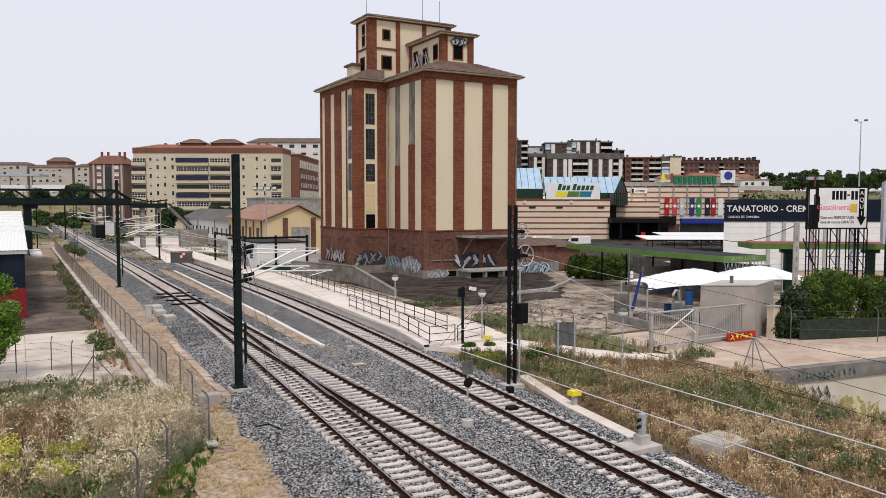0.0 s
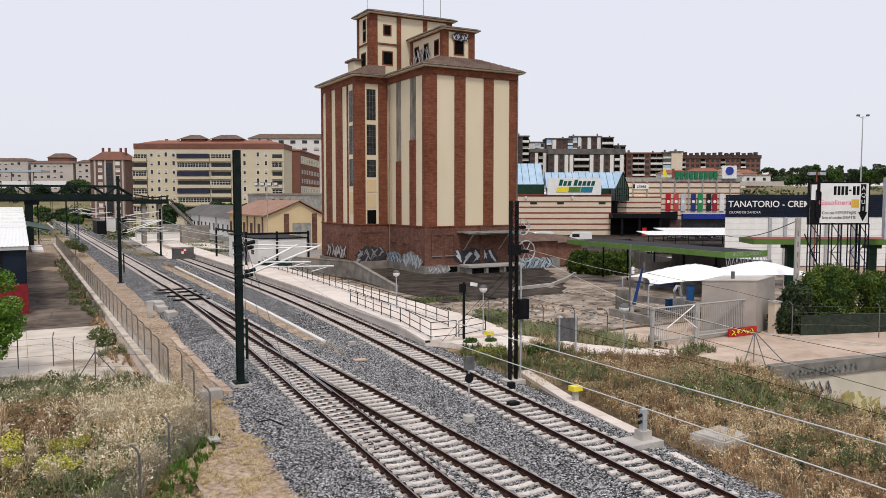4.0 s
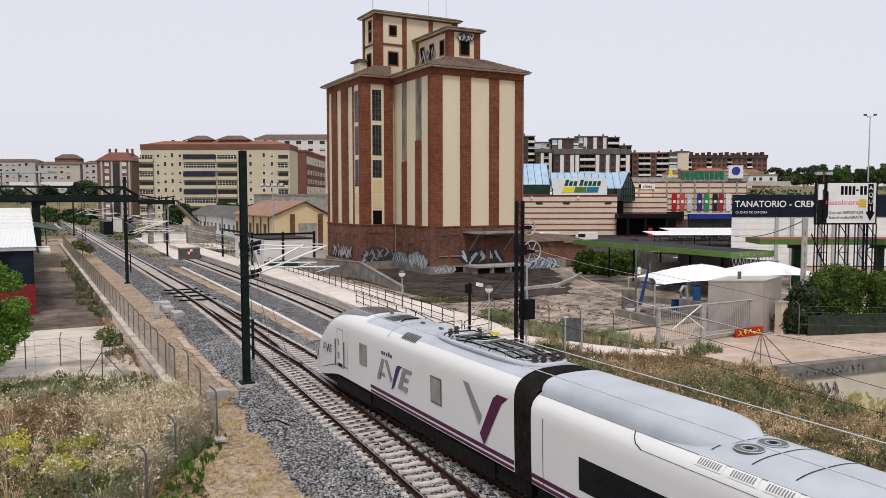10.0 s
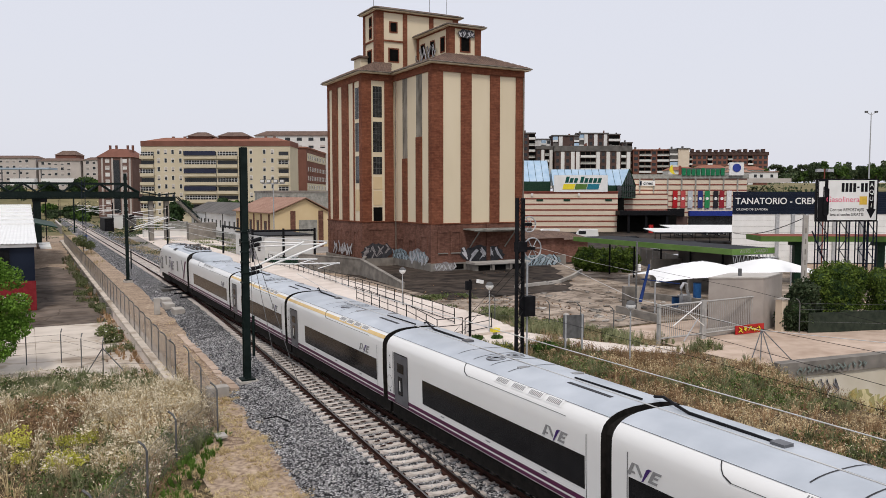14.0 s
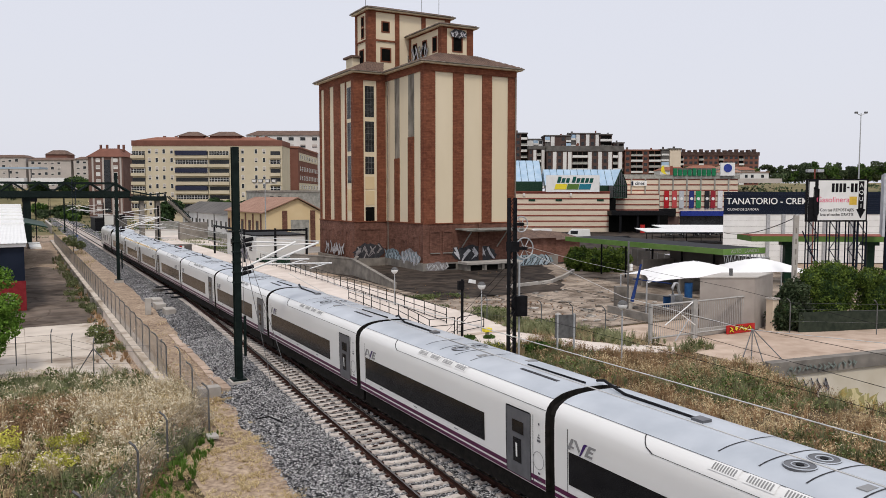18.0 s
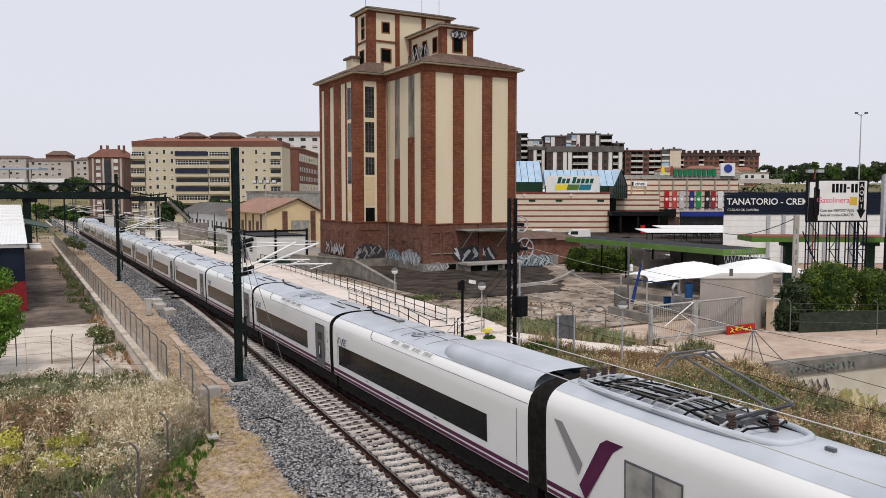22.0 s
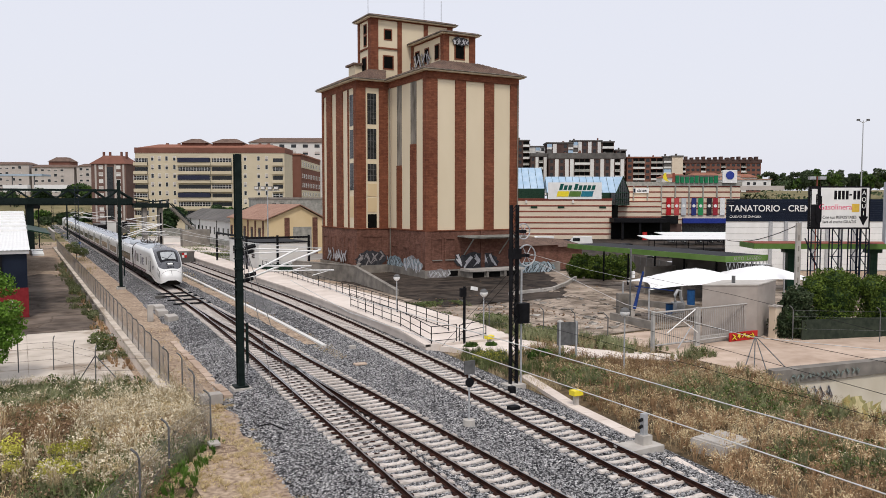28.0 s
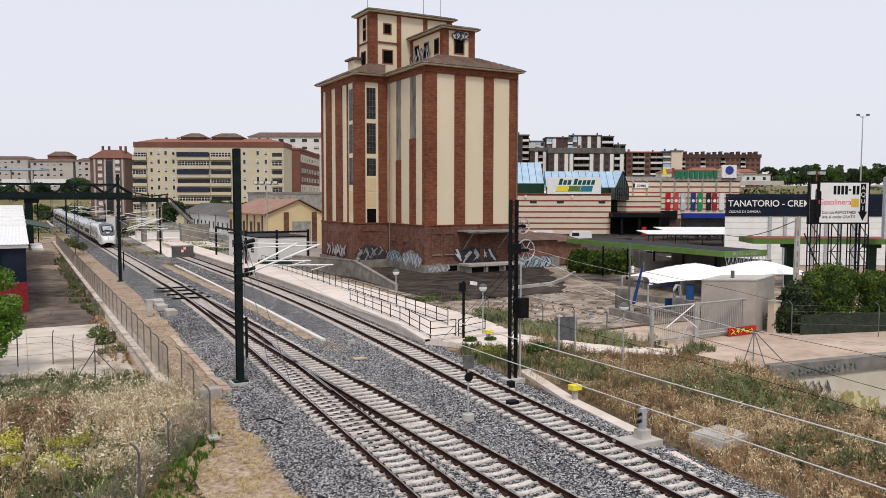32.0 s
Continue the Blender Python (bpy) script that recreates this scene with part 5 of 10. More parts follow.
def hip_roof(root, x0, x1, y0, y1, z, h, material, inset=3.0, over=0.5):
    bm = bm_new()
    lo = [bm.verts.new(p) for p in ((x0 - over, y0 - over, z), (x1 + over, y0 - over, z), (x1 + over, y1 + over, z), (x0 - over, y1 + over, z))]
    up = [bm.verts.new(p) for p in ((x0 + inset, y0 + inset, z + h), (x1 - inset, y0 + inset, z + h), (x1 - inset, y1 - inset, z + h), (x0 + inset, y1 - inset, z + h))]
    for k in range(4):
        bm.faces.new((lo[k], lo[(k + 1) % 4], up[(k + 1) % 4], up[k]))
    bm.faces.new(up)
    bm.faces.new(lo[::-1])
    part("roof", bm, material, root)


# cream block of flats
flats = thing("apartment_building", "cream seven-storey block of flats with a red tile roof", "apartment building", town(-103, 260, -0.5))
part("wall", box(bm_new(), 0, 50.2, 0, 14, 0, 25.8), M_APT, flats)
part("parapet", box(bm_new(), -0.15, 50.35, -0.15, 14.1, 25.8, 27.6), M_APTB, flats, "red brick parapet")
hip_roof(flats, 1, 49.2, 1, 13, 27.6, 1.5, M_TILER, 5)
M_AWN = mat("navy_awning", (0.02, 0.022, 0.045), (0.035, 0.04, 0.07), rough=0.8, bump=0)
facade(flats, 0, 50, 2.0, 25.2, (5.8, 8.2, 10.6, 13.2, 34.5, 37.0, 41.5, 44.2), 8, ww=0.8, wh=1.4)
for f in range(7):
    z = 4.0 + 2.95 * f
    balcony(flats, -0.3, 4.4, z, glazed=f % 2 == 0)
    balcony(flats, 14.4, 25.5, z, glazed=f in (1, 4, 5), awning=M_AWN if f in (2, 4, 6) else None)
    balcony(flats, 25.7, 32.6, z, glazed=f in (0, 3, 6))
    balcony(flats, 46.2, 49.8, z, glazed=f in (2, 5))
for x, w in ((14.5, 8), (25, 10)):
    pent = part("penthouse", box(bm_new(), x, x + w, 4, 11, 27, 29.4), M_APTB, flats)
    hip_roof(flats, x, x + w, 4, 11, 29.4, 1.6, M_TILE, 2.5, 0.6)
for x in (8, 12, 31, 40, 43):
    part("chimney", box(bm_new(), x, x + 0.8, 7, 7.8, 27.5, 29.6), M_APTB, flats)
# brick wing to its right
wing = thing("apartment_building", "red-brick block of flats with cream bands", "apartment building", town(-58.5, 285, -0.5))
part("wall", box(bm_new(), 0, 6.6, 0, 46, 0, 26.6), M_APTB, wing)
part("flat_roof", box(bm_new(), -0.3, 6.9, -0.3, 46.3, 26.6, 27.2), M_TILER, wing)
for f, (z, m) in enumerate(((22.6, M_APT), (18.2, M_APTB), (14.8, M_APTB), (11.4, M_APT), (8.0, M_APTB))):
    part("band", box(bm_new(), 6.5, 6.72, 1.5, 45, z - 0.5, z + 2.4), m, wing)
    for k in range(11):
        w = part("window", box(bm_new(), 6.55, 6.78, 3 + 3.9 * k, 4.6 + 3.9 * k, z + 0.1, z + 1.7), M_WHITE, wing)
        part("pane", box(bm_new(), 6.6, 6.8, 3.2 + 3.9 * k, 4.4 + 3.9 * k, z + 0.2, z + 1.6), M_GLASSD, w)
wing2 = thing("apartment_building", "brick and white block of flats under flat roofs", "apartment building", town(-82, 330, 0))
part("wall", box(bm_new(), 0, 44, 0, 16, 0, 34.2), M_OFFW, wing2)
hip_roof(wing2, 0, 44, 0, 16, 34.2, 2.2, M_TILE, 4)
facade(wing2, 0, 44, 22, 34, (4, 9, 14, 19, 24, 29, 34, 39), 4, ww=2.2, wh=1.4)
# brown block
M_BROWNP = mat("pinkish_brown_wall", (0.13, 0.078, 0.064), (0.19, 0.12, 0.1), scale=0.5, big=0.6, bump=0.03, rough=0.9)
brown = thing("apartment_building", "dark brown brick block of flats with a hipped roof", "apartment building", town(-136, 300, 0))
part("wall", box(bm_new(), 0, 13.5, 0, 14, 0, 23.6), M_BROWNP, brown)
for x in (1.4, 5.4, 9.0, 12.2):
    part("pale_pier", box(bm_new(), x, x + 0.7, -0.12, 0.1, 1, 23.4), M_FARW, brown)
hip_roof(brown, 0, 13.5, 0, 14, 23.6, 3.4, M_APTB, 3.5)
facade(brown, 0, 13, 2, 23.4, (3.8, 10.6), 8, ww=1.5, wh=1.3, wm=M_OFFW)
part("glazed_stair", box(bm_new(), 6.0, 8.6, -0.08, 0.2, 2, 22.5), M_GLASSD, brown)
for x in (2, 4.5, 9, 11):
    part("chimney", box(bm_new(), x, x + 0.7, 6, 6.8, 26, 28.6), M_APTB, brown)
# far rows on the left
for lat, w, h, m in ((-255, 26, 20, M_FARW), (-228, 24, 18.5, M_FARW), (-203, 34, 19, M_FARW), (-168, 24, 17.5, M_FARW), (-140, 26, 18, M_APTB)):
    row = thing("apartment_building", "pale row of far flats with red roofs", "apartment building", town(lat, 430, 12), group="far flats")
    part("wall", box(bm_new(), 0, w - 0.5, 0, 12, 0, h - 2.5), m, row)
    hip_roof(row, 0, w - 0.5, 0, 12, h - 2.5, 1.6, M_TILE, 3)
    facade(row, 0, w, 1, h - 2.6, [2.5 + 3.6 * k for k in range(int((w - 3) / 3.6))], 5, ww=1.6, wh=1.5, frame_m=M_OFFW)
dome = thing("apartment_building", "brown hip-roofed house on the ridge", "house", town(-226, 445, 29))
part("wall", box(bm_new(), 0, 12, 0, 10, 0, 3), M_APTB, dome)
hip_roof(dome, 0, 12, 0, 10, 3, 2.6, M_TILE, 3)
shed_far = thing("station_canopy", "blue-roofed station canopy on thin columns", "canopy", town(-205, 350, 11))
part("roof", box(bm_new(), -2, 24, 0, 8, 9.6, 10.4), mat("pale_blue_metal", (0.3, 0.38, 0.46), (0.4, 0.47, 0.54), bump=0), shed_far)
for x in (2, 10, 20):
    part("column", rod(bm_new(), (x, 1, 0), (x, 1, 9.6), 0.25), M_POST, shed_far)
for lat, w in ((-196, 11), (-182, 15)):
    solid("coach_bus", box(bm_new(), 0, w, 0, 2.6, 0.4, 3.4), M_WHITE, "parked white coach before the far flats", "bus", m=town(lat, 345, 13), group="far buses")

# flats on the hill to the right
def cols(w, n):
    return [w * (k + 0.5) / n for k in range(n)]


def hill_block(lat, dep, z0, w, z1, bays, floors, wall, label, roof=M_APTG, band=0.6, depth=12):
    """A slab of flats; bays names each strip of the front: p pale pier, w windows, b balconies, g glazed galleries, . plain wall."""
    b = thing("apartment_building", label, "apartment building", town(lat, dep, z0), group="hill flats")
    h = z1 - z0
    part("wall", box(bm_new(), 0, w, 0, depth, 0, h - band), wall, b)
    part("roof_band", box(bm_new(), -0.35, w + 0.35, -0.35, depth + 0.35, h - band, h), roof, b)
    st, fh = w / len(bays), (h - band) / floors
    for i, kind in enumerate(bays):
        x = st * i
        if kind == "p":
            part("pale_pier", box(bm_new(), x + st * 0.14, x + st * 0.86, -0.14, 0.2, 0.3, h - band - 0.2), M_OFFW, b)
        for f in range(floors):
            z = fh * f
            if kind in "wp" and kind == "w":
                part("window", box(bm_new(), x + st * 0.2, x + st * 0.8, -0.05, 0.1, z + fh * 0.3, z + fh * 0.82), M_GLASSD, b)
            elif kind == "b":
                o = part("balcony", box(bm_new(), x, x + st, -0.9, -0.003, z + fh * 0.04, z + fh * 0.12), M_OFFW, b)
                part("rail", box(bm_new(), x, x + st, -0.9, -0.84, z + fh * 0.12, z + fh * 0.4), M_CREAMG if f % 2 else M_OFFW, o)
                part("recess", box(bm_new(), x + st * 0.06, x + st * 0.94, -0.03, 0.1, z + fh * 0.12, z + fh * 0.92), M_HOLE, o)
            elif kind == "g":
                o = part("gallery", box(bm_new(), x + st * 0.04, x + st * 0.96, -0.5, -0.003, z + fh * 0.06, z + fh * 0.9), M_BLUEG if (i + f) % 3 == 0 else M_APTG, b)
                part("gallery_frame", box(bm_new(), x + st * 0.02, x + st * 0.98, -0.56, -0.503, z + fh * 0.06, z + fh * 0.38), M_OFFW, o)
    rnd = random.Random(int(lat * 10))
    for k in range(max(1, int(w / 6))):
        x = rnd.uniform(0.5, w - 1.2)
        part("chimney", box(bm_new(), x, x + rnd.uniform(0.5, 1.0), 3, 4, h, h + rnd.uniform(0.6, 1.5)), M_APTB if k % 2 else M_APTG, b)
    return b


hill_block(52.7, 386, 16, 13.2, 38.7, "gp.wg", 7, M_APTD, "brown hillside flats with glazed galleries and pale piers")
hill_block(66.0, 388, 16, 14.6, 39.9, "gpwpwp", 7, M_APTD, "brown hillside flats with tall pale piers")
hill_block(80.6, 387, 16, 5.9, 39.3, "b", 7, M_APTD, "brown hillside flats with stacked white balconies")
hill_block(52.0, 372, 14, 36.5, 32.4, "wpwppbbbpwpwpbp", 5, M_APTD, "long brown hillside flats with white piers and balconies", band=2.6)
hill_block(37.0, 380, 12, 6.3, 39.4, "wb", 9, M_APTD, "dark brown end tower on the hill")
hill_block(42.7, 392, 14, 10.0, 37.3, "wpgw", 8, M_OFFW, "white hillside flats with glazed galleries")
hill_block(43.6, 376, 12, 8.0, 32.6, "wpbp", 6, M_APTD, "brown and white hillside flats under a grey roof", band=1.6)
hill_block(86.8, 384, 14, 5.0, 35.0, "wb", 6, M_APTD, "narrow brown stair tower on the hill")
hill_block(91.4, 380, 14, 17.6, 31.2, "wbbwbb", 6, M_APTB, "brown-red hillside flats with long balconies", roof=M_TILER)
hill_block(109.0, 379, 14, 4.0, 31.4, "g", 6, M_APTG, "dark glazed stair between hillside flats")
hill_block(113.0, 378, 14, 5.4, 31.7, ".", 6, M_STRIPE1, "blank cream end wall of hillside flats", depth=14)
hill_block(118.8, 400, 14, 47.0, 31.0, "wwbwwwbwwwbwwwbwww", 6, M_APTB, "long red-brown hillside flats with rows of windows", roof=M_APTD, band=1.8)
for k in range(15):
    dormer = thing("roof_dormer", "small dark dormer on the long flats' roof", "dormer", town(120 + 3.05 * k, 399.4, 30.9), group="roof dormers")
    part("box", box(bm_new(), 0, 1.3, 0, 2.5, -0.2, 0.9 + 0.25 * (k % 3)), M_APTD, dormer)
    part("cap", box(bm_new(), -0.1, 1.4, -0.1, 2.6, 0.9 + 0.25 * (k % 3), 1.05 + 0.25 * (k % 3)), M_APTB, dormer)
for lat, dep, z, w, h in ((107, 330, 14.5, 13, 7.0), (117, 322, 14.5, 15, 6.2), (96, 335, 14.5, 12, 6.5)):
    hs = thing("house", "low white house with a tiled roof on the hill", "house", town(lat, dep, z), group="hill houses")
    part("wall", box(bm_new(), 0, w, 0, 9, 0, h - 1.5), M_OFFW, hs)
    hip_roof(hs, 0, w, 0, 9, h - 1.5, 1.6, M_TILER, 2.5)
    facade(hs, 0, w, 0.2, h - 2, cols(w, 4), 1, ww=1.0, wh=1.0)
villa = thing("house", "long white house with pinkish tiled roofs on the hill", "house", town(110.5, 306, 14.8))
part("wall", box(bm_new(), 0, 20.5, 0, 8, -0.5, 3.0), M_OFFW, villa)
hip_roof(villa, 0, 9.5, 0, 8, 3.0, 1.7, M_TILEP, 2.8)
part("wall", box(bm_new(), 1.5, 9.5, 3, 11, 3.0, 4.6), M_OFFW, villa)
hip_roof(villa, 1.5, 9.5, 3, 11, 4.6, 1.4, M_TILEP, 2.6)
part("roof", box(bm_new(), 9.6, 20.8, -0.3, 8.3, 3.0, 3.35), M_TILEP, villa)
for x in (1.2, 3.6, 6.0, 11.0, 13.4, 17.5):
    w = part("window", box(bm_new(), x, x + 1.1, -0.05, 0.1, 0.9, 2.1), M_GLASSD, villa)
part("garden_wall", box(bm_new(), -3, 24, -4.2, -3.9, -1.2, 0.5), M_FARW, villa)
mast = thing("light_mast", "tall thin floodlight mast with two arms", "light mast", town(163.6, 300, 15))
part("pole", rod(bm_new(), (0, 0, 0), (0, 0, 25.5), 0.28, 8, 0.16), M_STEEL, mast)
for s in (-1, 1):
    part("arm", rod(bm_new(), (0, 0, 24.6), (s * 1.9, 0, 25.6), 0.12), M_STEEL, mast)
    part("lamp_head", box(bm_new(), s * 1.9 - 0.5, s * 1.9 + 0.5, -0.4, 0.4, 25.4, 26.1), M_POST, mast)

# ---- shopping centre ----
def striped(root, x0, x1, y, z0, z1, n):
    part("wall", box(bm_new(), x0, x1, y, y + 12, z0, z1), M_STRIPE1, root)
    for k in range(n):
        z = z0 + (z1 - z0) * (k + 0.9) / n
        part("red_band", box(bm_new(), x0 - 0.02, x1 + 0.02, y - 0.06, y + 0.1, z - 0.16, z + 0.16), M_STRIPE2, root)


mall = thing("shopping_centre", "cream shopping centre with red bands and glass roofs", "shopping centre", town(18, 185, 0))
striped(mall, -12, 23.0, 0, 0, 9.5, 7)
for x in (3.5, 10, 20):
    part("grille", box(bm_new(), x, x + 1.6, -0.1, 0.1, 7.4, 7.9), M_GREEND, mall)
def glass_roof(x0, x1, y0, y1, z0, z1):
    bm = bm_new()
    sheet(bm, [(x0, y0, z0), (x1, y0, z0), (x1, (y0 + y1) / 2, z1), (x0, (y0 + y1) / 2, z1)])
    sheet(bm, [(x0, y1, z0), (x0, (y0 + y1) / 2, z1), (x1, (y0 + y1) / 2, z1), (x1, y1, z0)])
    for x in (x0, x1):
        sheet(bm, [(x, y0, z0), (x, y1, z0), (x, (y0 + y1) / 2, z1)])
    r = part("glass_roof", bm, M_BLUEG, mall, "pale blue glass roof")
    bm = bm_new()
    n = int((x1 - x0) / 1.6)
    for k in range(n + 1):
        x = x0 + (x1 - x0) * k / n
        rod(bm, (x, y0, z0 + 0.03), (x, (y0 + y1) / 2, z1 + 0.03), 0.05, 4)
    part("glazing_ribs", bm, M_GREEND, r)
glass_roof(-8, 7.5, 5, 18, 12.2, 17.6)
part("clerestory", box(bm_new(), -8, 7.5, 4.9, 5.2, 9.5, 12.2), M_GREEND, mall)
glass_roof(7.8, 24.7, 3, 11, 11.2, 15.2)
part("clerestory", box(bm_new(), 7.8, 24.6, 2.9, 3.2, 9.5, 11.2), M_GREEND, mall)
gab = part("gable_roof", sheet(bm_new(), [(24.65, 2.96, 11.2), (24.65, 7, 15.2), (26.9, 5.6, 15.2)]), M_BLUEG, mall, "pale blue glass roof slope")
bm = sheet(bm_new(), [(24.7, 2.9, 11.2), (28.9, 7.1, 11.2), (26.9, 5.1, 15.2)])
part("gable", bm, M_GLASSD, mall, "dark green glazed gable")
bm = bm_new()
for k in range(7):
    u = k / 6
    x, y = 24.7 + 4.2 * u, 2.84 + 4.2 * u
    zt = 11.2 + 4.0 * (1 - abs(u - 0.52) / 0.52) if k not in (0, 6) else 11.25
    rod(bm, (x, y, 8.2), (x, y, zt), 0.07, 4)
for z in (8.2, 9.6, 11.2):
    rod(bm, (24.7, 2.84, z), (28.9, 7.04, z), 0.09, 4)
rod(bm, (24.7, 2.84, 11.2), (26.9, 5.04, 15.25), 0.12, 4)
rod(bm, (28.9, 7.04, 11.2), (26.9, 5.04, 15.25), 0.12, 4)
part("gable_frame", bm, M_GREEND, mall, "dark green steel frame")
part("lantern", prism(bm_new(), [(23.2, 1.4), (24.7, 2.95), (28.9, 7.15), (28.9, 12), (23.2, 12)], 8.2, 11.19), M_GLASSD, mall, "dark glazed lantern")
part("recess_wall", box(bm_new(), 23.05, 25.2, 3.0, 12, 4, 8.19), M_HOLE, mall)
striped(mall, 25.3, 37.5, 9, 0, 9.2, 7)
part("wall_cap", box(bm_new(), -12.1, 23.1, -0.15, 12, 9.5, 9.75), M_STRIPE2, mall)
for x in (-6.0, 2.2, 13.4):
    part("wall_lamp", box(bm_new(), x, x + 0.45, -0.35, -0.07, 8.7, 9.3), M_OFFW, mall)
bd = part("billboard", box(bm_new(), 7.6, 20.5, -0.2, 0.0, 9.6, 13.6), M_WHITE, mall, "white rooftop billboard with coloured bars")
M_TEALD = mat("dark_teal_paint", (0.008, 0.07, 0.055), (0.014, 0.1, 0.08), bump=0)
SHEAR = Matrix(((1, 0, 0.25, -3.1), (0, 1, 0, 0), (0, 0, 1, 0), (0, 0, 0, 1)))
for k in range(8):
    x = 10.4 + 1.05 * k + (0.4 if k > 2 else 0)
    part("sign_shape", box(bm_new(), x, x + 0.8, -0.26, -0.21, 11.8, 13.25 if k in (0, 3) else 12.9, SHEAR), M_TEALD, bd)
for k, m in enumerate((M_YEL, M_GREENP, mat("teal_paint", (0.02, 0.16, 0.22), bump=0))):
    part("sign_shape", box(bm_new(), 10.2 + 2.9 * k, 13.0 + 2.9 * k, -0.26, -0.21, 10.2, 11.5, SHEAR), m, bd)
# entrance porch
part("porch_canopy", box(bm_new(), 22.5, 35, -4.5, 2, 4.1, 5.1), M_BLACK, mall, "dark entrance canopy")
part("porch_recess", box(bm_new(), 22.9, 37, -0.6, 2, 0.1, 4.1), M_HOLE, mall, "dark glazed entrance")
for x in (24.5, 28.6, 33.5):
    part("porch_column", box(bm_new(), x, x + 0.5, -4.2, -3.7, 0, 4.1), M_BLACK, mall)
part("poster_post", box(bm_new(), 29.3, 30.3, -4.9, -4.6, 0, 1.9), M_RED, mall)
hall = thing("shopping_centre", "long cream shopping hall with hanging banners", "shopping centre", town(47, 205, 0))
striped(hall, 0.5, 32.6, 0, 0, 13.2, 9)
part("parapet", box(bm_new(), 0, 33, -0.3, 12.5, 13.2, 14.3), M_CREAMG, hall)
for k in range(8):
    x = 4 + 3.7 * k
    part("mast_strip", box(bm_new(), x, x + 0.35, -0.25, 0.1, 5.5, 13.4), M_CREAMG, hall)
for x, c in ((12.9, (0.35, 0.01, 0.015)), (15.0, (0.4, 0.06, 0.06)), (16.9, (0.4, 0.42, 0.44)), (19.6, (0.02, 0.03, 0.14)), (21.4, (0.02, 0.2, 0.07)), (23.7, (0.015, 0.015, 0.02)), (25.3, (0.25, 0.02, 0.03)), (27.2, (0.6, 0.6, 0.6))):
    bn = part("banner", box(bm_new(), x, x + 1.3, -0.34, -0.28, 5.4, 10.0), mat("banner_cloth_%d" % int(x * 10), c, bump=0), hall, "coloured advertising banner")
    part("banner_mark", rod(bm_new(), (x + 0.65, -0.36, 7.9), (x + 0.65, -0.345, 7.9), 0.42, 14), M_WHITE, bn)
part("blue_fascia", box(bm_new(), 17.2, 33, -1.2, 0.0, 3.3, 4.6), mat("royal_blue_paint", (0.015, 0.03, 0.2), (0.025, 0.045, 0.26), bump=0), hall, "blue shopfront fascia")
part("shopfront", box(bm_new(), 17.2, 33, -0.4, 0.1, 0.1, 3.3), M_GLASSD, hall)
part("black_fascia", box(bm_new(), 8.0, 15.8, -1.4, 0.05, 3.2, 5.2), M_BLACK, hall)
part("shopfront", box(bm_new(), 5.5, 16.9, -0.5, 0.1, 0.1, 3.2), M_APTD, hall)
for k in range(9):
    x = 15.2 + 1.28 * k
    part("sign_letter_shape", box(bm_new(), x, x + 0.95, -0.6, -0.3, 14.0, 15.6 + 0.3 * (k % 4 == 0)), mat("deep_green_sign_paint", (0.012, 0.15, 0.06), (0.02, 0.2, 0.09), bump=0), hall)
    part("sign_frame", box(bm_new(), x - 0.12, x + 1.1, -0.28, -0.24, 13.6, 16.0), M_APTG, hall)
part("roof_sign", box(bm_new(), 27.6, 31.4, -0.8, -0.3, 14.0, 17.4), M_WHITE, hall, "white square roof sign with a blue emblem")
part("emblem", rod(bm_new(), (29.5, -0.9, 16.0), (29.5, -0.82, 16.0), 1.1, 20), mat("emblem_blue", (0.03, 0.05, 0.25), bump=0), hall)
bm = bm_new()
for k in range(10):
    t0, t1 = -0.6 + 0.25 * k, -0.6 + 0.25 * (k + 1)
    w0, w1 = 0.55 * (1 - abs(k - 4) / 7), 0.55 * (1 - abs(k - 3) / 7)
    sheet(bm, [(13.6 - 1.3 * math.cos(t0) + w0, -0.5, 15.8 - 1.5 * math.sin(t0)), (13.6 - 1.3 * math.cos(t0) - w0, -0.5, 15.8 - 1.5 * math.sin(t0)), (13.6 - 1.3 * math.cos(t1) - w1, -0.5, 15.8 - 1.5 * math.sin(t1)), (13.6 - 1.3 * math.cos(t1) + w1, -0.5, 15.8 - 1.5 * math.sin(t1))])
part("roof_emblem", bm, M_YEL, hall, "yellow curved emblem")
part("roof_emblem", box(bm_new(), 14.3, 15.0, -0.5, -0.4, 14.2, 16.6), M_STRIPE2, hall)
part("wall_sign_plate", box(bm_new(), 4.0, 8.2, -0.4, -0.1, 11.3, 12.6), M_WHITE, hall)
lettering("sign", "cines", 1.25, M_NAVY, hall, pose(6.3, -0.43, 11.95, 90, 0, 0), "dark letters on a white plate", 0.02)
part("wall_sign_shape", box(bm_new(), 4.05, 4.6, -0.46, -0.41, 11.4, 12.5), M_NAVY, hall)


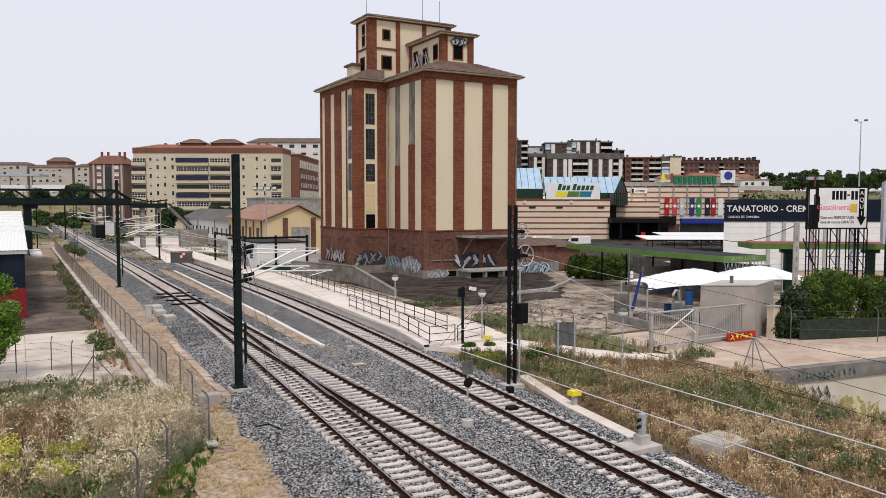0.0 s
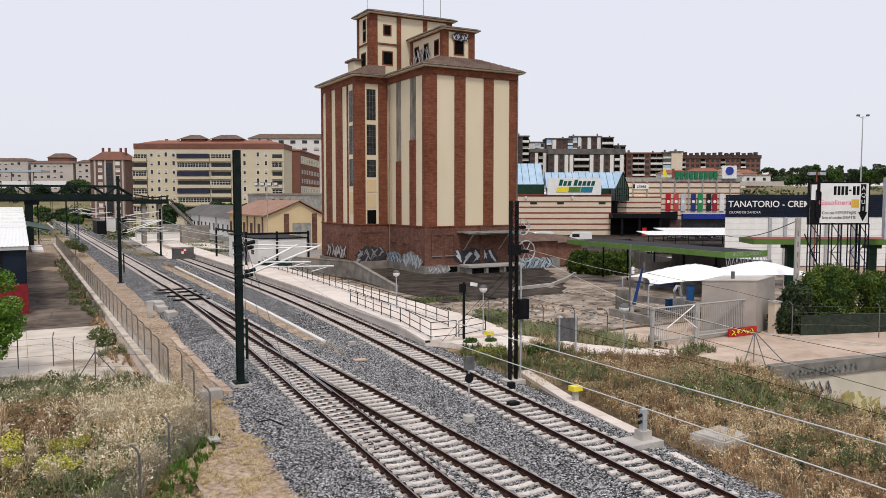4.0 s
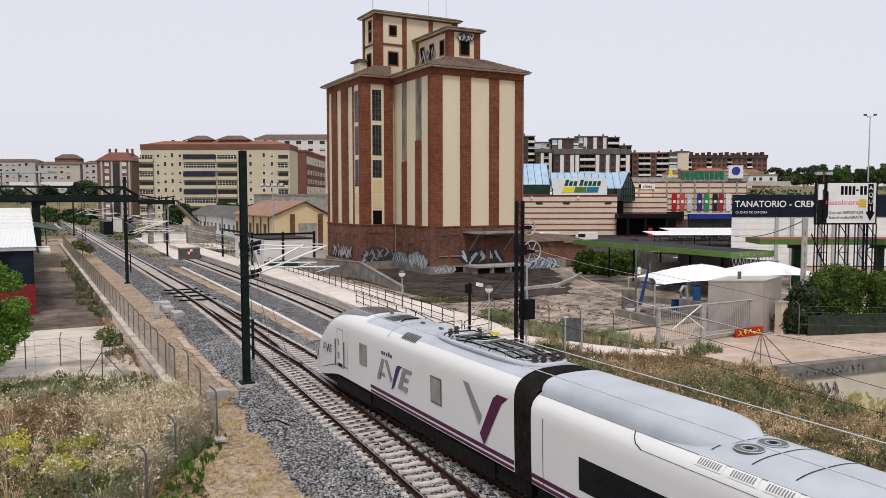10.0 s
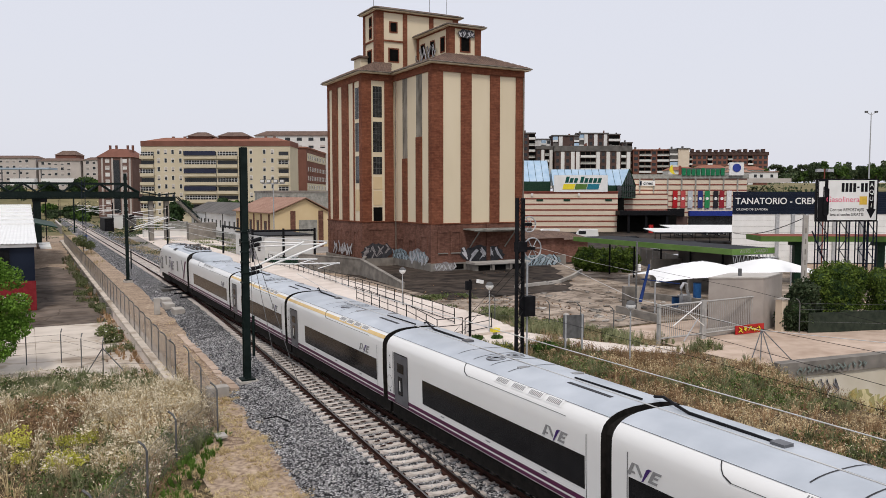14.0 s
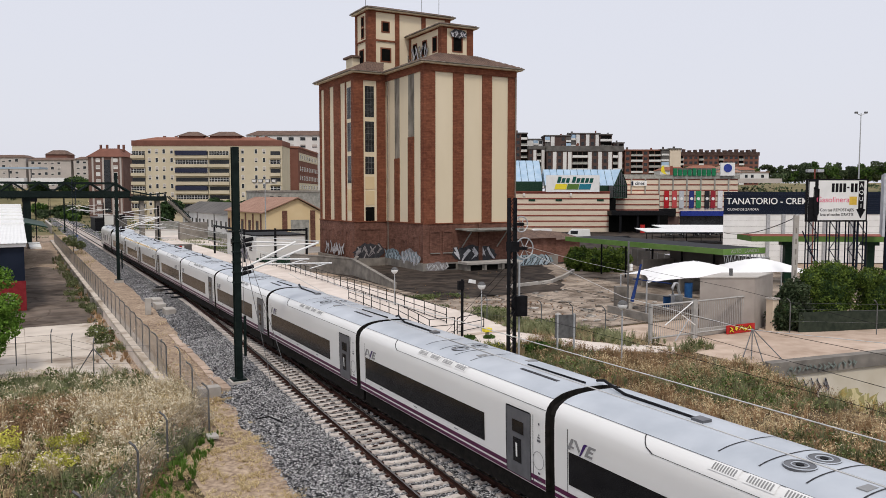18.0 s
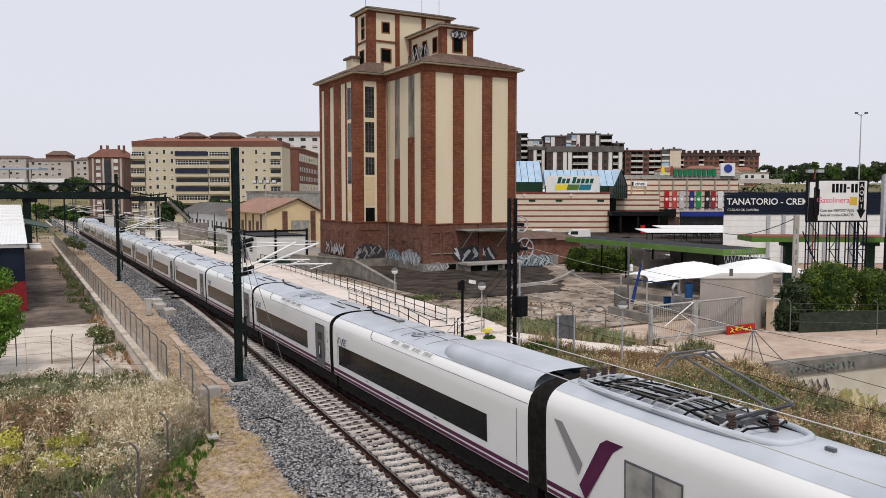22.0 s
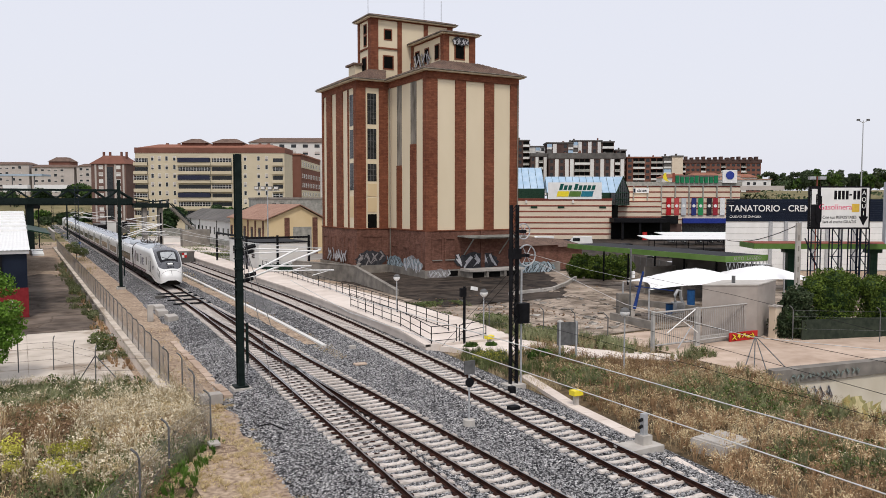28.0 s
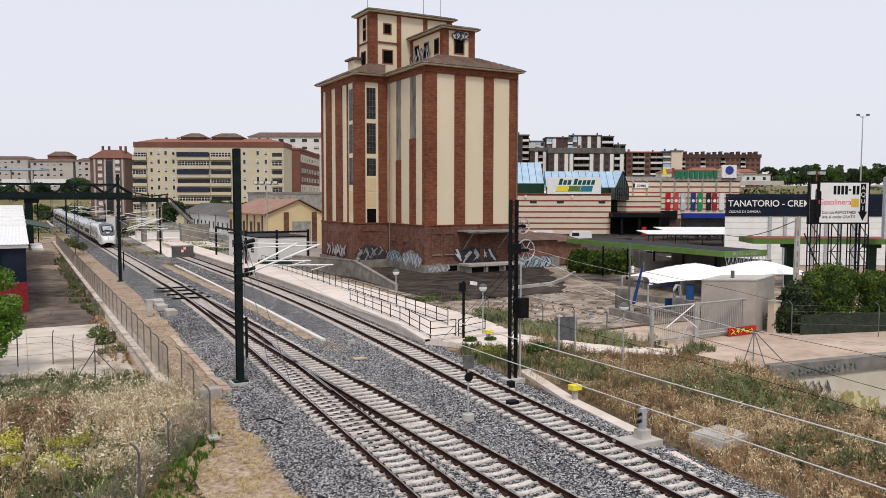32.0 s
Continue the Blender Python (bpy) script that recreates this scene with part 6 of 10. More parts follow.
def build_car(m, paint, label, van=False):
    c = thing("van" if van else "car", label, "van" if van else "car", m, group="parked vehicles")
    L, h = (5.4, 2.2) if van else (4.3, 1.45)
    prof = ([(0, 0.35), (0, 1.0), (0.9, 1.15), (1.7, 2.1), (2.0, h), (5.2, h), (5.4, 0.4)] if van else [(0, 0.3), (0.05, 0.75), (1.1, 0.92), (1.8, 1.4), (3.2, h), (4.0, 0.95), (4.3, 0.9), (4.3, 0.35)])
    bm = bm_new()
    a = [bm.verts.new((x, 0, z)) for x, z in prof]
    b = [bm.verts.new((x, 1.8, z)) for x, z in prof]
    bm.faces.new(a)
    bm.faces.new(b[::-1])
    for k in range(len(prof)):
        j = (k + 1) % len(prof)
        bm.faces.new((a[k], b[k], b[j], a[j]))
    part("body", bm, paint, c)
    gx0, gx1, gz0, gz1 = (1.5, 2.9, 1.25, 1.9) if van else (1.55, 3.4, 0.93, 1.3)
    part("side_window", box(bm_new(), gx0, gx1, -0.01, 1.81, gz0, gz1), M_GLASSD, c)
    for x in (0.85, L - 0.9):
        for y in (0.08, 1.72):
            w = part("wheel", rod(bm_new(), (x, y - 0.1, 0.32), (x, y + 0.1, 0.32), 0.32, 14), M_BLACK, c)
            part("rim", rod(bm_new(), (x, y - 0.11, 0.32), (x, y + 0.11, 0.32), 0.18, 10), M_STEEL, w)
    return c


build_car(town(17.0, 150, 0, 8), M_WHITE, "white parked delivery van by the mall", True)
build_car(town(24.2, 150, 0, -6), M_WHITE, "white parked delivery van by the mall", True)
M_CARS = mat("silver_car_paint", (0.42, 0.43, 0.44), (0.5, 0.51, 0.52), rough=0.25, metal=0.3, bump=0)
for k, (lat, dep, p, lab) in enumerate(((19.5, 143, M_CARS, "silver car parked by the mall"), (21.8, 149, M_NAVY, "dark blue car parked by the mall"), (31, 138, M_BLACK, "black car parked by the mall"), (50, 168, M_CARS, "silver car parked by the mall"), (56, 168, M_NAVY, "dark blue car parked under the shades"), (61, 170, M_WHITE, "white car parked under the shades"), (36.5, 122, M_BLACK, "black parked car by the fence"), (33, 122, M_CARS, "silver parked car by the fence"), (26.2, 95, M_CARS, "pale parked car behind the hedge"))):
    build_car(town(lat, dep, 0, (k * 37) % 20 - 10), p, lab)
# car-park shades before the mall
for lat, dep, w, d in ((38, 140, 20, 9), (46, 158, 18, 8), (52, 128, 14, 7)):
    cp = thing("carport", "low car-park shade with a pale sheet roof", "carport", town(lat, dep, 0), group="car-park shades")
    part("roof", box(bm_new(), 0, w, 0, d, 2.0, 2.12, Matrix(((1, 0, 0, 0), (0, 1, 0, 0), (0, 0.04, 1, 0), (0, 0, 0, 1)))), M_WHITE, cp, "pale pitched roof sheet")
    for k in range(3):
        part("back_post", rod(bm_new(), (w * (k + 0.5) / 3, d - 0.3, 0), (w * (k + 0.5) / 3, d - 0.3, 2.0 + 0.035 * d), 0.08), M_BLACK, cp)
    part("edge", box(bm_new(), -0.15, w + 0.15, -0.15, -0.003, 1.85, 2.1), M_BLACK, cp)
    for k in range(5):
        part("post", rod(bm_new(), (w * k / 4, 0.3, 0), (w * k / 4, 0.3, 2.0), 0.07), M_BLACK, cp)

# ---- funeral home and the petrol station ----
home = thing("funeral_home", "white building with a navy cladding band and white letters", "building", town(37.05, 100, 0))
HOME = [(0, 0), (40, 0), (40, 12), (6, 12)]
part("wall", prism(bm_new(), HOME, 0, 6.4), M_WHITE, home, "white panelled wall")
bm = bm_new()
for k in range(10):
    e = 0.06 + 0.03 * (k % 2 == 0)
    prism(bm, [(-0.03, -e), (40.06, -e), (40.06, 12.06), (6, 12.06)], 6.403 + 0.29 * k, 6.4 + 0.29 * k + 0.28)
part("cladding", bm, M_NAVY, home, "navy ribbed cladding")
lettering("sign", "TANATORIO - CREMATORIO", 1.15, M_WHITE, home, pose(0.3, -0.13, 8.05, 90, 0, 0), "white raised letters", 0.012, "LEFT")
lettering("sign", "CIUDAD DE ZAMORA", 0.42, M_WHITE, home, pose(0.42, -0.13, 7.0, 90, 0, 0), "white raised letters", 0.0, "LEFT")
for x in (5.6, 7.6, 9.4, 11.2, 13.0, 14.8, 16.6):
    part("pier", box(bm_new(), x, x + 0.42, -0.25, 0.0, 0, 6.4), M_STEEL, home)
bm = bm_new()
for k in range(1, 8):
    box(bm, 0, 40, -0.012, 0.01, 0.8 * k, 0.8 * k + 0.02)
part("panel_joints", bm, M_CREAMG, home)

star = thing("billboard", "petrol station billboard on dark lattice legs", "billboard", town(33.6, 70, 0, 3))
part("frame", box(bm_new(), -0.1, 5.65, 0, 0.25, 6.45, 10.35), M_BLACK, star)
face = part("panel", box(bm_new(), 0.02, 5.5, -0.03, 0.0, 6.6, 10.22), M_WHITE, star, "white advertising panel")
part("black_field", box(bm_new(), 0.02, 0.95, -0.04, -0.031, 6.6, 10.22), M_BLACK, face)
part("white_field", box(bm_new(), 0.1, 0.62, -0.05, -0.041, 8.7, 10.1), M_WHITE, face)
bm = bm_new()
for a, b in (((0.55, 7.2), (0.55, 9.6)), ((1.0, 7.2), (1.0, 9.4)), ((0.55, 9.6), (1.0, 9.4)), ((0.55, 7.2), (0.75, 6.9)), ((0.75, 6.9), (1.0, 7.2))):
    strand(bm, [(a[0], -0.06, a[1]), (b[0], -0.06, b[1])], 0.055)
part("pump_outline", bm, M_BLACK, face, "black fuel pump outline")
for k in range(7):
    if k != 4:
        x = 2.2 + 0.36 * k
        part("sign_letter_shape", box(bm_new(), x, x + 0.26, -0.045, -0.032, 9.15, 9.95), M_BLACK, face)
part("sign_letter_shape", box(bm_new(), 3.62, 3.86, -0.045, -0.032, 9.5, 9.64), M_BLACK, face)
lettering("sign", "Gasolinera", 0.72, mat("pink_red_ink", (0.62, 0.08, 0.16), bump=0), face, pose(2.35, -0.04, 8.45, 90, 0, 0))
part("yellow_label", box(bm_new(), 3.9, 4.6, -0.045, -0.032, 8.0, 8.75), mat("amber_paint", (0.6, 0.4, 0.06), bump=0), face)
lettering("sign", "Con tus REPOSTAJES", 0.36, M_BLACK, face, pose(2.75, -0.04, 7.52, 90, 0, 0), bold=0.004)
lettering("sign", "lava el coche GRATIS", 0.36, M_BLACK, face, pose(2.75, -0.04, 7.1, 90, 0, 0), bold=0.004)
bm = bm_new()
box(bm, 4.75, 5.25, -0.045, -0.032, 7.6, 10.15)
v = [bm.verts.new(p) for p in ((4.55, -0.046, 7.6), (5.0, -0.046, 6.75), (5.45, -0.046, 7.6))]
bm.faces.new(v)
part("arrow", bm, M_BLACK, face, "black downward arrow")
for k, ch in enumerate("AQUI"):
    lettering("sign", ch, 0.55, M_WHITE, face, pose(5.0, -0.055, 9.75 - 0.62 * k, 90, 0, 0))


def lattice(root, x, w, z0, z1, y=0.4, m=M_NAVY, r=0.06, d=0.5, name="lattice_leg"):
    bm = bm_new()
    for xx in (x, x + w):
        rod(bm, (xx, y, z0), (xx, y, z1), r, 5)
        rod(bm, (xx, y + d, z0), (xx, y + d, z1), r, 5)
    n = max(2, int((z1 - z0) / (w * 1.3)))
    for k in range(n):
        a, b = z0 + (z1 - z0) * k / n, z0 + (z1 - z0) * (k + 1) / n
        rod(bm, (x if k % 2 else x + w, y, a), (x + w if k % 2 else x, y, b), r * 0.7, 4)
        rod(bm, (x, y, b), (x + w, y, b), r * 0.6, 4)
        rod(bm, (x, y, b), (x, y + d, b), r * 0.6, 4)
    return part(name, bm, m, root)


for x in (0.4, 2.4, 4.2, 5.0):
    lattice(star, x, 0.9, 0, 6.5)
part("brace", rod(bm_new(), (-0.3, 0.2, 5.6), (1.6, 0.5, 1.8), 0.06), M_NAVY, star)
back = thing("billboard", "dark lattice billboard frame seen edge-on", "billboard", town(39.6, 68, 0, 62))
part("panel", box(bm_new(), 0, 7, 0, 0.2, 5.2, 10.8), mat("weathered_grey_panel", (0.4, 0.42, 0.45), (0.55, 0.57, 0.6), bump=0), back)
for x in (0.2, 2.2, 4.2):
    lattice(back, x, 0.9, 0, 11.0, y=-0.7)
for z in (5.6, 7.5, 9.5):
    part("rail", box(bm_new(), -0.2, 7.2, -0.2, -0.1, z, z + 0.14), M_NAVY, back)
part("lamp_bar", rod(bm_new(), (-2, -1.5, 9.8), (-0.2, -1.0, 9.8), 0.05), M_NAVY, back)
flood = thing("floodlight_post", "post with two red-brown floodlights above the billboard", "lamp", town(36.6, 75, 0))
part("pole", rod(bm_new(), (0, 0, 0), (0, 0, 11.4), 0.06), M_STRIPE2, flood)
for s in (-1, 1):
    part("lamp_head", box(bm_new(), s * 0.5 - 0.3, s * 0.5 + 0.3, -0.2, 0.2, 11.1, 11.4), M_STEEL, flood)

pet = thing("petrol_canopy", "green-edged petrol station canopy on green columns", "canopy", town(31.0, 76, -0.3, -4))
part("roof", box(bm_new(), 0.1, 16, 0.1, 4.4, 4.7, 5.14), M_STRIPE2, pet, "dull red roof deck")
part("fascia", box(bm_new(), 0, 16.1, 0, 4.5, 4.58, 5.1), M_GREENP, pet, "green fascia")
for x in (4.4, 12.5):
    col = part("column", box(bm_new(), x - 0.35, x + 0.35, 2, 2.7, 0, 4.577), M_GREEND, pet)
    part("column_head", box(bm_new(), x - 0.75, x + 0.75, 1.9, 2.8, 4.1, 4.575), M_GREEND, col)
part("shop", box(bm_new(), 1.0, 3.6, 5, 8, 0, 2.6), M_OFFW, pet)
part("shop_sign", box(bm_new(), 2.0, 3.3, 4.9, 4.99, 1.6, 2.2), M_RED, pet)

# long car-wash roof
_p, _q, _r = Vector((52.26, 45.28, 0)), Vector((53.09, 67.54, 0)), Vector((57.24, 45.07, 0))
wash = thing("car_wash", "long car wash roof with a green fascia and lattice beam", "car wash", Matrix.Translation(_q) @ pose(0, 0, 0, 0, 0, math.degrees(math.atan2(_p.y - _q.y, _p.x - _q.x))))
WL, WW = (_p - _q).length, (_r - _p).length
part("roof", box(bm_new(), 0, WL - 0.15, 0.05, WW, 4.0, 4.28), M_BLACK, wash, "dark roof deck")
part("fascia", box(bm_new(), -0.1, WL + 0.1, -0.12, 0.0, 3.82, 4.32), M_GREENP, wash, "green fascia")
part("fascia", box(bm_new(), WL + 0.003, WL + 0.1, 0.003, WW, 3.82, 4.32), M_GREENP, wash, "green fascia")
lettering("sign", "AUTO   LAVADO", 0.44, M_CREAMG, wash, pose(WL + 0.11, WW / 2, 4.07, 90, 0, 90), "pale letters on the fascia")
for z in (2.9, 3.8):
    part("lattice_chord", rod(bm_new(), (WL, 0.1, z), (WL, WW, z), 0.05, 4), M_STEEL, wash, "pale steel chord")
for k in range(11):
    y = 0.1 + (WW - 0.1) * k / 11
    part("lattice_bar", strand(bm_new(), [(WL, y, 3.8), (WL, y + 0.22, 2.9), (WL, y + 0.44, 3.8)], 0.03, 4), M_STEEL, wash)
for k in range(6):
    part("column", rod(bm_new(), (0.6 + k * WL / 5.4, WW - 0.6, 0), (0.6 + k * WL / 5.4, WW - 0.6, 4.0), 0.1), M_BLACK, wash)
for k in range(2, 4):
    part("bay_wall", box(bm_new(), 1.5 + k * 5, 1.7 + k * 5, 0.6, WW - 0.4, 0, 2.6), M_CONCD, wash)
part("back_wall", box(bm_new(), 11, WL, WW - 0.3, WW - 0.1, 0, 3.4), M_APTG, wash)
# dark sheet fence in front of it
fn = thing("sheet_fence", "dark grey sheet metal fence beside the car wash", "fence", town(24.5, 97, 0, -81.7))
for k in range(12):
    part("panel", box(bm_new(), k * 1.9, k * 1.9 + 1.86, -0.03, 0.03, 0.05, 2.1), M_APTG, fn)
    part("post", rod(bm_new(), (k * 1.9 - 0.02, -0.06, -0.3), (k * 1.9 - 0.02, -0.06, 2.2), 0.05), M_POST, fn)

# ---- sheds beside the line ----
yel = thing("goods_shed", "pale yellow goods shed with brick piers and tiled roof", "shed")
Y0, XA, XB2 = 128.0, 36.6, 46.4
bm = bm_new()
v = [bm.verts.new(p) for p in ((XA, Y0, -0.4), (XB2, Y0, -0.4), (XB2, Y0, 6.0), ((XA + XB2) / 2 + 0.8, Y0, 8.2), (XA, Y0, 5.8))]
v2 = [bm.verts.new(p.co + Vector((0, 26, 0))) for p in v]
bm.faces.new(v)
bm.faces.new(v2[::-1])
for k in range(5):
    bm.faces.new((v[k], v2[k], v2[(k + 1) % 5], v[(k + 1) % 5]))
part("wall", bm, M_YELW, yel)
bm = bm_new()
rx = (XA + XB2) / 2 + 0.8
for pa, pb in (((XA - 0.6, 5.75), (rx, 8.35)), ((rx, 8.35), (XB2 + 0.6, 5.95))):
    lo = [(pa[0], Y0 - 0.5, pa[1]), (pb[0], Y0 - 0.5, pb[1]), (pb[0], Y0 + 26.5, pb[1]), (pa[0], Y0 + 26.5, pa[1])]
    a = [bm.verts.new(p) for p in lo]
    b = [bm.verts.new((p[0], p[1], p[2] + 0.16)) for p in lo]
    bm.faces.new(a[::-1])
    bm.faces.new(b)
    for k in range(4):
        bm.faces.new((a[k], a[(k + 1) % 4], b[(k + 1) % 4], b[k]))
part("roof", bm, M_TILEP, yel, "terracotta tile roof")
for x in (39.6, 44.6):
    part("brick_pier", box(bm_new(), x, x + 0.9, Y0 - 0.08, Y0 + 0.1, -0.4, 6.2), M_BRICKL, yel)
part("shutter", box(bm_new(), 41.1, 44.4, Y0 - 0.06, Y0 + 0.1, -0.3, 4.6), M_CREAMG, yel, "grey roller shutter")
for y in (130, 135, 140, 145, 150):
    part("brick_pier", box(bm_new(), XA - 0.08, XA + 0.1, y, y + 0.8, -0.4, 5.6), M_BRICKL, yel)
    part("window", box(bm_new(), XA - 0.05, XA + 0.1, y + 1.9, y + 3.5, 2.2, 4.4), M_BRICKL, yel)
    part("pane", box(bm_new(), XA - 0.06, XA + 0.1, y + 2.2, y + 3.2, 2.5, 4.1), M_GLASSD, yel)
wb = thing("station_building", "low white building with a dark slate roof and graffiti", "building")
part("wall", box(bm_new(), 38, 47, 158, 209, -0.4, 4.9), M_OFFW, wb)
bm = bm_new()
v = [bm.verts.new(p) for p in ((37.4, 157.4, 4.8), (47.6, 157.4, 4.8), (42.5, 157.4, 7.2), (37.4, 209.6, 4.8), (47.6, 209.6, 4.8), (42.5, 209.6, 7.2))]
for f in ((0, 1, 2), (3, 5, 4), (0, 2, 5, 3), (1, 4, 5, 2), (0, 3, 4, 1)):
    bm.faces.new([v[k] for k in f])
part("roof", bm, M_APTG, wb, "dark slate roof")
for k in range(11):
    y = 161 + 4.3 * k
    part("window", box(bm_new(), 37.95, 38.1, y, y + 1.2, 1.7, 3.3), M_GLASSD, wb)
for y in (172, 190, 201):
    part("downpipe", rod(bm_new(), (37.9, y, 0), (37.9, y, 4.8), 0.09), M_APTG, wb)
part("base_band", box(bm_new(), 37.92, 38.2, 158, 209, -0.4, 0.9), M_CREAMG, wb)
grey = thing("warehouse", "grey concrete warehouse behind the goods shed", "warehouse")
part("wall", box(bm_new(), 43, 66, 150, 164, 0, 9.4), M_CREAMG, grey)
part("parapet", box(bm_new(), 42.9, 66.1, 149.9, 164.1, 9.4, 9.8), M_CONCD, grey)
for x in (44, 45.6):
    part("window", box(bm_new(), x, x + 0.7, 149.94, 150.1, 6.8, 8.6), M_GLASSD, grey)
fl = thing("floodlight_mast", "slim grey mast with a bar of four floodlights", "light mast", town(-24.8, 110, 0))
part("pole", rod(bm_new(), (0, 0, -0.4), (0, 0, 10.6), 0.1, 8, 0.07), M_STEEL, fl)
part("crossbar", box(bm_new(), -1.7, 1.7, -0.06, 0.06, 10.5, 10.62), M_STEEL, fl)
for x in (-1.5, -0.6, 0.4, 1.3):
    part("floodlight", box(bm_new(), x - 0.3, x + 0.3, -0.35, 0.2, 10.65, 11.1), M_POST, fl)
    part("lens", box(bm_new(), x - 0.26, x + 0.26, -0.37, -0.352, 10.7, 11.05), M_OFFW, fl)
# white equipment cabins behind black posts
hut = thing("equipment_cabin", "white equipment cabin with graffiti in a black frame", "cabin")
part("wall", box(bm_new(), 26.6, 33.0, 97.0, 112.5, -0.2, 3.6), M_OFFW, hut)
part("roof_edge", box(bm_new(), 26.5, 33.1, 96.9, 112.6, 3.6, 3.75), M_BLACK, hut)
for x, y in ((25.0, 113.4), (25.0, 96.8), (33.2, 96.8), (29, 96.8)):
    part("frame_post", box(bm_new(), x - 0.12, x + 0.12, y - 0.12, y + 0.12, -0.3, 4.6), M_BLACK, hut)
part("frame_beam", box(bm_new(), 24.9, 25.1, 96.9, 113.3, 4.3, 4.55), M_BLACK, hut)
part("frame_beam", box(bm_new(), 25.13, 33.1, 96.7, 96.9, 4.2, 4.45), M_BLACK, hut)
for y in (99, 104, 109):
    part("cabin_window", box(bm_new(), 26.55, 26.7, y, y + 1.3, 1.6, 2.7), M_GLASSD, hut)
part("skirt_fence", box(bm_new(), 26.4, 33.3, 96.3, 96.4, -0.2, 0.9), M_GREEND, hut)

# ---- the footbridge ----
fb = thing("footbridge", "dark steel truss footbridge over the tracks", "footbridge")
for y in (164.0, 166.6):
    t = new("truss")
    t.parent = fb
    part("bottom_girder", box(bm_new(), -24, 19.8, y - 0.1, y + 0.1, 8.45, 9.6), M_DARK, t)
    part("top_chord", box(bm_new(), -24, 17.4, y - 0.12, y + 0.12, 10.95, 11.35), M_DARK, t)
    for k in range(9):
        x = 17.2 - 4.4 * k
        part("diagonal", rod(bm_new(), (x, y, 11.1), (x - 2.2, y, 9.5), 0.18, 5), M_DARK, t)
        part("diagonal", rod(bm_new(), (x - 2.2, y, 9.5), (x - 4.4, y, 11.1), 0.18, 5), M_DARK, t)
    part("end_post", rod(bm_new(), (17.2, y, 11.1), (19.9, y, 9.4), 0.2, 5), M_DARK, t)
part("deck", box(bm_new(), -24, 20, 164.1, 166.5, 8.2, 8.44), M_DARK, fb)
for k in range(20):
    part("railing_bar", rod(bm_new(), (-22 + 2.1 * k, 163.86, 9.6), (-22 + 2.1 * k, 163.86, 10.95), 0.05, 4), M_DARK, fb)
part("landing", box(bm_new(), 20.0, 26.6, 162.8, 166.8, 7.7, 8.6), M_DARK, fb, "dark stair landing")
part("landing_rail", strand(bm_new(), [(20, 162.8, 9.6), (23.4, 162.8, 8.9), (26.6, 162.8, 9.3)], 0.14), M_DARK, fb)
for k in range(6):
    part("landing_post", rod(bm_new(), (20.4 + 1.2 * k, 162.8, 8.5), (20.4 + 1.2 * k, 162.8, 9.5), 0.07), M_DARK, fb)
for x, w in ((21.6, 0.8), (24.6, 0.8)):
    part("pier", box(bm_new(), x, x + w, 163.4, 165.6, -0.5, 7.7), M_CONCD, fb)
part("pier", box(bm_new(), 1.2, 2.4, 164.6, 166, -0.5, 8.2), M_DARK, fb)
for k in range(16):
    part("tread", box(bm_new(), 26.6 + 0.26 * k, 27.2 + 0.26 * k, 160.5, 162.6, 7.4 - 0.27 * k, 7.7 - 0.27 * k), M_CONCD, fb)
part("stair_railing", strand(bm_new(), [(26.6, 160.4, 8.6), (30.8, 160.4, 4.2)], 0.12), M_DARK, fb)
part("stair_railing", strand(bm_new(), [(26.6, 162.7, 8.6), (30.8, 162.7, 4.2)], 0.12), M_DARK, fb)
part("stair_base", box(bm_new(), 28.6, 34.0, 160.3, 162.8, -0.4, 3.3), M_CONCD, fb, "stained concrete stair base")
gan = thing("signal_gantry", "black signal gantry box beyond the footbridge", "signal gantry")
part("box", box(bm_new(), 1.0, 3.7, 175, 175.8, 7.5, 9.2), M_BLACK, gan)
for x in (1.2, 3.4):
    part("post", rod(bm_new(), (x, 175.4, -0.5), (x, 175.4, 7.5), 0.12), M_BLACK, gan)
# clutter of the station yard beyond
for x, y, w, d, h, m, nm, lab, cat in ((22.3, 178, 9.0, 2.4, 1.1, M_OFFW, "loading_platform", "low white loading platform in the station yard", "platform"), (17.5, 215, 2.2, 14, 2.9, M_BLACK, "goods_wagon", "dark goods wagon on a far siding", "wagon"), (20.8, 228, 2.4, 18, 3.2, M_OFFW, "rail_carriage", "white carriage standing on a far siding", "carriage"), (25.2, 236, 2.4, 16, 3.0, M_APTG, "goods_wagon", "grey goods wagon on a far siding", "wagon"), (29.5, 200, 6, 0.3, 2.2, M_CREAMG, "yard_wall", "grey concrete wall in the station yard", "wall"), (7.0, 205, 0.3, 40, 1.6, M_CONCD, "yard_wall", "stained concrete wall beside the far track", "wall")):
    c = thing(nm, lab, cat)
    part("body", box(bm_new(), x, x + w, y, y + d, -0.4, h), m, c)
    part("top_edge", box(bm_new(), x - 0.08, x + w + 0.08, y - 0.08, y + d + 0.08, h, h + 0.14), M_CONC if m is not M_BLACK else M_APTG, c)


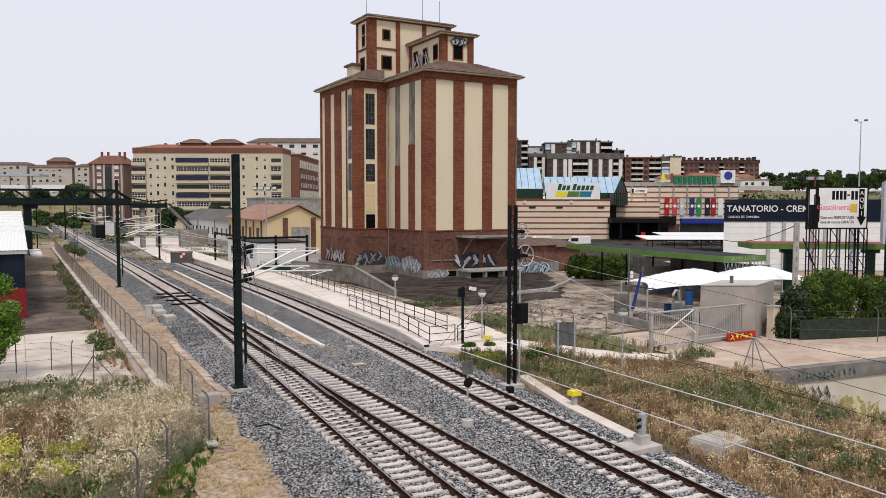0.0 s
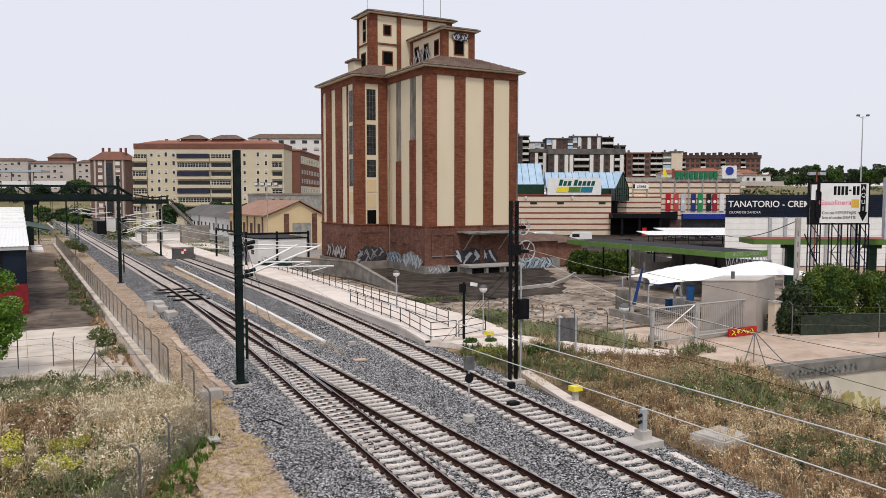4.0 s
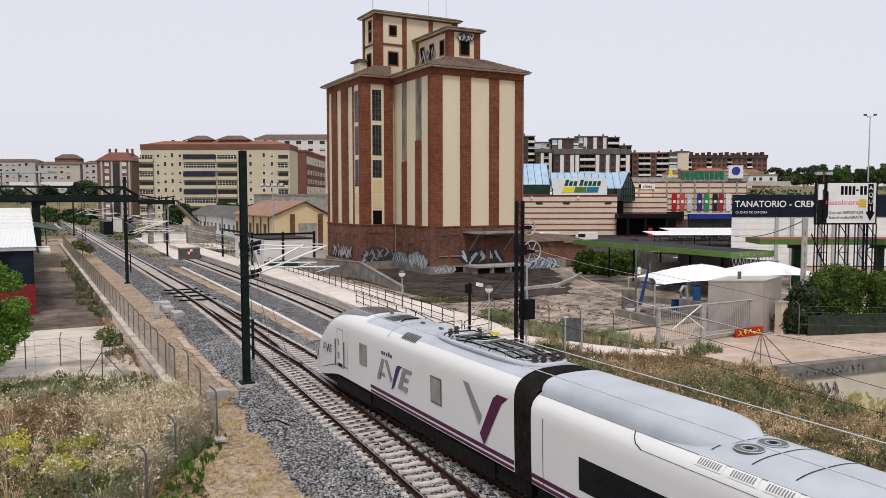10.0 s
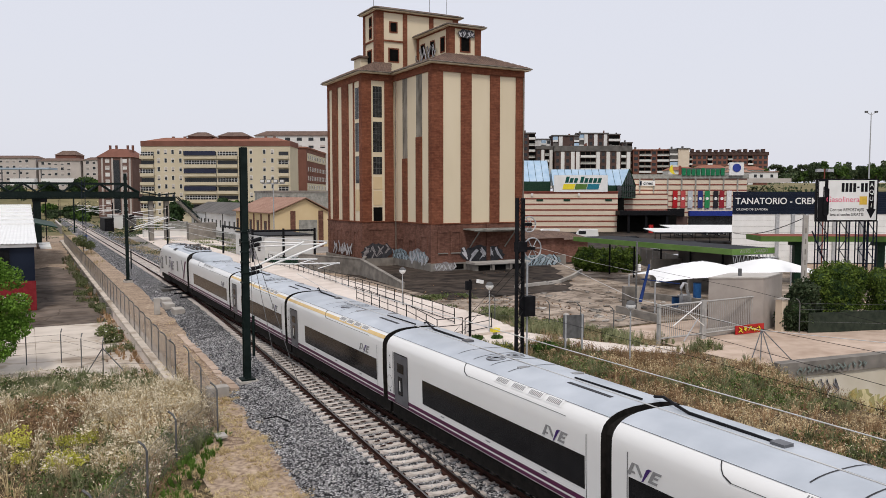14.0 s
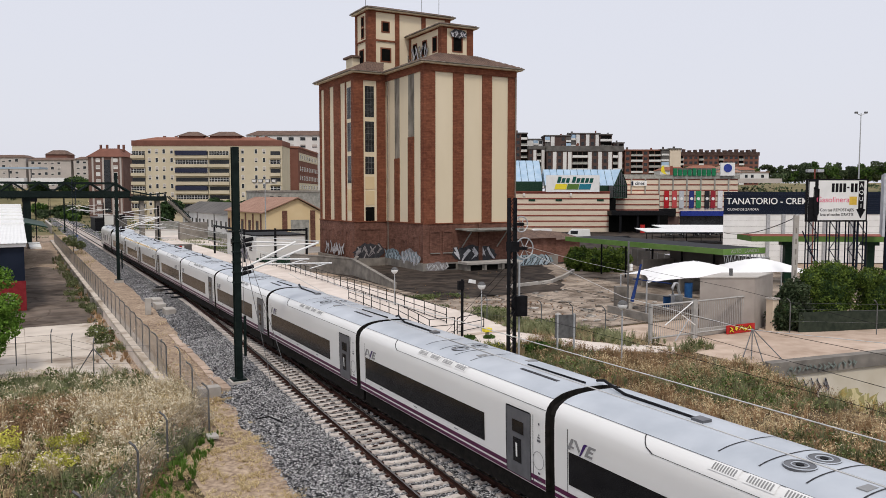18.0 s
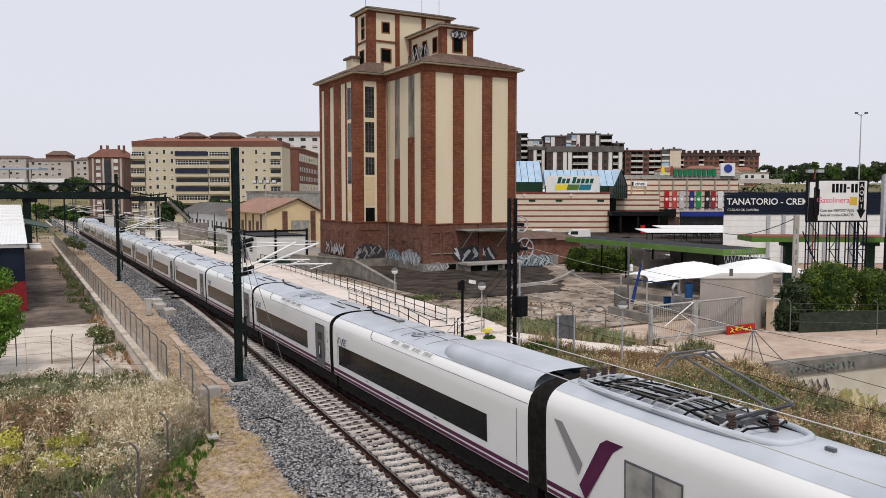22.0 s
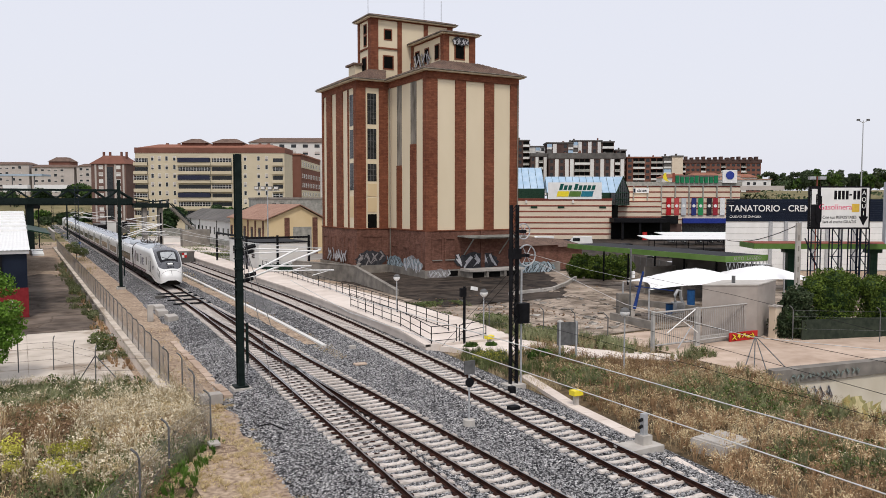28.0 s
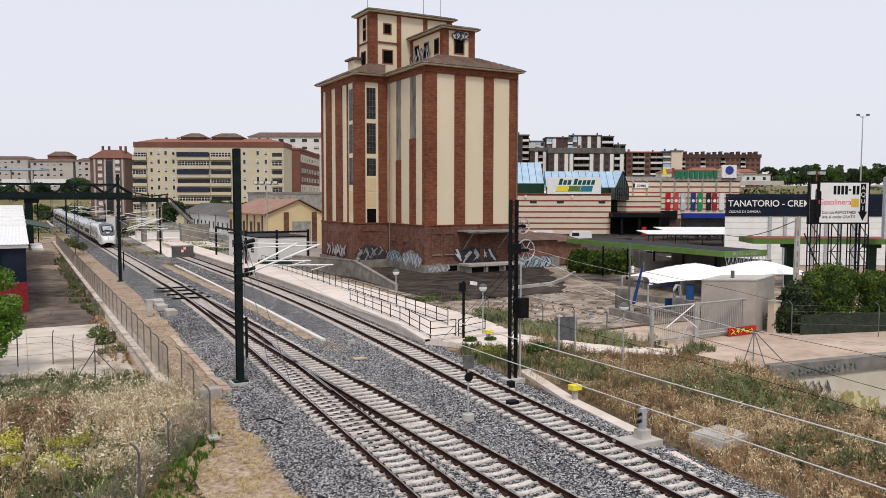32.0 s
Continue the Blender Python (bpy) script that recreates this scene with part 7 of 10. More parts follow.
# ---- along the line ----
def chain_link(name, thick):
    m = bpy.data.materials.new(name)
    m.use_nodes = True
    n, l = m.node_tree.nodes, m.node_tree.links
    b = n["Principled BSDF"]
    b.inputs["Base Color"].default_value = (0.27, 0.245, 0.21, 1)
    b.inputs["Roughness"].default_value = 0.6
    co = n.new("ShaderNodeTexCoord")
    nz = n.new("ShaderNodeTexNoise")
    nz.inputs["Scale"].default_value = 0.8
    l.new(co.outputs["Object"], nz.inputs["Vector"])
    ma = n.new("ShaderNodeMath")
    ma.operation = "MULTIPLY_ADD"
    ma.inputs[1].default_value, ma.inputs[2].default_value = 0.4, thick
    l.new(nz.outputs[0], ma.inputs[0])
    l.new(ma.outputs[0], b.inputs["Alpha"])
    return m


M_LINK = chain_link("chain_link_mesh", 0.1)
M_LINKT = chain_link("dense_chain_link_mesh", 0.3)
M_LINKT.node_tree.nodes["Principled BSDF"].inputs["Base Color"].default_value = (0.36, 0.31, 0.26, 1)
M_LINKD = mat("dark_green_fence_mesh", (0.02, 0.028, 0.02), (0.04, 0.05, 0.035), rough=0.8, bump=0.2)


def fence_post(parent, x, y, z, h, dx, dy, m=M_POST, r=0.035):
    """A tubular post whose top leans over."""
    p = Vector((x, y, z))
    bm = strand(bm_new(), [p, p + Vector((0, 0, h - 0.3)), p + Vector((dx * 0.1, dy * 0.1, h - 0.12)), p + Vector((dx * 0.28, dy * 0.28, h))], r, 6)
    return part("post", bm, m, parent)


def fence_run(name, pts, z, h, gap, label, lean=(-1, 0), wires=True, mesh=True, gz=None):
    f = thing(name, label, "fence", kind="")
    for a, b in zip(pts, pts[1:]):
        a, b = Vector((*a, 0)), Vector((*b, 0))
        n = max(1, round((b - a).length / gap))
        for k in range(n):
            p = a.lerp(b, k / n)
            fence_post(f, p.x, p.y, z if gz is None else gz(p.x, p.y), h, *lean)
        za = z if gz is None else gz(a.x, a.y)
        zb = z if gz is None else gz(b.x, b.y)
        if mesh:
            part("wire_mesh", sheet(bm_new(), [(a.x, a.y, za + 0.05), (b.x, b.y, zb + 0.05), (b.x, b.y, zb + h - 0.32), (a.x, a.y, za + h - 0.32)]), M_LINKT if a.y > 38.5 else M_LINK, f, "grey chain-link mesh")
        if wires:
            for q in (0.4, 0.8, 1.0):
                part("line_wire", rod(bm_new(), (a.x, a.y, za + (h - 0.3) * q), (b.x, b.y, zb + (h - 0.3) * q), 0.008, 3), M_POST, f)
    return f


# retaining wall, fence, old road and concrete yard on the low side
wall = thing("retaining_wall", "low concrete retaining wall along the railway", "wall", kind="structure")
part("wall_panel", box(bm_new(), 5.75, 6.25, 38.5, 66, -1.3, -0.28), M_PLAT, wall, "pale concrete wall")
part("wall_panel", box(bm_new(), 5.75, 6.25, 66.05, 172, -1.3, -0.28), M_CONCD, wall, "dark stained wall")
part("coping", box(bm_new(), 5.7, 6.45, 38.4, 172, -0.277, -0.1), M_LOT, wall)
for k in range(14):
    part("buttress", box(bm_new(), 5.5, 5.747, 68 + 7 * k, 68.5 + 7 * k, -1.3, -0.3), M_CONCD, wall)
fence_run("railway_fence", [(6.1, 38.6), (6.1, 52), (6.1, 66), (6.1, 100), (6.1, 165)], -0.15, 2.05, 2.55, "grey chain-link fence with angled posts on the wall")
strip("old_road", M_ROAD, "cracked old asphalt road beside the wall", "road", even(lambda y: [(-0.6, -0.94), (2.5, -0.9), (5.2, -0.94)], 8), list(np.arange(64, 200, 3.0)), lump=0.04, cell=0.6)
yard = thing("concrete_yard", "cracked pale concrete yard slabs with weeds in the joints", "yard", kind="structure")
for j, (y0, y1) in enumerate(((41, 47.5), (47.52, 53.2), (53.22, 57.6), (57.62, 64.0))):
    for x0, x1 in ((-14, -6.1), (-6.08, 0.2), (0.22, 5.4)):
        part("slab", box(bm_new(), x0, x1, y0, y1, -1.2, -0.9 + 0.012 * ((j * 7 + int(x1)) % 3)), M_LOT, yard)
fence_run("yard_fence", [(6.6, 43.4), (3.4, 45.4), (1.5, 49.8), (-0.3, 49.9), (-4, 50.5)], -0.95, 2.0, 2.8, "grey wire fence round the concrete yard", lean=(0.3, 1), mesh=False)
brace = thing("fence_brace", "braced corner post of the yard fence", "fence post")
part("strut", rod(bm_new(), (3.4, 45.4, 0.55), (4.6, 44.6, -0.95), 0.03), M_POST, brace)
part("strut", rod(bm_new(), (3.4, 45.4, 0.55), (2.6, 46.2, -0.95), 0.03), M_POST, brace)
fence_run("near_fence", [(6.7, 38.4), (6.5, 34.4), (6.3, 30.2), (4.2, 26.8), (2.9, 23.9), (1.2, 20.5), (-1, 16)], -0.5, 2.1, 2.9, "rusty chain-link fence on the grassy bank", lean=(-0.8, 0.4))

# white-roofed depot beside the road
depot = thing("depot_shed", "white corrugated depot over dark blue and red walls", "shed")
part("wall", box(bm_new(), -14, 0.45, 74.2, 158, -1.2, 4.5), M_NAVY, depot, "dark blue wall")
part("red_wall", box(bm_new(), -14, 0.5, 74.0, 74.15, -1.2, 1.6), mat("dark_red_paint", (0.16, 0.012, 0.016), (0.24, 0.025, 0.03), rough=0.6), depot, "dark red painted wall")
part("white_band", box(bm_new(), -14.1, 0.62, 73.9, 158.1, 4.5, 4.78), M_WHITE, depot)
bm = bm_new()
lo, hi = [], []
for k in range(97):
    x, dz = -14 + 14.7 * k / 96, 0.045 * (k % 2)
    lo.append(bm.verts.new((x, 73.7, 4.8 + dz)))
    hi.append(bm.verts.new((x, 160, 7.2 + dz)))
for k in range(96):
    bm.faces.new((lo[k], lo[k + 1], hi[k + 1], hi[k]))
part("roof", bm, M_WHITE, depot, "white corrugated roof")
for k in range(7):
    part("roof_flashing", box(bm_new(), -14, 0.75, 100 + 9 * k, 100.4 + 9 * k, 5.56 + 0.25 * k, 5.74 + 0.25 * k), M_WHITE, depot)
part("door_frame", box(bm_new(), -3.4, -1.4, 74.1, 74.19, 1.7, 4.3), M_BLACK, depot)
part("side_canopy", prism(bm_new(), [(0, 0), (2.9, 0), (2.9, 0.1), (0, 0.1)], 0, 0.1), M_GREEND, depot).matrix_local = Matrix.Translation((0.5, 118, 5.1)) @ Matrix(((1, 0, 0, 0), (0, 250, 0, 0), (-0.5, 0, 1.6, 0), (0, 0, 0, 1)))
build_car(pose(3.6, 150, -0.9, 0, 0, 95), M_WHITE, "white car parked on the old road")

# overhead line masts
def h_mast(x, y, h, arms, label, m=M_DARK, w=0.31):
    t = thing("catenary_mast", label, "catenary mast", pose(x, y, 0), group="catenary masts")
    part("foundation", box(bm_new(), -0.45, 0.45, -0.45, 0.45, -0.6, -0.18), M_CONC, t)
    o = w / 2
    bm = prism(bm_new(), [(-o, -0.2), (o, -0.2), (o, -0.17), (0.05, -0.17), (0.05, 0.17), (o, 0.17), (o, 0.2), (-o, 0.2), (-o, 0.17), (-0.05, 0.17), (-0.05, -0.17), (-o, -0.17)], -0.1, h)
    part("column", bm, m, t, "dark green steel column")
    part("base_plate", box(bm_new(), -0.34, 0.34, -0.36, 0.36, -0.18, -0.1), m, t)
    for k in range(6):
        part("clamp", box(bm_new(), -w / 2 - 0.04, w / 2 + 0.04, -0.24, 0.24, 4.6 + 0.5 * k, 4.66 + 0.5 * k), m, t)
    for z, reach, zt, dy in arms:
        c = new("cantilever")
        c.parent = t
        part("top_tube", rod(bm_new(), (0.2, dy, z + 1.35), (reach, dy, zt + 1.2), 0.04), M_WIRE, c, "white top tube")
        part("stay_tube", rod(bm_new(), (0.2, dy, z), (reach + 0.2, dy, zt + 1.25), 0.055), M_WIRE, c, "white stay tube")
        part("register_arm", rod(bm_new(), (reach * 0.38, dy, z + 0.45), (reach + 0.9, dy, z + 0.35), 0.04), M_WIRE, c)
        part("steady_arm", rod(bm_new(), (reach + 0.8, dy, z + 0.38), (reach - 0.3, dy, z + 0.12), 0.025), M_WIRE, c)
        for zz in (z, z + 1.35):
            part("insulator", rod(bm_new(), (0.22, dy, zz), (0.75, dy, zz + 0.12), 0.1, 8), M_BLACK, c, "black ribbed insulator")
    return t


h_mast(9.3, 37.5, 11.2, ((5.0, 4.1, 5.2, 0.25), (5.3, 2.7, 5.3, -0.25)), "tall dark green mast with white cantilevers")
h_mast(9.3, 88.1, 11.2, ((5.0, 4.1, 5.2, 0.2), (5.3, 3.6, 5.2, -0.3)), "tall dark green mast with white cantilevers")
h_mast(10.0, 205, 9.5, ((5.0, 3.5, 5.2, 0.0),), "dark green mast far along the line")
for x, y in ((9.6, 37.4), (9.65, 88.0)):
    gw = thing("balance_weight", "tension weight wire with round weights beside a mast", "tension weight")
    part("wire", rod(bm_new(), (x, y - 0.1, 0.2), (x - 0.1, y - 0.1, 7.5), 0.012, 4), M_POST, gw)
    part("weight", rod(bm_new(), (x, y - 0.1, 1.0), (x, y - 0.1, 3.0), 0.07, 8), M_DARK, gw)
guy = thing("guy_wire", "two steel guy wires to the ballast", "guy wire")
part("wire", rod(bm_new(), (9.4, 37.3, 7.2), (10.3, 35.2, -0.2), 0.015, 4), M_POST, guy)
part("wire", rod(bm_new(), (9.5, 37.3, 7.0), (11.0, 34.4, -0.2), 0.015, 4), M_POST, guy)


def lattice_mast(x, y, h, w, label, m=M_BLACK):
    t = thing("lattice_mast", label, "catenary mast", pose(x, y, 0), group="catenary masts")
    part("foundation", box(bm_new(), -0.5, 0.5, -0.4, 0.4, -0.6, -0.12), M_CONC, t)
    bm = bm_new()
    for s in (-1, 1):
        box(bm, s * w / 2 - 0.035, s * w / 2 + 0.035, -0.12, 0.12, -0.12, h)
    n = int(h / (w * 1.1))
    for k in range(n):
        a, b = h * k / n, h * (k + 1) / n
        for yy in (-0.1, 0.1):
            rod(bm, ((-w / 2 if k % 2 else w / 2), yy, a), ((w / 2 if k % 2 else -w / 2), yy, b), 0.025, 4)
    part("column", bm, m, t, "black lattice column")
    return t


mr = lattice_mast(21.3, 31.4, 8.75, 0.36, "black lattice mast with two tension wheels")
for dx, z, r in ((0.55, 7.45, 0.38), (0.75, 6.25, 0.52)):
    wz = new("tension_wheel")
    wz.parent = mr
    bm = bm_new()
    strand(bm, [(dx + r * math.cos(a * math.pi / 12), 0, z + r * math.sin(a * math.pi / 12)) for a in range(25)], 0.035, 5)
    part("rim", bm, M_STEEL, wz)
    for a in range(6):
        part("spoke", rod(bm_new(), (dx, 0, z), (dx + r * math.cos(a * math.pi / 3), 0, z + r * math.sin(a * math.pi / 3)), 0.022, 4), M_STEEL, wz)
    part("hub", rod(bm_new(), (dx, -0.15, z), (dx, 0.15, z), 0.09, 8), M_BLACK, wz)
    part("bracket", box(bm_new(), 0.1, dx, -0.06, 0.06, z - 0.08, z + 0.08), M_BLACK, wz)
part("switch_box", box(bm_new(), 0.15, 0.75, -0.3, 0.25, 2.9, 3.9), M_BLACK, mr, "black switch box")
part("switch_box", box(bm_new(), -0.2, 0.3, -0.22, 0.22, 6.1, 6.6), M_BLACK, mr)
part("pipe", rod(bm_new(), (0.45, 0.0, -0.2), (0.45, 0.0, 5.6), 0.05), M_STEEL, mr)
part("guy", rod(bm_new(), (-0.1, 0, 5.2), (2.0, 9.6, 0.2), 0.015, 4), M_BLACK, mr)
part("guy", rod(bm_new(), (-0.1, 0, 5.6), (0.9, 9.0, 0.2), 0.015, 4), M_BLACK, mr)
m3 = lattice_mast(8.4, 141.4, 11.5, 0.5, "black lattice mast with a blue plate", M_NAVY)
part("plate", box(bm_new(), -0.4, 0.4, -0.2, -0.16, 1.9, 2.2), mat("blue_plate", (0.03, 0.07, 0.22), bump=0), m3, "blue number plate")
part("arm", rod(bm_new(), (0.2, 0, 6.2), (5.2, 0, 6.4), 0.05), M_WIRE, m3)
lattice_mast(8.8, 262, 10, 0.5, "dark lattice mast far along the line")
for x, y, h in ((19.3, 126.4, 7.2), (18.6, 205, 7)):
    pm = h_mast(x, y, h, (), "slim black mast beside the far platform", M_BLACK, 0.22)
    part("cantilever", rod(bm_new(), (-0.1, 0, h - 0.4), (-5.0, 0, h - 1.0), 0.05), M_WIRE, pm, "white cantilever tube")
    part("cantilever", rod(bm_new(), (-0.1, 0, h - 1.9), (-5.0, 0, h - 0.9), 0.05), M_WIRE, pm, "white cantilever tube")
    part("cantilever", rod(bm_new(), (-0.1, 0, h - 2.0), (-4.0, 0, h - 2.3), 0.04), M_WIRE, pm, "white cantilever tube")

# overhead wires
lines = thing("overhead_wires", "bright overhead contact wires above the tracks", "overhead line")
for y0, y1, x0, x1 in ((37.5, 88.1, 13.55, 13.55), (88.1, 141.4, 13.55, 13.55), (141.4, 205, 13.55, 13.55), (205, 262, 13.55, 13.55)):
    part("messenger_wire", strand(bm_new(), sag((x0, y0, 6.55), (x1, y1, 6.55), 0.5), 0.012, 4), M_COPPER, lines)
    part("contact_wire", strand(bm_new(), [(x0, y0, 5.3), (x1, y1, 5.3)], 0.012, 4), M_COPPER, lines)
for z0, z1 in ((5.45, 5.5), (4.95, 4.85)):
    part("contact_wire", strand(bm_new(), [(11.9, 37.5, z0), (10.4, 26, (z0 + z1) / 2), (10.4, -2, z1)], 0.012, 5), M_COPPER, lines)
part("messenger_wire", strand(bm_new(), sag((13.55, 37.5, 6.5), (11.0, 88.0, 6.6), 0.4), 0.012, 4), M_COPPER, lines)
part("feeder", strand(bm_new(), sag((9.3, 37.5, 6.4), (9.3, 88.1, 6.4), 0.7), 0.012, 4), M_COPPER, lines)
part("feeder", strand(bm_new(), sag((9.3, 88.1, 7.2), (8.6, 141.4, 7.2), 0.9), 0.012, 4), M_COPPER, lines)
part("anchor_wire", strand(bm_new(), [(22.16, 31.42, 6.12), (22.84, 25.11, 4.49), (22.66, 18.37, 4.12), (21.81, 13.13, 4.62), (21.76, 8.60, 4.89)], 0.01, 4), M_COPPER, lines)
part("anchor_wire", strand(bm_new(), [(21.96, 31.53, 6.40), (38.77, 47.17, 3.64), (38.33, 38.29, 3.18)], 0.01, 4), M_COPPER, lines)
cables = thing("service_cables", "thin dark cables strung across the yard", "cables")
for pts in (((26.83, 40.03, 2.91), (26.21, 24.41, 2.70), (24.35, 14.03, 2.66)), ((27.78, 41.79, 3.78), (28.53, 27.70, 3.02), (27.35, 15.80, 3.10)), ((25.16, 37.53, 2.11), (24.32, 22.02, 2.13), (23.36, 13.43, 2.13)), ((36.18, 44.03, 4.32), (37.50, 31.91, 3.33), (36.42, 21.09, 2.52))):
    part("cable", strand(bm_new(), list(pts), 0.01, 4), M_BLACK, cables)
part("cable", strand(bm_new(), sag((51.58, 37.88, 7.23), (76.68, 66.31, 4.21), 0.6), 0.035, 4), M_BLACK, cables)

# buffer stop
buf = thing("buffer_stop", "dark concrete buffer stop with a red and white panel", "buffer stop", pose(21.45, 119.2, 0))
part("block", box(bm_new(), -1.45, 1.45, 0, 1.6, -0.3, 1.3), M_APTG, buf, "dark weathered block")
part("cap", box(bm_new(), -1.52, 1.52, -0.06, 1.66, 1.3, 1.47), M_CONCD, buf)
for x, z, m in ((-0.35, 0.75, M_RED), (0.0, 0.75, M_WHITE), (-0.35, 0.35, M_WHITE), (0.0, 0.35, M_RED)):
    part("panel", box(bm_new(), x, x + 0.34, -0.05, 0, z + 0.2, z + 0.58), m, buf)

# platform, its edge and ramp
def edge(y):
    return c_x(y) + 1.7


plat = thing("platform", "pale paved platform with a concrete edge", "platform", kind="structure")
yy = list(np.arange(41.5, 150, 1.5))
bm = bm_new()
rows = []
for y in yy:
    z = 0.42 if y > 46 else 0.42 - 0.3 * (46 - y) / 4.5
    rows.append([bm.verts.new(p) for p in ((edge(y), y, -0.5), (edge(y), y, z), (28.2 if y < 95 else 26.4, y, z), (28.2 if y < 95 else 26.4, y, -0.5))])
for a, b in zip(rows, rows[1:]):
    for k in range(3):
        bm.faces.new((a[k], a[k + 1], b[k + 1], b[k]))
bm.faces.new(rows[0])
part("paving", bm, M_PLAT, plat, "pale paving")
bm = bm_new()
for ya, yb in zip(yy, yy[1:]):
    za = 0.42 if ya > 46 else 0.42 - 0.3 * (46 - ya) / 4.5
    zb = 0.42 if yb > 46 else 0.42 - 0.3 * (46 - yb) / 4.5
    v = [bm.verts.new(p) for p in ((edge(ya) - 0.08, ya, za + 0.03), (edge(ya) + 0.35, ya, za + 0.03), (edge(yb) + 0.35, yb, zb + 0.03), (edge(yb) - 0.08, yb, zb + 0.03))]
    lo = [bm.verts.new(k.co - Vector((0, 0, 0.16))) for k in v]
    bm.faces.new(v)
    for k in range(4):
        bm.faces.new((v[k], lo[k], lo[(k + 1) % 4], v[(k + 1) % 4]))
part("edge_stone", bm, M_PLAT, plat, "worn concrete edge stones")
strip("forecourt", M_PLAT, "pale sandy paving beyond the buffer stop", "paving", even(lambda y: [(19.6 + 0.035 * (y - 121), -0.3), (24, -0.12), (31 + 0.06 * (y - 121), -0.12)], 16), list(np.arange(121.5, 192, 1.5)), lump=0.03, cell=0.6)
path = solid("footpath", prism(bm_new(), [(22.6, 41.4), (25.0, 37.5), (28.6, 34.6), (32.5, 31.2), (33.6, 32.4), (30.4, 36.0), (28.2, 41.4)], -0.35, -0.02), M_PLAT, "pale concrete footpath past the grass", "path", kind="structure")


def handrail(name, pts, z, label):
    h = thing(name, label, "railing", group="platform railings")
    for a, b in zip(pts, pts[1:]):
        a, b = Vector(a), Vector(b)
        n = max(1, round((b - a).length / 1.9))
        for k in range(n + 1):
            p = a.lerp(b, k / n)
            part("post", rod(bm_new(), p, p + Vector((0, 0, 1.05)), 0.03, 6), M_BLACK, h)
        for q in (0.15, 0.6, 1.05):
            part("rail", rod(bm_new(), a + Vector((0, 0, q)), b + Vector((0, 0, q)), 0.024, 6), M_BLACK, h)


handrail("railing", [(23.4, 58, 0.42), (22.6, 47, 0.42), (22.1, 41.6, 0.15), (23.9, 41.6, 0.15)], 0, "black tubular railing along the platform ramp")
handrail("railing", [(26.8, 96, 0.42), (26.4, 79, 0.42), (25.4, 55, 0.42), (24.9, 44.4, 0.3)], 0, "black tubular railing behind the platform")
handrail("railing", [(24.1, 41.6, 0.1), (26.7, 42.6, 0.1)], 0, "black tubular railing at the ramp's foot")


def globe_lamp(x, y, z, h):
    t = thing("globe_lamp", "grey lamp post with a round white and dark globe", "street lamp", pose(x, y, z), group="globe lamps")
    part("pole", rod(bm_new(), (0, 0, -0.4), (0, 0, h - 0.2), 0.04, 8), M_STEEL, t)
    for nm, a, b, m in (("globe", -0.5, 0.05, M_WIRE), ("cap", 0.05, 0.5, M_POST)):
        bm = bm_new()
        rows = []
        for i in range(6):
            th = math.pi * (a + (b - a) * i / 5)
            rows.append([bm.verts.new((0.26 * math.cos(th) * math.cos(k * math.pi / 8) + 1e-4 * k, 0.26 * math.cos(th) * math.sin(k * math.pi / 8), h + 0.26 * math.sin(th))) for k in range(16)])
        for p, q in zip(rows, rows[1:]):
            for k in range(16):
                bm.faces.new((p[k], p[(k + 1) % 16], q[(k + 1) % 16], q[k]))
        part(nm, bm, m, t, smooth=True)
    return t


globe_lamp(25.3, 53.3, 0.2, 2.9)
globe_lamp(25.9, 41.6, 0.0, 3.1)
globe_lamp(27.8, 30.6, -0.3, 3.4)
cp = thing("camera_post", "black post with a white surveillance camera", "camera post", pose(24.4, 41.5, 0))
part("pole", rod(bm_new(), (0, 0, -0.2), (0, 0, 3.6), 0.09, 8), M_BLACK, cp)
part("camera_box", box(bm_new(), 0.05, 0.5, -0.12, 0.12, 3.4, 3.62, pose(0, 0, 0, 0, 12, 20)), M_WHITE, cp, "white camera")
part("bracket", box(bm_new(), -0.3, 0.1, -0.1, 0.1, 2.95, 3.5), M_BLACK, cp)

# signs and boxes by the track
st = thing("track_sign", "grey sign box and black disc on a slim post", "railway sign", pose(16.0, 26.8, 0))
part("foot", rod(bm_new(), (0, 0, -0.4), (0, 0, -0.05), 0.25, 10), M_CONC, st)
part("pole", rod(bm_new(), (0, 0, -0.1), (0, 0, 2.35), 0.04, 8), M_STEEL, st)
part("sign_plate", box(bm_new(), -0.24, 0.24, -0.06, 0.02, 1.85, 2.4), M_POST, st, "grey sign plate from behind")
part("disc", rod(bm_new(), (0, -0.05, 1.5), (0, -0.02, 1.5), 0.2, 18), M_BLACK, st)
bd = thing("notice_board", "grey metal notice board seen from behind on two posts", "sign", pose(26.7, 34.0, -0.1, 0, 0, -14))
part("panel", box(bm_new(), -0.62, 0.62, -0.03, 0.03, 1.0, 2.3), M_POST, bd)
for x in (-0.5, 0.5):
    part("post", box(bm_new(), x - 0.045, x + 0.045, -0.1, -0.033, -0.4, 2.35), M_STEEL, bd)
sg = thing("track_signal", "small grey signal on a concrete base", "signal", pose(20.0, 20.9, 0))
part("pad", box(bm_new(), -1.0, 0.55, -0.5, 0.5, -0.6, -0.02), M_CONC, sg, "concrete pad")
part("base", box(bm_new(), -0.22, 0.22, -0.22, 0.22, -0.02, 0.32), M_CONC, sg)
part("pillar", box(bm_new(), -0.1, 0.1, -0.1, 0.1, 0.32, 1.1), M_STEEL, sg)
for z in (0.65, 0.9):
    part("lamp_hood", rod(bm_new(), (-0.1, 0, z), (-0.3, -0.1, z), 0.06, 8), M_BLACK, sg)
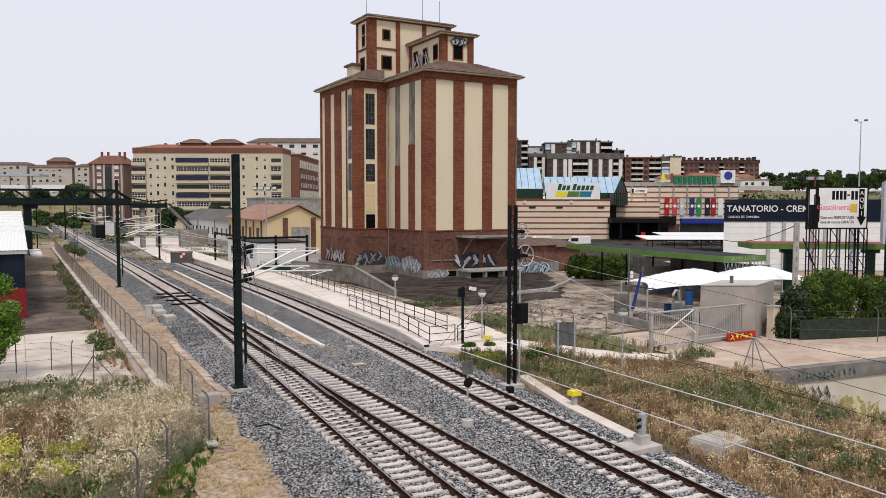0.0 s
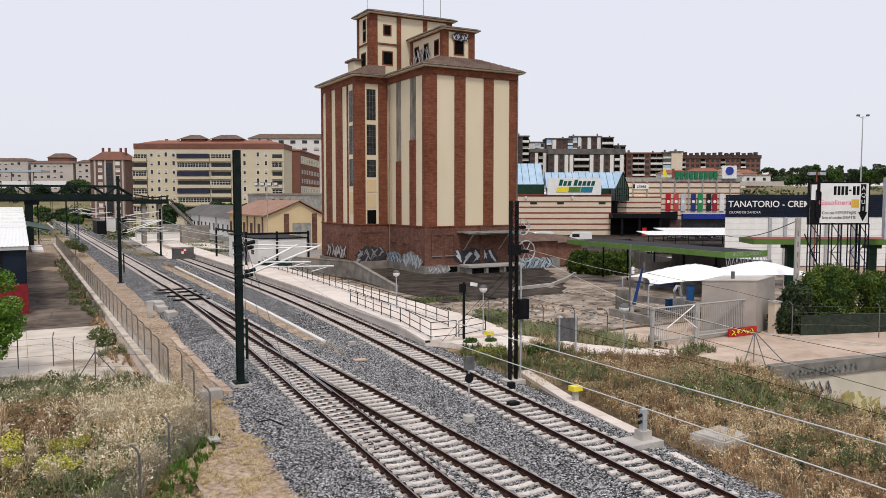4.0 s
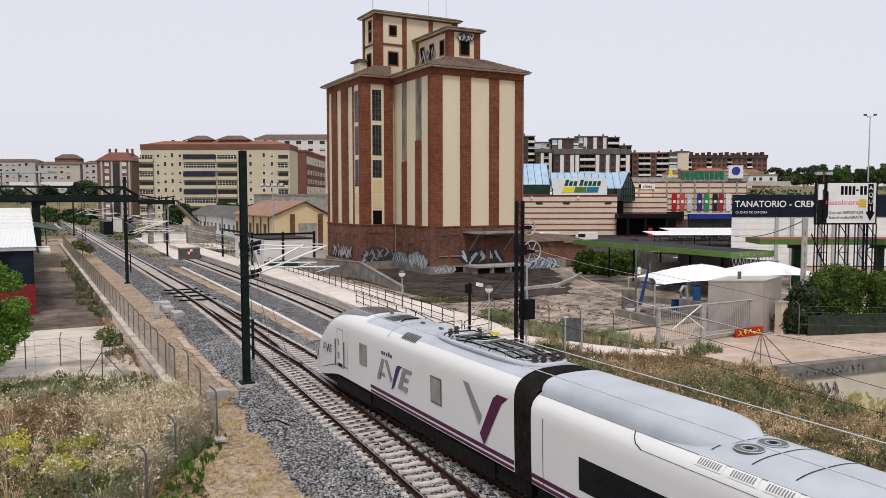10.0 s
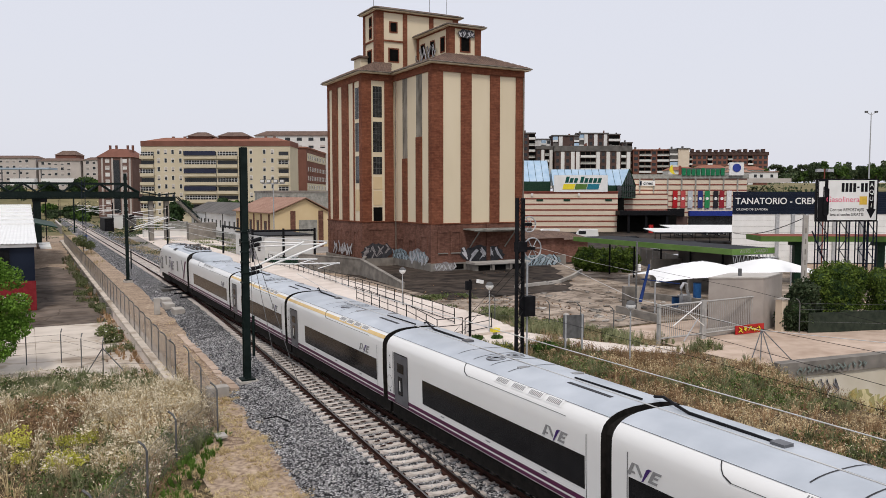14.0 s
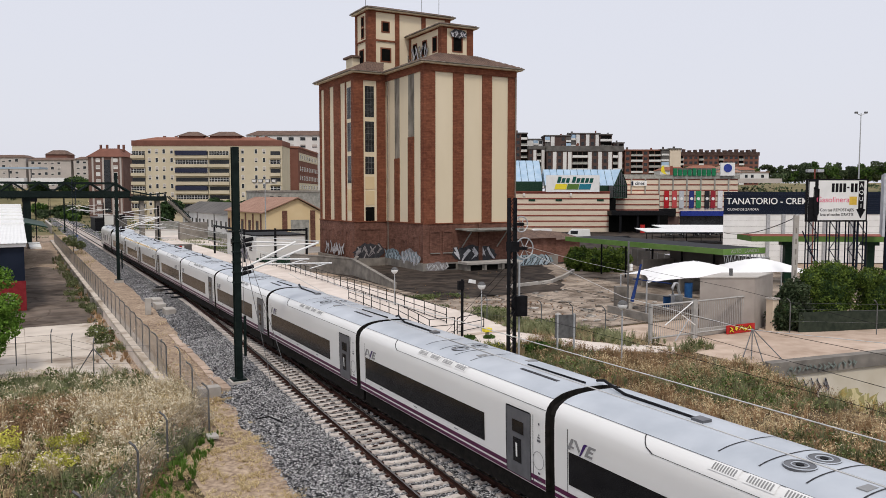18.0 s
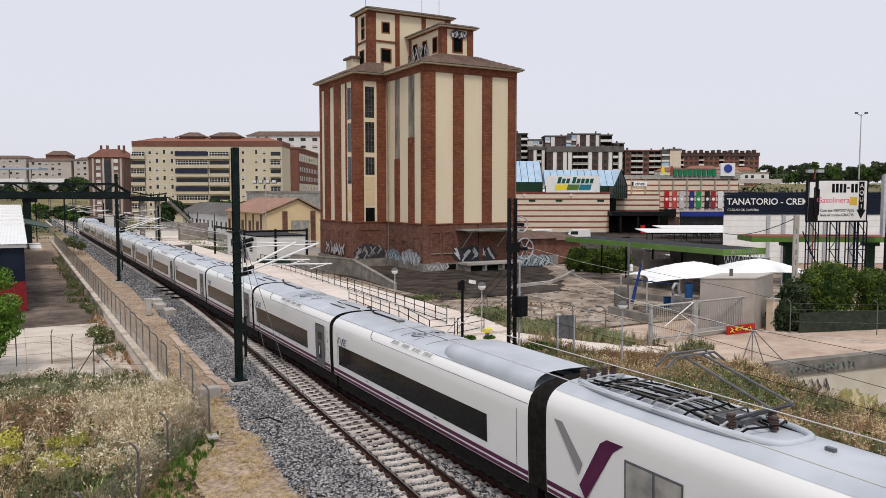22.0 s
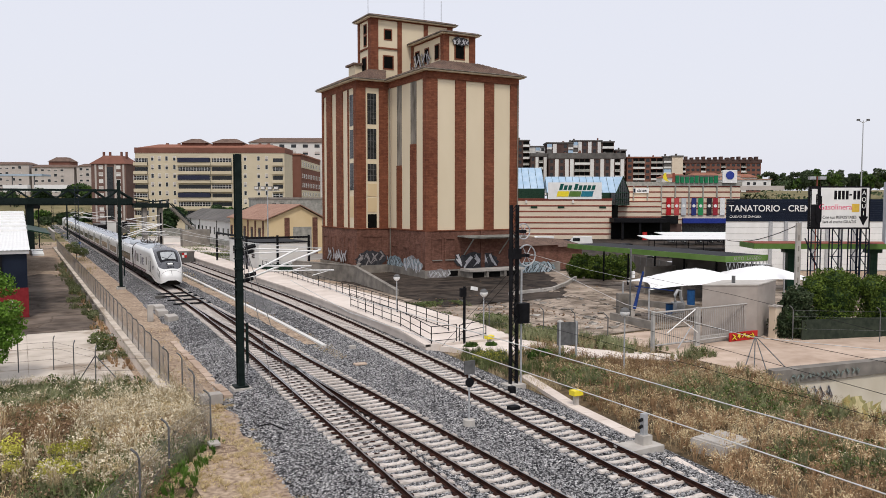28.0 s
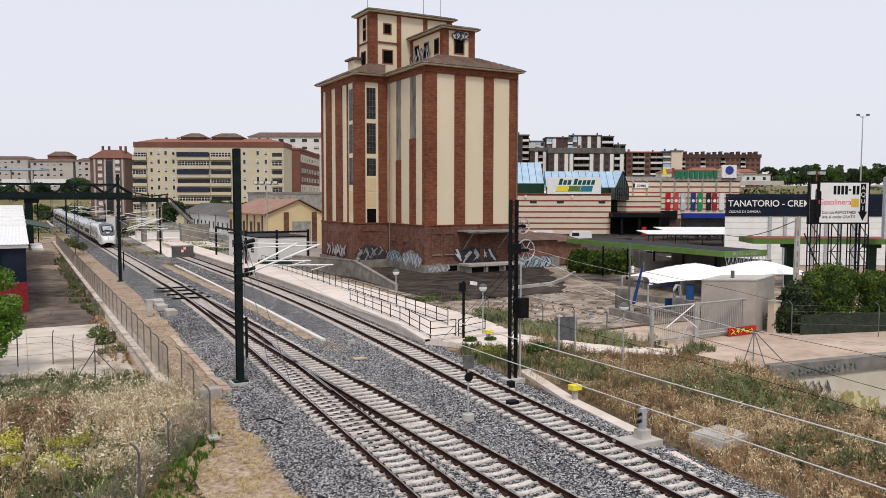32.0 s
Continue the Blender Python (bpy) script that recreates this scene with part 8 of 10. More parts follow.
for x, y, z in ((21.8, 27.1, -0.3), (25.7, 40.6, -0.2)):
    yb = thing("yellow_box", "yellow plastic cable box on a stub post", "cable box", pose(x, y, z))
    part("post", box(bm_new(), -0.1, 0.1, -0.1, 0.1, -0.2, 0.5), M_CONC, yb)
    part("lid", box(bm_new(), -0.25, 0.25, -0.2, 0.2, 0.5, 0.72), M_YEL, yb, "yellow lid")
solid("ground_stub", rod(bm_new(), (24.6, 37.6, -0.5), (24.6, 37.6, 0.15), 0.08), M_YEL, "small yellow marker stub in the grass", "marker")
ht = thing("concrete_hatch", "weathered concrete hatch in the grass", "hatch", pose(23.0, 19.9, -0.12, 3, 4, 15))
part("frame", box(bm_new(), -1.1, 1.1, -0.7, 0.7, -0.4, 0.1), M_CONC, ht)
part("cover", box(bm_new(), -1.0, -0.05, -0.6, 0.6, 0.1, 0.17), M_CONC, ht)
part("cover", box(bm_new(), 0.05, 1.0, -0.6, 0.6, 0.1, 0.15), M_CONC, ht)
for name, pts, lab in (("cable_trough", [(18.0, 106), (17.6, 80), (17.2, 60), (16.75, 46)], "white concrete cable trough between tracks"), ("cable_trough", [(23.2, 33.2), (21.6, 27), (20.9, 22.2)], "pale concrete drain edge beside the siding"), ("cable_trough", [(20.2, 19.8), (18.6, 13)], "pale concrete drain edge beside the siding")):
    tr = thing(name, lab, "cable trough", kind="structure")
    for a, b in zip(pts, pts[1:]):
        n = max(1, int(math.dist(a, b) / 1.0))
        for k in range(n):
            p, q = Vector((*a, 0)).lerp(Vector((*b, 0)), k / n), Vector((*a, 0)).lerp(Vector((*b, 0)), (k + 0.97) / n)
            ang = math.degrees(math.atan2(q.y - p.y, q.x - p.x))
            part("trough_lid", box(bm_new(), 0, (q - p).length, -0.14 if "trough" in lab else -0.3, 0.14 if "trough" in lab else 0.3, -0.45, -0.16 if "trough" in lab else -0.24, Matrix.Translation(p) @ pose(0, 0, 0, 0, 0, ang)), M_OFFW if "trough" in lab else M_PLAT, tr)
for x, y, w, d, h, z, lab in ((6.2, 29.2, 0.4, 0.5, 0.12, -0.28, "square stone cap on the verge"), (7.5, 35.9, 1.0, 0.6, 0.5, -0.45, "low concrete box beside the fence"), (16.6, 39.8, 0.7, 0.45, 0.1, -0.27, "pink concrete lid in the ballast"), (18.0, 44.4, 0.4, 0.3, 0.25, -0.3, "small concrete block in the ballast"), (8.7, 63.0, 0.42, 0.42, 1.3, -0.4, "white concrete post beside the track"), (10.0, 66.0, 0.8, 1.6, 0.45, -0.4, "concrete block by the turnout"), (10.2, 62.6, 0.8, 1.6, 0.45, -0.4, "concrete block by the turnout"), (10.3, 69.5, 0.8, 1.6, 0.4, -0.4, "concrete block by the turnout"), (18.75, 27.6, 0.5, 0.35, 0.2, -0.22, "black cable gland box on the siding"), (20.4, 30.2, 0.3, 0.3, 0.4, -0.3, "small black box beside the siding")):
    bm = box(bm_new(), x - w / 2, x + w / 2, y - d / 2, y + d / 2, z, z + h)
    bmesh.ops.bevel(bm, geom=bm.edges[:], offset=0.02, segments=1, affect="EDGES")
    solid("concrete_block" if "black" not in lab else "cable_box", bm, M_BLACK if "black" in lab else (M_DIRT if "pink" in lab else M_CONC), lab, "block")
kb = thing("verge_kerb", "broken pale kerb along the edge of the ballast", "kerb", kind="structure")
_rk = random.Random(8)
for k in range(17):
    y = 36.9 + 0.98 * k
    part("kerb_stone", box(bm_new(), -0.2, 0.2, -0.46, 0.46, -0.3, 0.0, pose(8.5 + 0.012 * k + _rk.uniform(-0.05, 0.05), y, -0.31 + _rk.uniform(-0.07, 0.04), _rk.uniform(-2, 2), _rk.uniform(-2, 2), _rk.uniform(-3, 3))), M_DIRT, kb)
plank = thing("broken_slab", "white broken slab leaning on weeds by the wall", "rubble", pose(5.0, 59.0, -0.8, 6, -8, 25))
part("slab", box(bm_new(), -0.75, 0.75, -0.25, 0.25, 0, 0.09), M_OFFW, plank)
part("slab", box(bm_new(), -0.4, 0.5, 0.2, 0.6, -0.12, -0.03), M_OFFW, plank)
# point machine rods and turnout ties
pt = thing("point_machine", "black point motor and rods across the turnout", "point machine")
part("motor", box(bm_new(), 11.0, 11.9, 76, 76.5, -0.2, 0.05), M_APTG, pt)
for y in (70, 73, 76, 78.5):
    part("rod", box(bm_new(), 11.6, 14.8, y, y + 0.22, -0.14, -0.02), M_BLACK, pt)
for k in range(30):
    y = 25.0 + 0.6 * k
    for dx, dy in ((-0.3, -0.07), (0.04, 0.07)):
        part("tie_plate", box(bm_new(), a_x(y) + dx, a_x(y) + dx + 0.2, y + dy - 0.025, y + dy + 0.025, -0.15, -0.115), M_RUST, pt)
db = thing("scrap_bar", "bent black scrap bar lying on the ballast", "scrap")
part("bar", strand(bm_new(), [(8.2, 30.4, -0.16), (8.7, 30.3, -0.1), (9.0, 29.5, -0.17)], 0.035), M_BLACK, db)

# ---- the yard on the right ----
strip("yard_floor", M_STAINY, "stained brown yard of earth and broken concrete", "yard", even(lambda y: [(28.3, -0.08), (45, -0.05), (78, -0.08)], 40), list(np.arange(40, 80, 1.2)), lump=0.06, cell=0.4)
strip("lot_floor", M_DIRT, "pale dusty lot behind the gate", "yard", even(lambda y: [(33.6, -0.06), (45, -0.05), (78, -0.08)], 36), list(np.arange(26.9, 40.2, 0.9)), lump=0.05, cell=0.4)
strip("silo_apron", M_ASPH, "stained asphalt round the silo, darkened also for its shade", "yard", even(lambda y: [(31.5, -0.02), (36, 0.03), (47 + 0.6 * (y - 60) + 1.6 * noise.noise((y * 0.35, 2.0, 0.0)), -0.02)], 20), list(np.arange(57, 89, 1.2)), lump=0.04, cell=0.7)
strip("car_park", M_ASPH, "grey asphalt car park before the mall", "car park", even(lambda y: [(60, -0.06), (130, -0.06), (230, -0.06)], 6), list(np.arange(80, 230, 10.0)))
UW = Matrix.Translation((34.2, 26.4, 0)) @ pose(0, 0, 0, 0, 0, -7.7)
par = thing("underpass_wall", "graffitied concrete underpass wall under a parapet", "wall", UW, kind="structure")
part("parapet", box(bm_new(), 0, 30, -0.12, 0.5, -0.62, 0.12), M_CONCD, par, "stained concrete parapet")
part("wall_face", box(bm_new(), 0.02, 30, 0, 1.75, -8.6, -0.625), mat("yellowed_wall_paint", (0.55, 0.49, 0.37), (0.76, 0.71, 0.61), scale=0.5, big=0.6, rough=0.9, detail=8), par, "yellowed painted wall")
solid("lot_edge", prism(bm_new(), [(34.0, 26.95), (62, 23.2), (62, 27.3), (34.0, 27.3)], -0.6, -0.05), M_DIRT, "dusty strip of earth behind the parapet", "yard", kind="structure")

M_GALV = mat("pale_galvanised_bars", (0.3, 0.295, 0.28), (0.42, 0.41, 0.39), rough=0.5, bump=0.03)
gate = thing("yard_gate", "grey barred double steel gate with crossed braces", "gate")
for a, b in (((33.16, 34.04), (36.85, 34.1)), ((37.05, 34.1), (42.6, 34.29))):
    a, b = Vector((*a, 0)), Vector((*b, 0))
    lf = new("leaf")
    lf.parent = gate
    for z in (0.25, 2.25):
        part("frame_rail", rod(bm_new(), a + Vector((0, 0, z)), b + Vector((0, 0, z)), 0.06), M_GALV, lf)
    n = int((b - a).length / 0.17)
    for k in range(n + 1):
        p = a.lerp(b, k / n)
        part("bar", rod(bm_new(), p + Vector((0, 0, 0.25)), p + Vector((0, 0, 2.25)), 0.022, 4), M_GALV, lf)
    for p in (a, b):
        part("frame_post", box(bm_new(), p.x - 0.09, p.x + 0.09, p.y - 0.09, p.y + 0.09, -0.1, 2.35), M_GALV, lf)
part("brace", rod(bm_new(), (34.1, 33.8, 1.0), (36.6, 33.95, 2.25), 0.035), M_WIRE, gate)
part("brace", rod(bm_new(), (35.5, 33.85, 1.6), (36.8, 33.9, 0.8), 0.035), M_WIRE, gate)
part("brace", rod(bm_new(), (34.9, 33.7, 0.0), (36.3, 33.9, 1.3), 0.035), M_STEEL, gate)
part("sill", box(bm_new(), 37.15, 42.5, 34.36, 34.6, -0.1, 0.4, None), M_CONC, gate)
part("graffiti_panel", box(bm_new(), 39.7, 42.3, 33.9, 34.0, -0.05, 0.5), M_RED, gate, "red painted panel")
bx = thing("concrete_hut", "windowless grey concrete hut with paint patches", "hut", town(0, 0, 0))
HUT = [(17.1, 50), (20.7, 50), (23.2, 53), (19.6, 53)]
part("wall", prism(bm_new(), HUT, -0.2, 3.45), mat("patched_grey_render", (0.17, 0.15, 0.132), (0.4, 0.36, 0.325), scale=0.6, big=0.6, rough=0.9, detail=8), bx, "patched grey wall")
part("roof_slab", prism(bm_new(), [(17.05, 49.95), (20.72, 49.95), (23.25, 53.05), (19.6, 53.05)], 3.45, 3.52), M_CONC, bx)
part("vent_cap", rod(bm_new(), (19.5, 51, 3.52), (19.5, 51, 4.0), 0.12), M_POST, bx)
gp = thing("gate_pillar", "pale concrete gate pillar with a meter box", "pillar", pose(43.6, 33.6, 0))
part("pillar", box(bm_new(), -0.3, 0.3, -0.25, 0.25, -0.2, 2.0), M_STRIPE1, gp)
part("cap", box(bm_new(), -0.36, 0.36, -0.31, 0.31, 2.0, 2.1), M_CONC, gp)
part("meter_box", box(bm_new(), 0.3, 0.5, -0.15, 0.1, 0.9, 1.7), M_WHITE, gp)

# tensile shades of the car wash
def tent(lat, dep, w, d, low, high, rz):
    t = thing("shade_sail", "white tensile shade sail over the wash bays", "canopy", town(lat, dep, 0, rz), group="shade sails")
    verts, faces, n = [], [], 14
    for j in range(n + 1):
        for i in range(n + 1):
            u, v = i / n * 2 - 1, j / n * 2 - 1
            inn = 1 - 0.16 * (1 - u * u)
            inm = 1 - 0.16 * (1 - v * v)
            z = low + (high - low) * (1 - max(abs(u), abs(v)) ** 1.3) * 0.55 + (high - low) * 0.45 * (1 - (u * u + v * v) / 2)
            verts.append((u * w / 2 * inm, v * d / 2 * inn, z))
    for j in range(n):
        for i in range(n):
            k = j * (n + 1) + i
            faces.append((k, k + 1, k + n + 2, k + n + 1))
    sail = new("sail", mesh_of("sail", verts, faces, M_TENT, True))
    sail.parent = t
    tagged(sail, "white stretched membrane")
    for s in (-1, 1):
        for q in (-1, 1):
            part("post", rod(bm_new(), (s * w / 2, q * d / 2, -0.1), (s * w / 2, q * d / 2, low + 0.05), 0.06), M_STEEL, t)
            part("tie", rod(bm_new(), (0, 0, high + 0.02), (s * w / 2, q * d / 2, low + 0.04), 0.02, 4), M_STEEL, t)
    return t


tent(19.3, 58, 9.4, 5.5, 2.6, 3.9, 6)
tent(26.2, 62.5, 7.2, 6, 2.6, 3.75, 5)
bp = thing("leaning_pole", "leaning dark blue steel pole", "pole")
part("pole", rod(bm_new(), (36.53, 39.28, 1.63), (37.39, 39.38, 4.14), 0.12, 8, 0.07), mat("navy_blue_paint", (0.012, 0.03, 0.12), (0.02, 0.045, 0.17), bump=0), bp)
part("arm", rod(bm_new(), (36.72, 39.40, 3.16), (40.34, 39.47, 2.64), 0.04), mat("navy_blue_paint", (0.012, 0.03, 0.12)), bp)
P1, P2 = Vector((45.37, 44.78, 0.00)), Vector((50.76, 47.61, 0.00))
for p, h, r in ((P1, 0.75, 0.3), (P2, 1.3, 0.34)):
    dr = thing("blue_drum", "blue drum standing in the wash yard", "drum", Matrix.Translation(p), group="blue drums")
    part("body", rod(bm_new(), (0, 0, -0.1), (0, 0, h), r, 14), mat("drum_blue", (0.015, 0.07, 0.2), (0.025, 0.1, 0.26), rough=0.4, bump=0), dr)
    part("lid", rod(bm_new(), (0, 0, h), (0, 0, h + 0.05), r * 1.05, 14), M_NAVY, dr)
pump = thing("vacuum_unit", "silver vacuum unit with a bent hose", "vacuum", Matrix.Translation((46.68, 45.14, 0.00)))
part("housing", box(bm_new(), -0.45, 0.45, -0.35, 0.35, -0.1, 0.8), M_STEEL, pump)
part("hose", strand(bm_new(), [(-0.3, 0, 0.8), (-0.35, 0, 1.4), (-0.1, 0, 1.75), (0.2, 0, 1.7), (0.3, 0, 1.2), (0.45, -0.1, 0.7)], 0.12, 8), M_STEEL, pump, smooth=True)
cb = thing("yard_cabinet", "grey-brown metal cabinet in the yard", "cabinet", Matrix.Translation((41.36, 45.59, 0.00)) @ pose(0, 0, 0, 0, 0, -25))
part("body", box(bm_new(), -0.55, 0.3, -0.4, 0.4, -0.1, 1.75), M_CONCD, cb)
part("side", box(bm_new(), 0.303, 0.75, -0.3, 0.3, -0.1, 1.7), M_CONC, cb)
for (a, b), h, lab in ((((39.29, 44.73, 0.00), (38.90, 39.86, 0.00)), 0.5, "low broken concrete wall in the yard"), (((46.91, 50.16, 0.00), (48.16, 44.32, 0.00)), 0.45, "low dark wall beside the wash bays")):
    a, b = Vector(a), Vector(b)
    ang = math.degrees(math.atan2(b.y - a.y, b.x - a.x))
    solid("low_wall", box(bm_new(), 0, (b - a).length, -0.15, 0.15, -0.3, h, Matrix.Translation(a) @ pose(0, 0, 0, 0, 0, ang)), M_CONCD, lab, "wall")
pole = thing("utility_pole", "pale concrete utility pole behind the hedge", "utility pole", town(27.0, 58, 0))
part("pole", box(bm_new(), -0.17, 0.17, -0.12, 0.12, -0.3, 7.35), M_CONC, pole)
for k in range(7):
    part("slot", box(bm_new(), -0.05, 0.05, -0.125, -0.1, 1.2 + 0.8 * k, 1.6 + 0.8 * k), M_CONCD, pole)
p2 = thing("utility_pole", "thin grey pole beside the wash yard", "utility pole", Matrix.Translation((40.14, 43.62, 0.00)))
part("pole", rod(bm_new(), (0, 0, -0.2), (0, 0, 5.4), 0.07, 8), M_POST, p2)
part("lamp", box(bm_new(), 0.1, 0.35, -0.1, 0.1, 3.2, 3.7), M_WHITE, p2)
# fence between path and yard, and before the lot
fence_run("wire_fence", [(27.6, 47.0), (30.2, 41.0), (32.9, 34.6)], -0.15, 2.1, 2.6, "wire fence with angled posts beside the yard", lean=(-0.7, 0.5), mesh=False)
fence_run("wire_fence", [(43.8, 32.4), (48, 29.2), (54, 27.6)], -0.1, 2.3, 3.6, "wire fence with hooked posts along the lot", lean=(-0.8, 0.4), mesh=False)
br = thing("post_brace", "splayed steel post brace by the grass", "fence post")
top = Vector((37.07, 29.86, 1.17))
for q in ((33.38, 27.61, -0.20), (34.48, 27.79, -0.20), (34.53, 26.98, -0.20), (36.13, 26.88, -0.20)):
    part("leg", rod(bm_new(), top, q, 0.03), M_POST, br)
hf = solid("hedge_fence", box(bm_new(), 0, 14, -0.03, 0.03, -0.2, 1.25, Matrix.Translation((44.4, 32.2, 0)) @ pose(0, 0, 0, 0, 0, -17)), M_LINKD, "dark green mesh fence before the hedge", "fence")

# annexe of the silo, ramp walls
ann = thing("brick_annexe", "low red-brick annexe with a tiled roof", "annexe")
part("wall", box(bm_new(), 54.4, 61.0, 79.8, 90, 1.2, 3.4), M_BRICKL, ann)
part("plinth", box(bm_new(), 54.4, 61.2, 79.6, 90.2, -0.3, 1.2), M_CONCD, ann)
hip_roof(ann, 54.4, 61.0, 79.8, 90, 3.4, 1.0, M_TILE, 2.5)
part("wall", box(bm_new(), 61.3, 66.5, 81.8, 90, -0.2, 3.0), M_BRICKL, ann)
hip_roof(ann, 61.3, 66.5, 81.8, 90, 3.0, 0.9, M_TILE, 2.0)
part("vent_window", box(bm_new(), 57.4, 59.0, 79.55, 79.7, 0.2, 0.9), M_HOLE, ann)
for x in (44.2, 49.2):
    solid("cellar_window", box(bm_new(), x, x + 1.3, 78.9, 79.1, 0.15, 0.75), M_HOLE, "barred cellar window in the silo's plinth", "window")
for (a, b), h0, h1 in ((((28.9, 90.0), (32.5, 79.2)), 1.75, 1.75), (((32.5, 79.15), (31.4, 66.1)), 1.75, 0.45), (((36.9, 88.5), (32.75, 79.2)), 1.2, 1.7)):
    a, b = Vector((*a, 0)), Vector((*b, 0))
    d = (b - a).normalized()
    e = Vector((-d.y, d.x, 0)) * 0.16
    rw = thing("ramp_wall", "stained concrete ramp wall with a sloping top", "wall")
    bm = bm_new()
    v = [bm.verts.new(q) for q in (a - e - Vector((0, 0, 0.4)), b - e - Vector((0, 0, 0.4)), b + e - Vector((0, 0, 0.4)), a + e - Vector((0, 0, 0.4)), a - e + Vector((0, 0, h0)), b - e + Vector((0, 0, h1)), b + e + Vector((0, 0, h1)), a + e + Vector((0, 0, h0)))]
    for f in ((0, 3, 2, 1), (4, 5, 6, 7), (0, 1, 5, 4), (1, 2, 6, 5), (2, 3, 7, 6), (3, 0, 4, 7)):
        bm.faces.new([v[i] for i in f])
    part("wall", bm, M_CONCD, rw)
    bm = bm_new()
    v = [bm.verts.new(q) for q in (a - e * 1.3 + Vector((0, 0, h0)), b - e * 1.3 + Vector((0, 0, h1)), b + e * 1.3 + Vector((0, 0, h1)), a + e * 1.3 + Vector((0, 0, h0)))]
    v += [bm.verts.new(k.co + Vector((0, 0, 0.1))) for k in v]
    for f in ((4, 5, 6, 7), (0, 1, 5, 4), (1, 2, 6, 5), (2, 3, 7, 6), (3, 0, 4, 7)):
        bm.faces.new([v[i] for i in f])
    part("coping", bm, M_CONCD, rw, "worn coping")
dock = thing("loading_dock", "stained concrete loading dock under the canopy, door and shade painted dark below", "dock")
part("deck", box(bm_new(), 45.8, 53.6, 76.7, 78.95, 0.72, 0.98), M_CONC, dock, "worn concrete deck")
part("front_wall", box(bm_new(), 45.9, 53.5, 77.0, 78.9, -0.3, 0.717), M_CONCD, dock)
# near-black boxes paint the shadow and the dark door below the deck
for x in (46.4, 48.6, 51.2):
    part("opening", box(bm_new(), x, x + 1.6, 76.97, 77.1, -0.05, 0.6), M_HOLE, dock)
for x in (48.2, 50.7):
    part("pier", box(bm_new(), x, x + 0.3, 76.75, 76.96, -0.2, 0.716), M_CONCD, dock)


# kerb round the planting bed, and lumps of broken concrete in the yard
kerb = thing("kerb", "pale worn kerb round a bare planting bed", "kerb", kind="structure")
KP = [Vector(p) for p in ((40.85, 60.95, 0.00), (42.77, 61.45, 0.00), (47.02, 62.39, 0.00), (51.14, 65.56, 0.00), (56.32, 70.33, 0.00))]
for a, b in zip(KP, KP[1:]):
    n = max(1, int((b - a).length / 1.2))
    for k in range(n):
        p, q = a.lerp(b, k / n), a.lerp(b, (k + 0.97) / n)
        part("kerb_stone", box(bm_new(), 0, (q - p).length, -0.14, 0.14, -0.2, 0.3, Matrix.Translation(p) @ pose(0, 0, 0, 0, 0, math.degrees(math.atan2(q.y - p.y, q.x - p.x)))), M_CONC, kerb)
_rr = random.Random(21)
for k in range(70):
    x, y = _rr.uniform(34, 47), _rr.uniform(41, 58)
    bm = bm_new()
    bmesh.ops.create_icosphere(bm, subdivisions=1, radius=1.0)
    for v in bm.verts:
        v.co *= _rr.uniform(0.6, 1.15)
    w = _rr.uniform(0.08, 0.32)
    solid("rubble", bm, M_CONCD if k % 3 else M_CONC, "lump of broken concrete lying in the yard", "rubble", group="yard rubble", m=Matrix.Translation((x, y, 0.0)) @ Matrix.Diagonal((w * _rr.uniform(0.8, 2.0), w, w * 0.5, 1)))


# ---- sprayed letters and tags, as plain strokes ----
def graffiti(name, m, w, h, n, fill, line, seed, label, cloud=None, pens=1.0):
    """Overlapping angular strokes with thick outlines over a faded cloud of paint, lying in the x-z plane of m."""
    g = thing(name, label, "graffiti", m)
    rnd = random.Random(seed)
    if cloud:
        bm = bm_new()
        k = 30
        bm.faces.new([bm.verts.new((w * 0.5 + w * 0.56 * math.cos(2 * math.pi * a / k) * rnd.uniform(0.84, 1.06), 0.002, h * 0.5 + h * 0.6 * math.sin(2 * math.pi * a / k) * rnd.uniform(0.78, 1.1))) for a in range(k)])
        part("cloud", bm, cloud, g)

    def ribbon(bm, pts, r, y):
        rows = []
        for q, p in enumerate(pts):
            a, b = pts[max(q - 1, 0)], pts[min(q + 1, len(pts) - 1)]
            d = Vector((b[0] - a[0], 0, b[1] - a[1]))
            d = d.normalized() if d.length > 1e-4 else Vector((1, 0, 0))
            e, yy = Vector((-d.z, 0, d.x)) * r, Vector((p[0], y - 0.0015 * q, p[1]))
            rows.append((bm.verts.new(yy - e), bm.verts.new(yy + e)))
        for g0, g1 in zip(rows, rows[1:]):
            bm.faces.new((g0[0], g1[0], g1[1], g0[1]))

    for k in range(n):
        x0, cw = w * k / n - 0.06 * w / n, w / n * rnd.uniform(0.86, 1.1)
        lean, lift = rnd.uniform(-0.1, 0.3), rnd.uniform(-0.08, 0.08) * h
        glyph = [(rnd.uniform(0, 0.35), rnd.choice((0.0, 1.0)))]
        for q in range(8):
            glyph.append(((glyph[-1][0] + rnd.uniform(0.35, 0.75)) % 1.1, (glyph[-1][1] + rnd.uniform(0.3, 0.7)) % 1.0))
        pts = [(x0 + cw * u + lean * h * (v - 0.5) * 0.6, lift + h * (0.08 + 0.84 * v)) for u, v in glyph]
        t = min(cw, h) * 0.13 * pens
        for r, y, mt, nm in ((t * 1.9, -0.004, line, "outline"), (t * 0.7, -0.02, fill, "stroke")):
            bm = bm_new()
            ribbon(bm, pts, r, y - 0.0005 * k)
            part(nm, bm, mt, g)
    return g


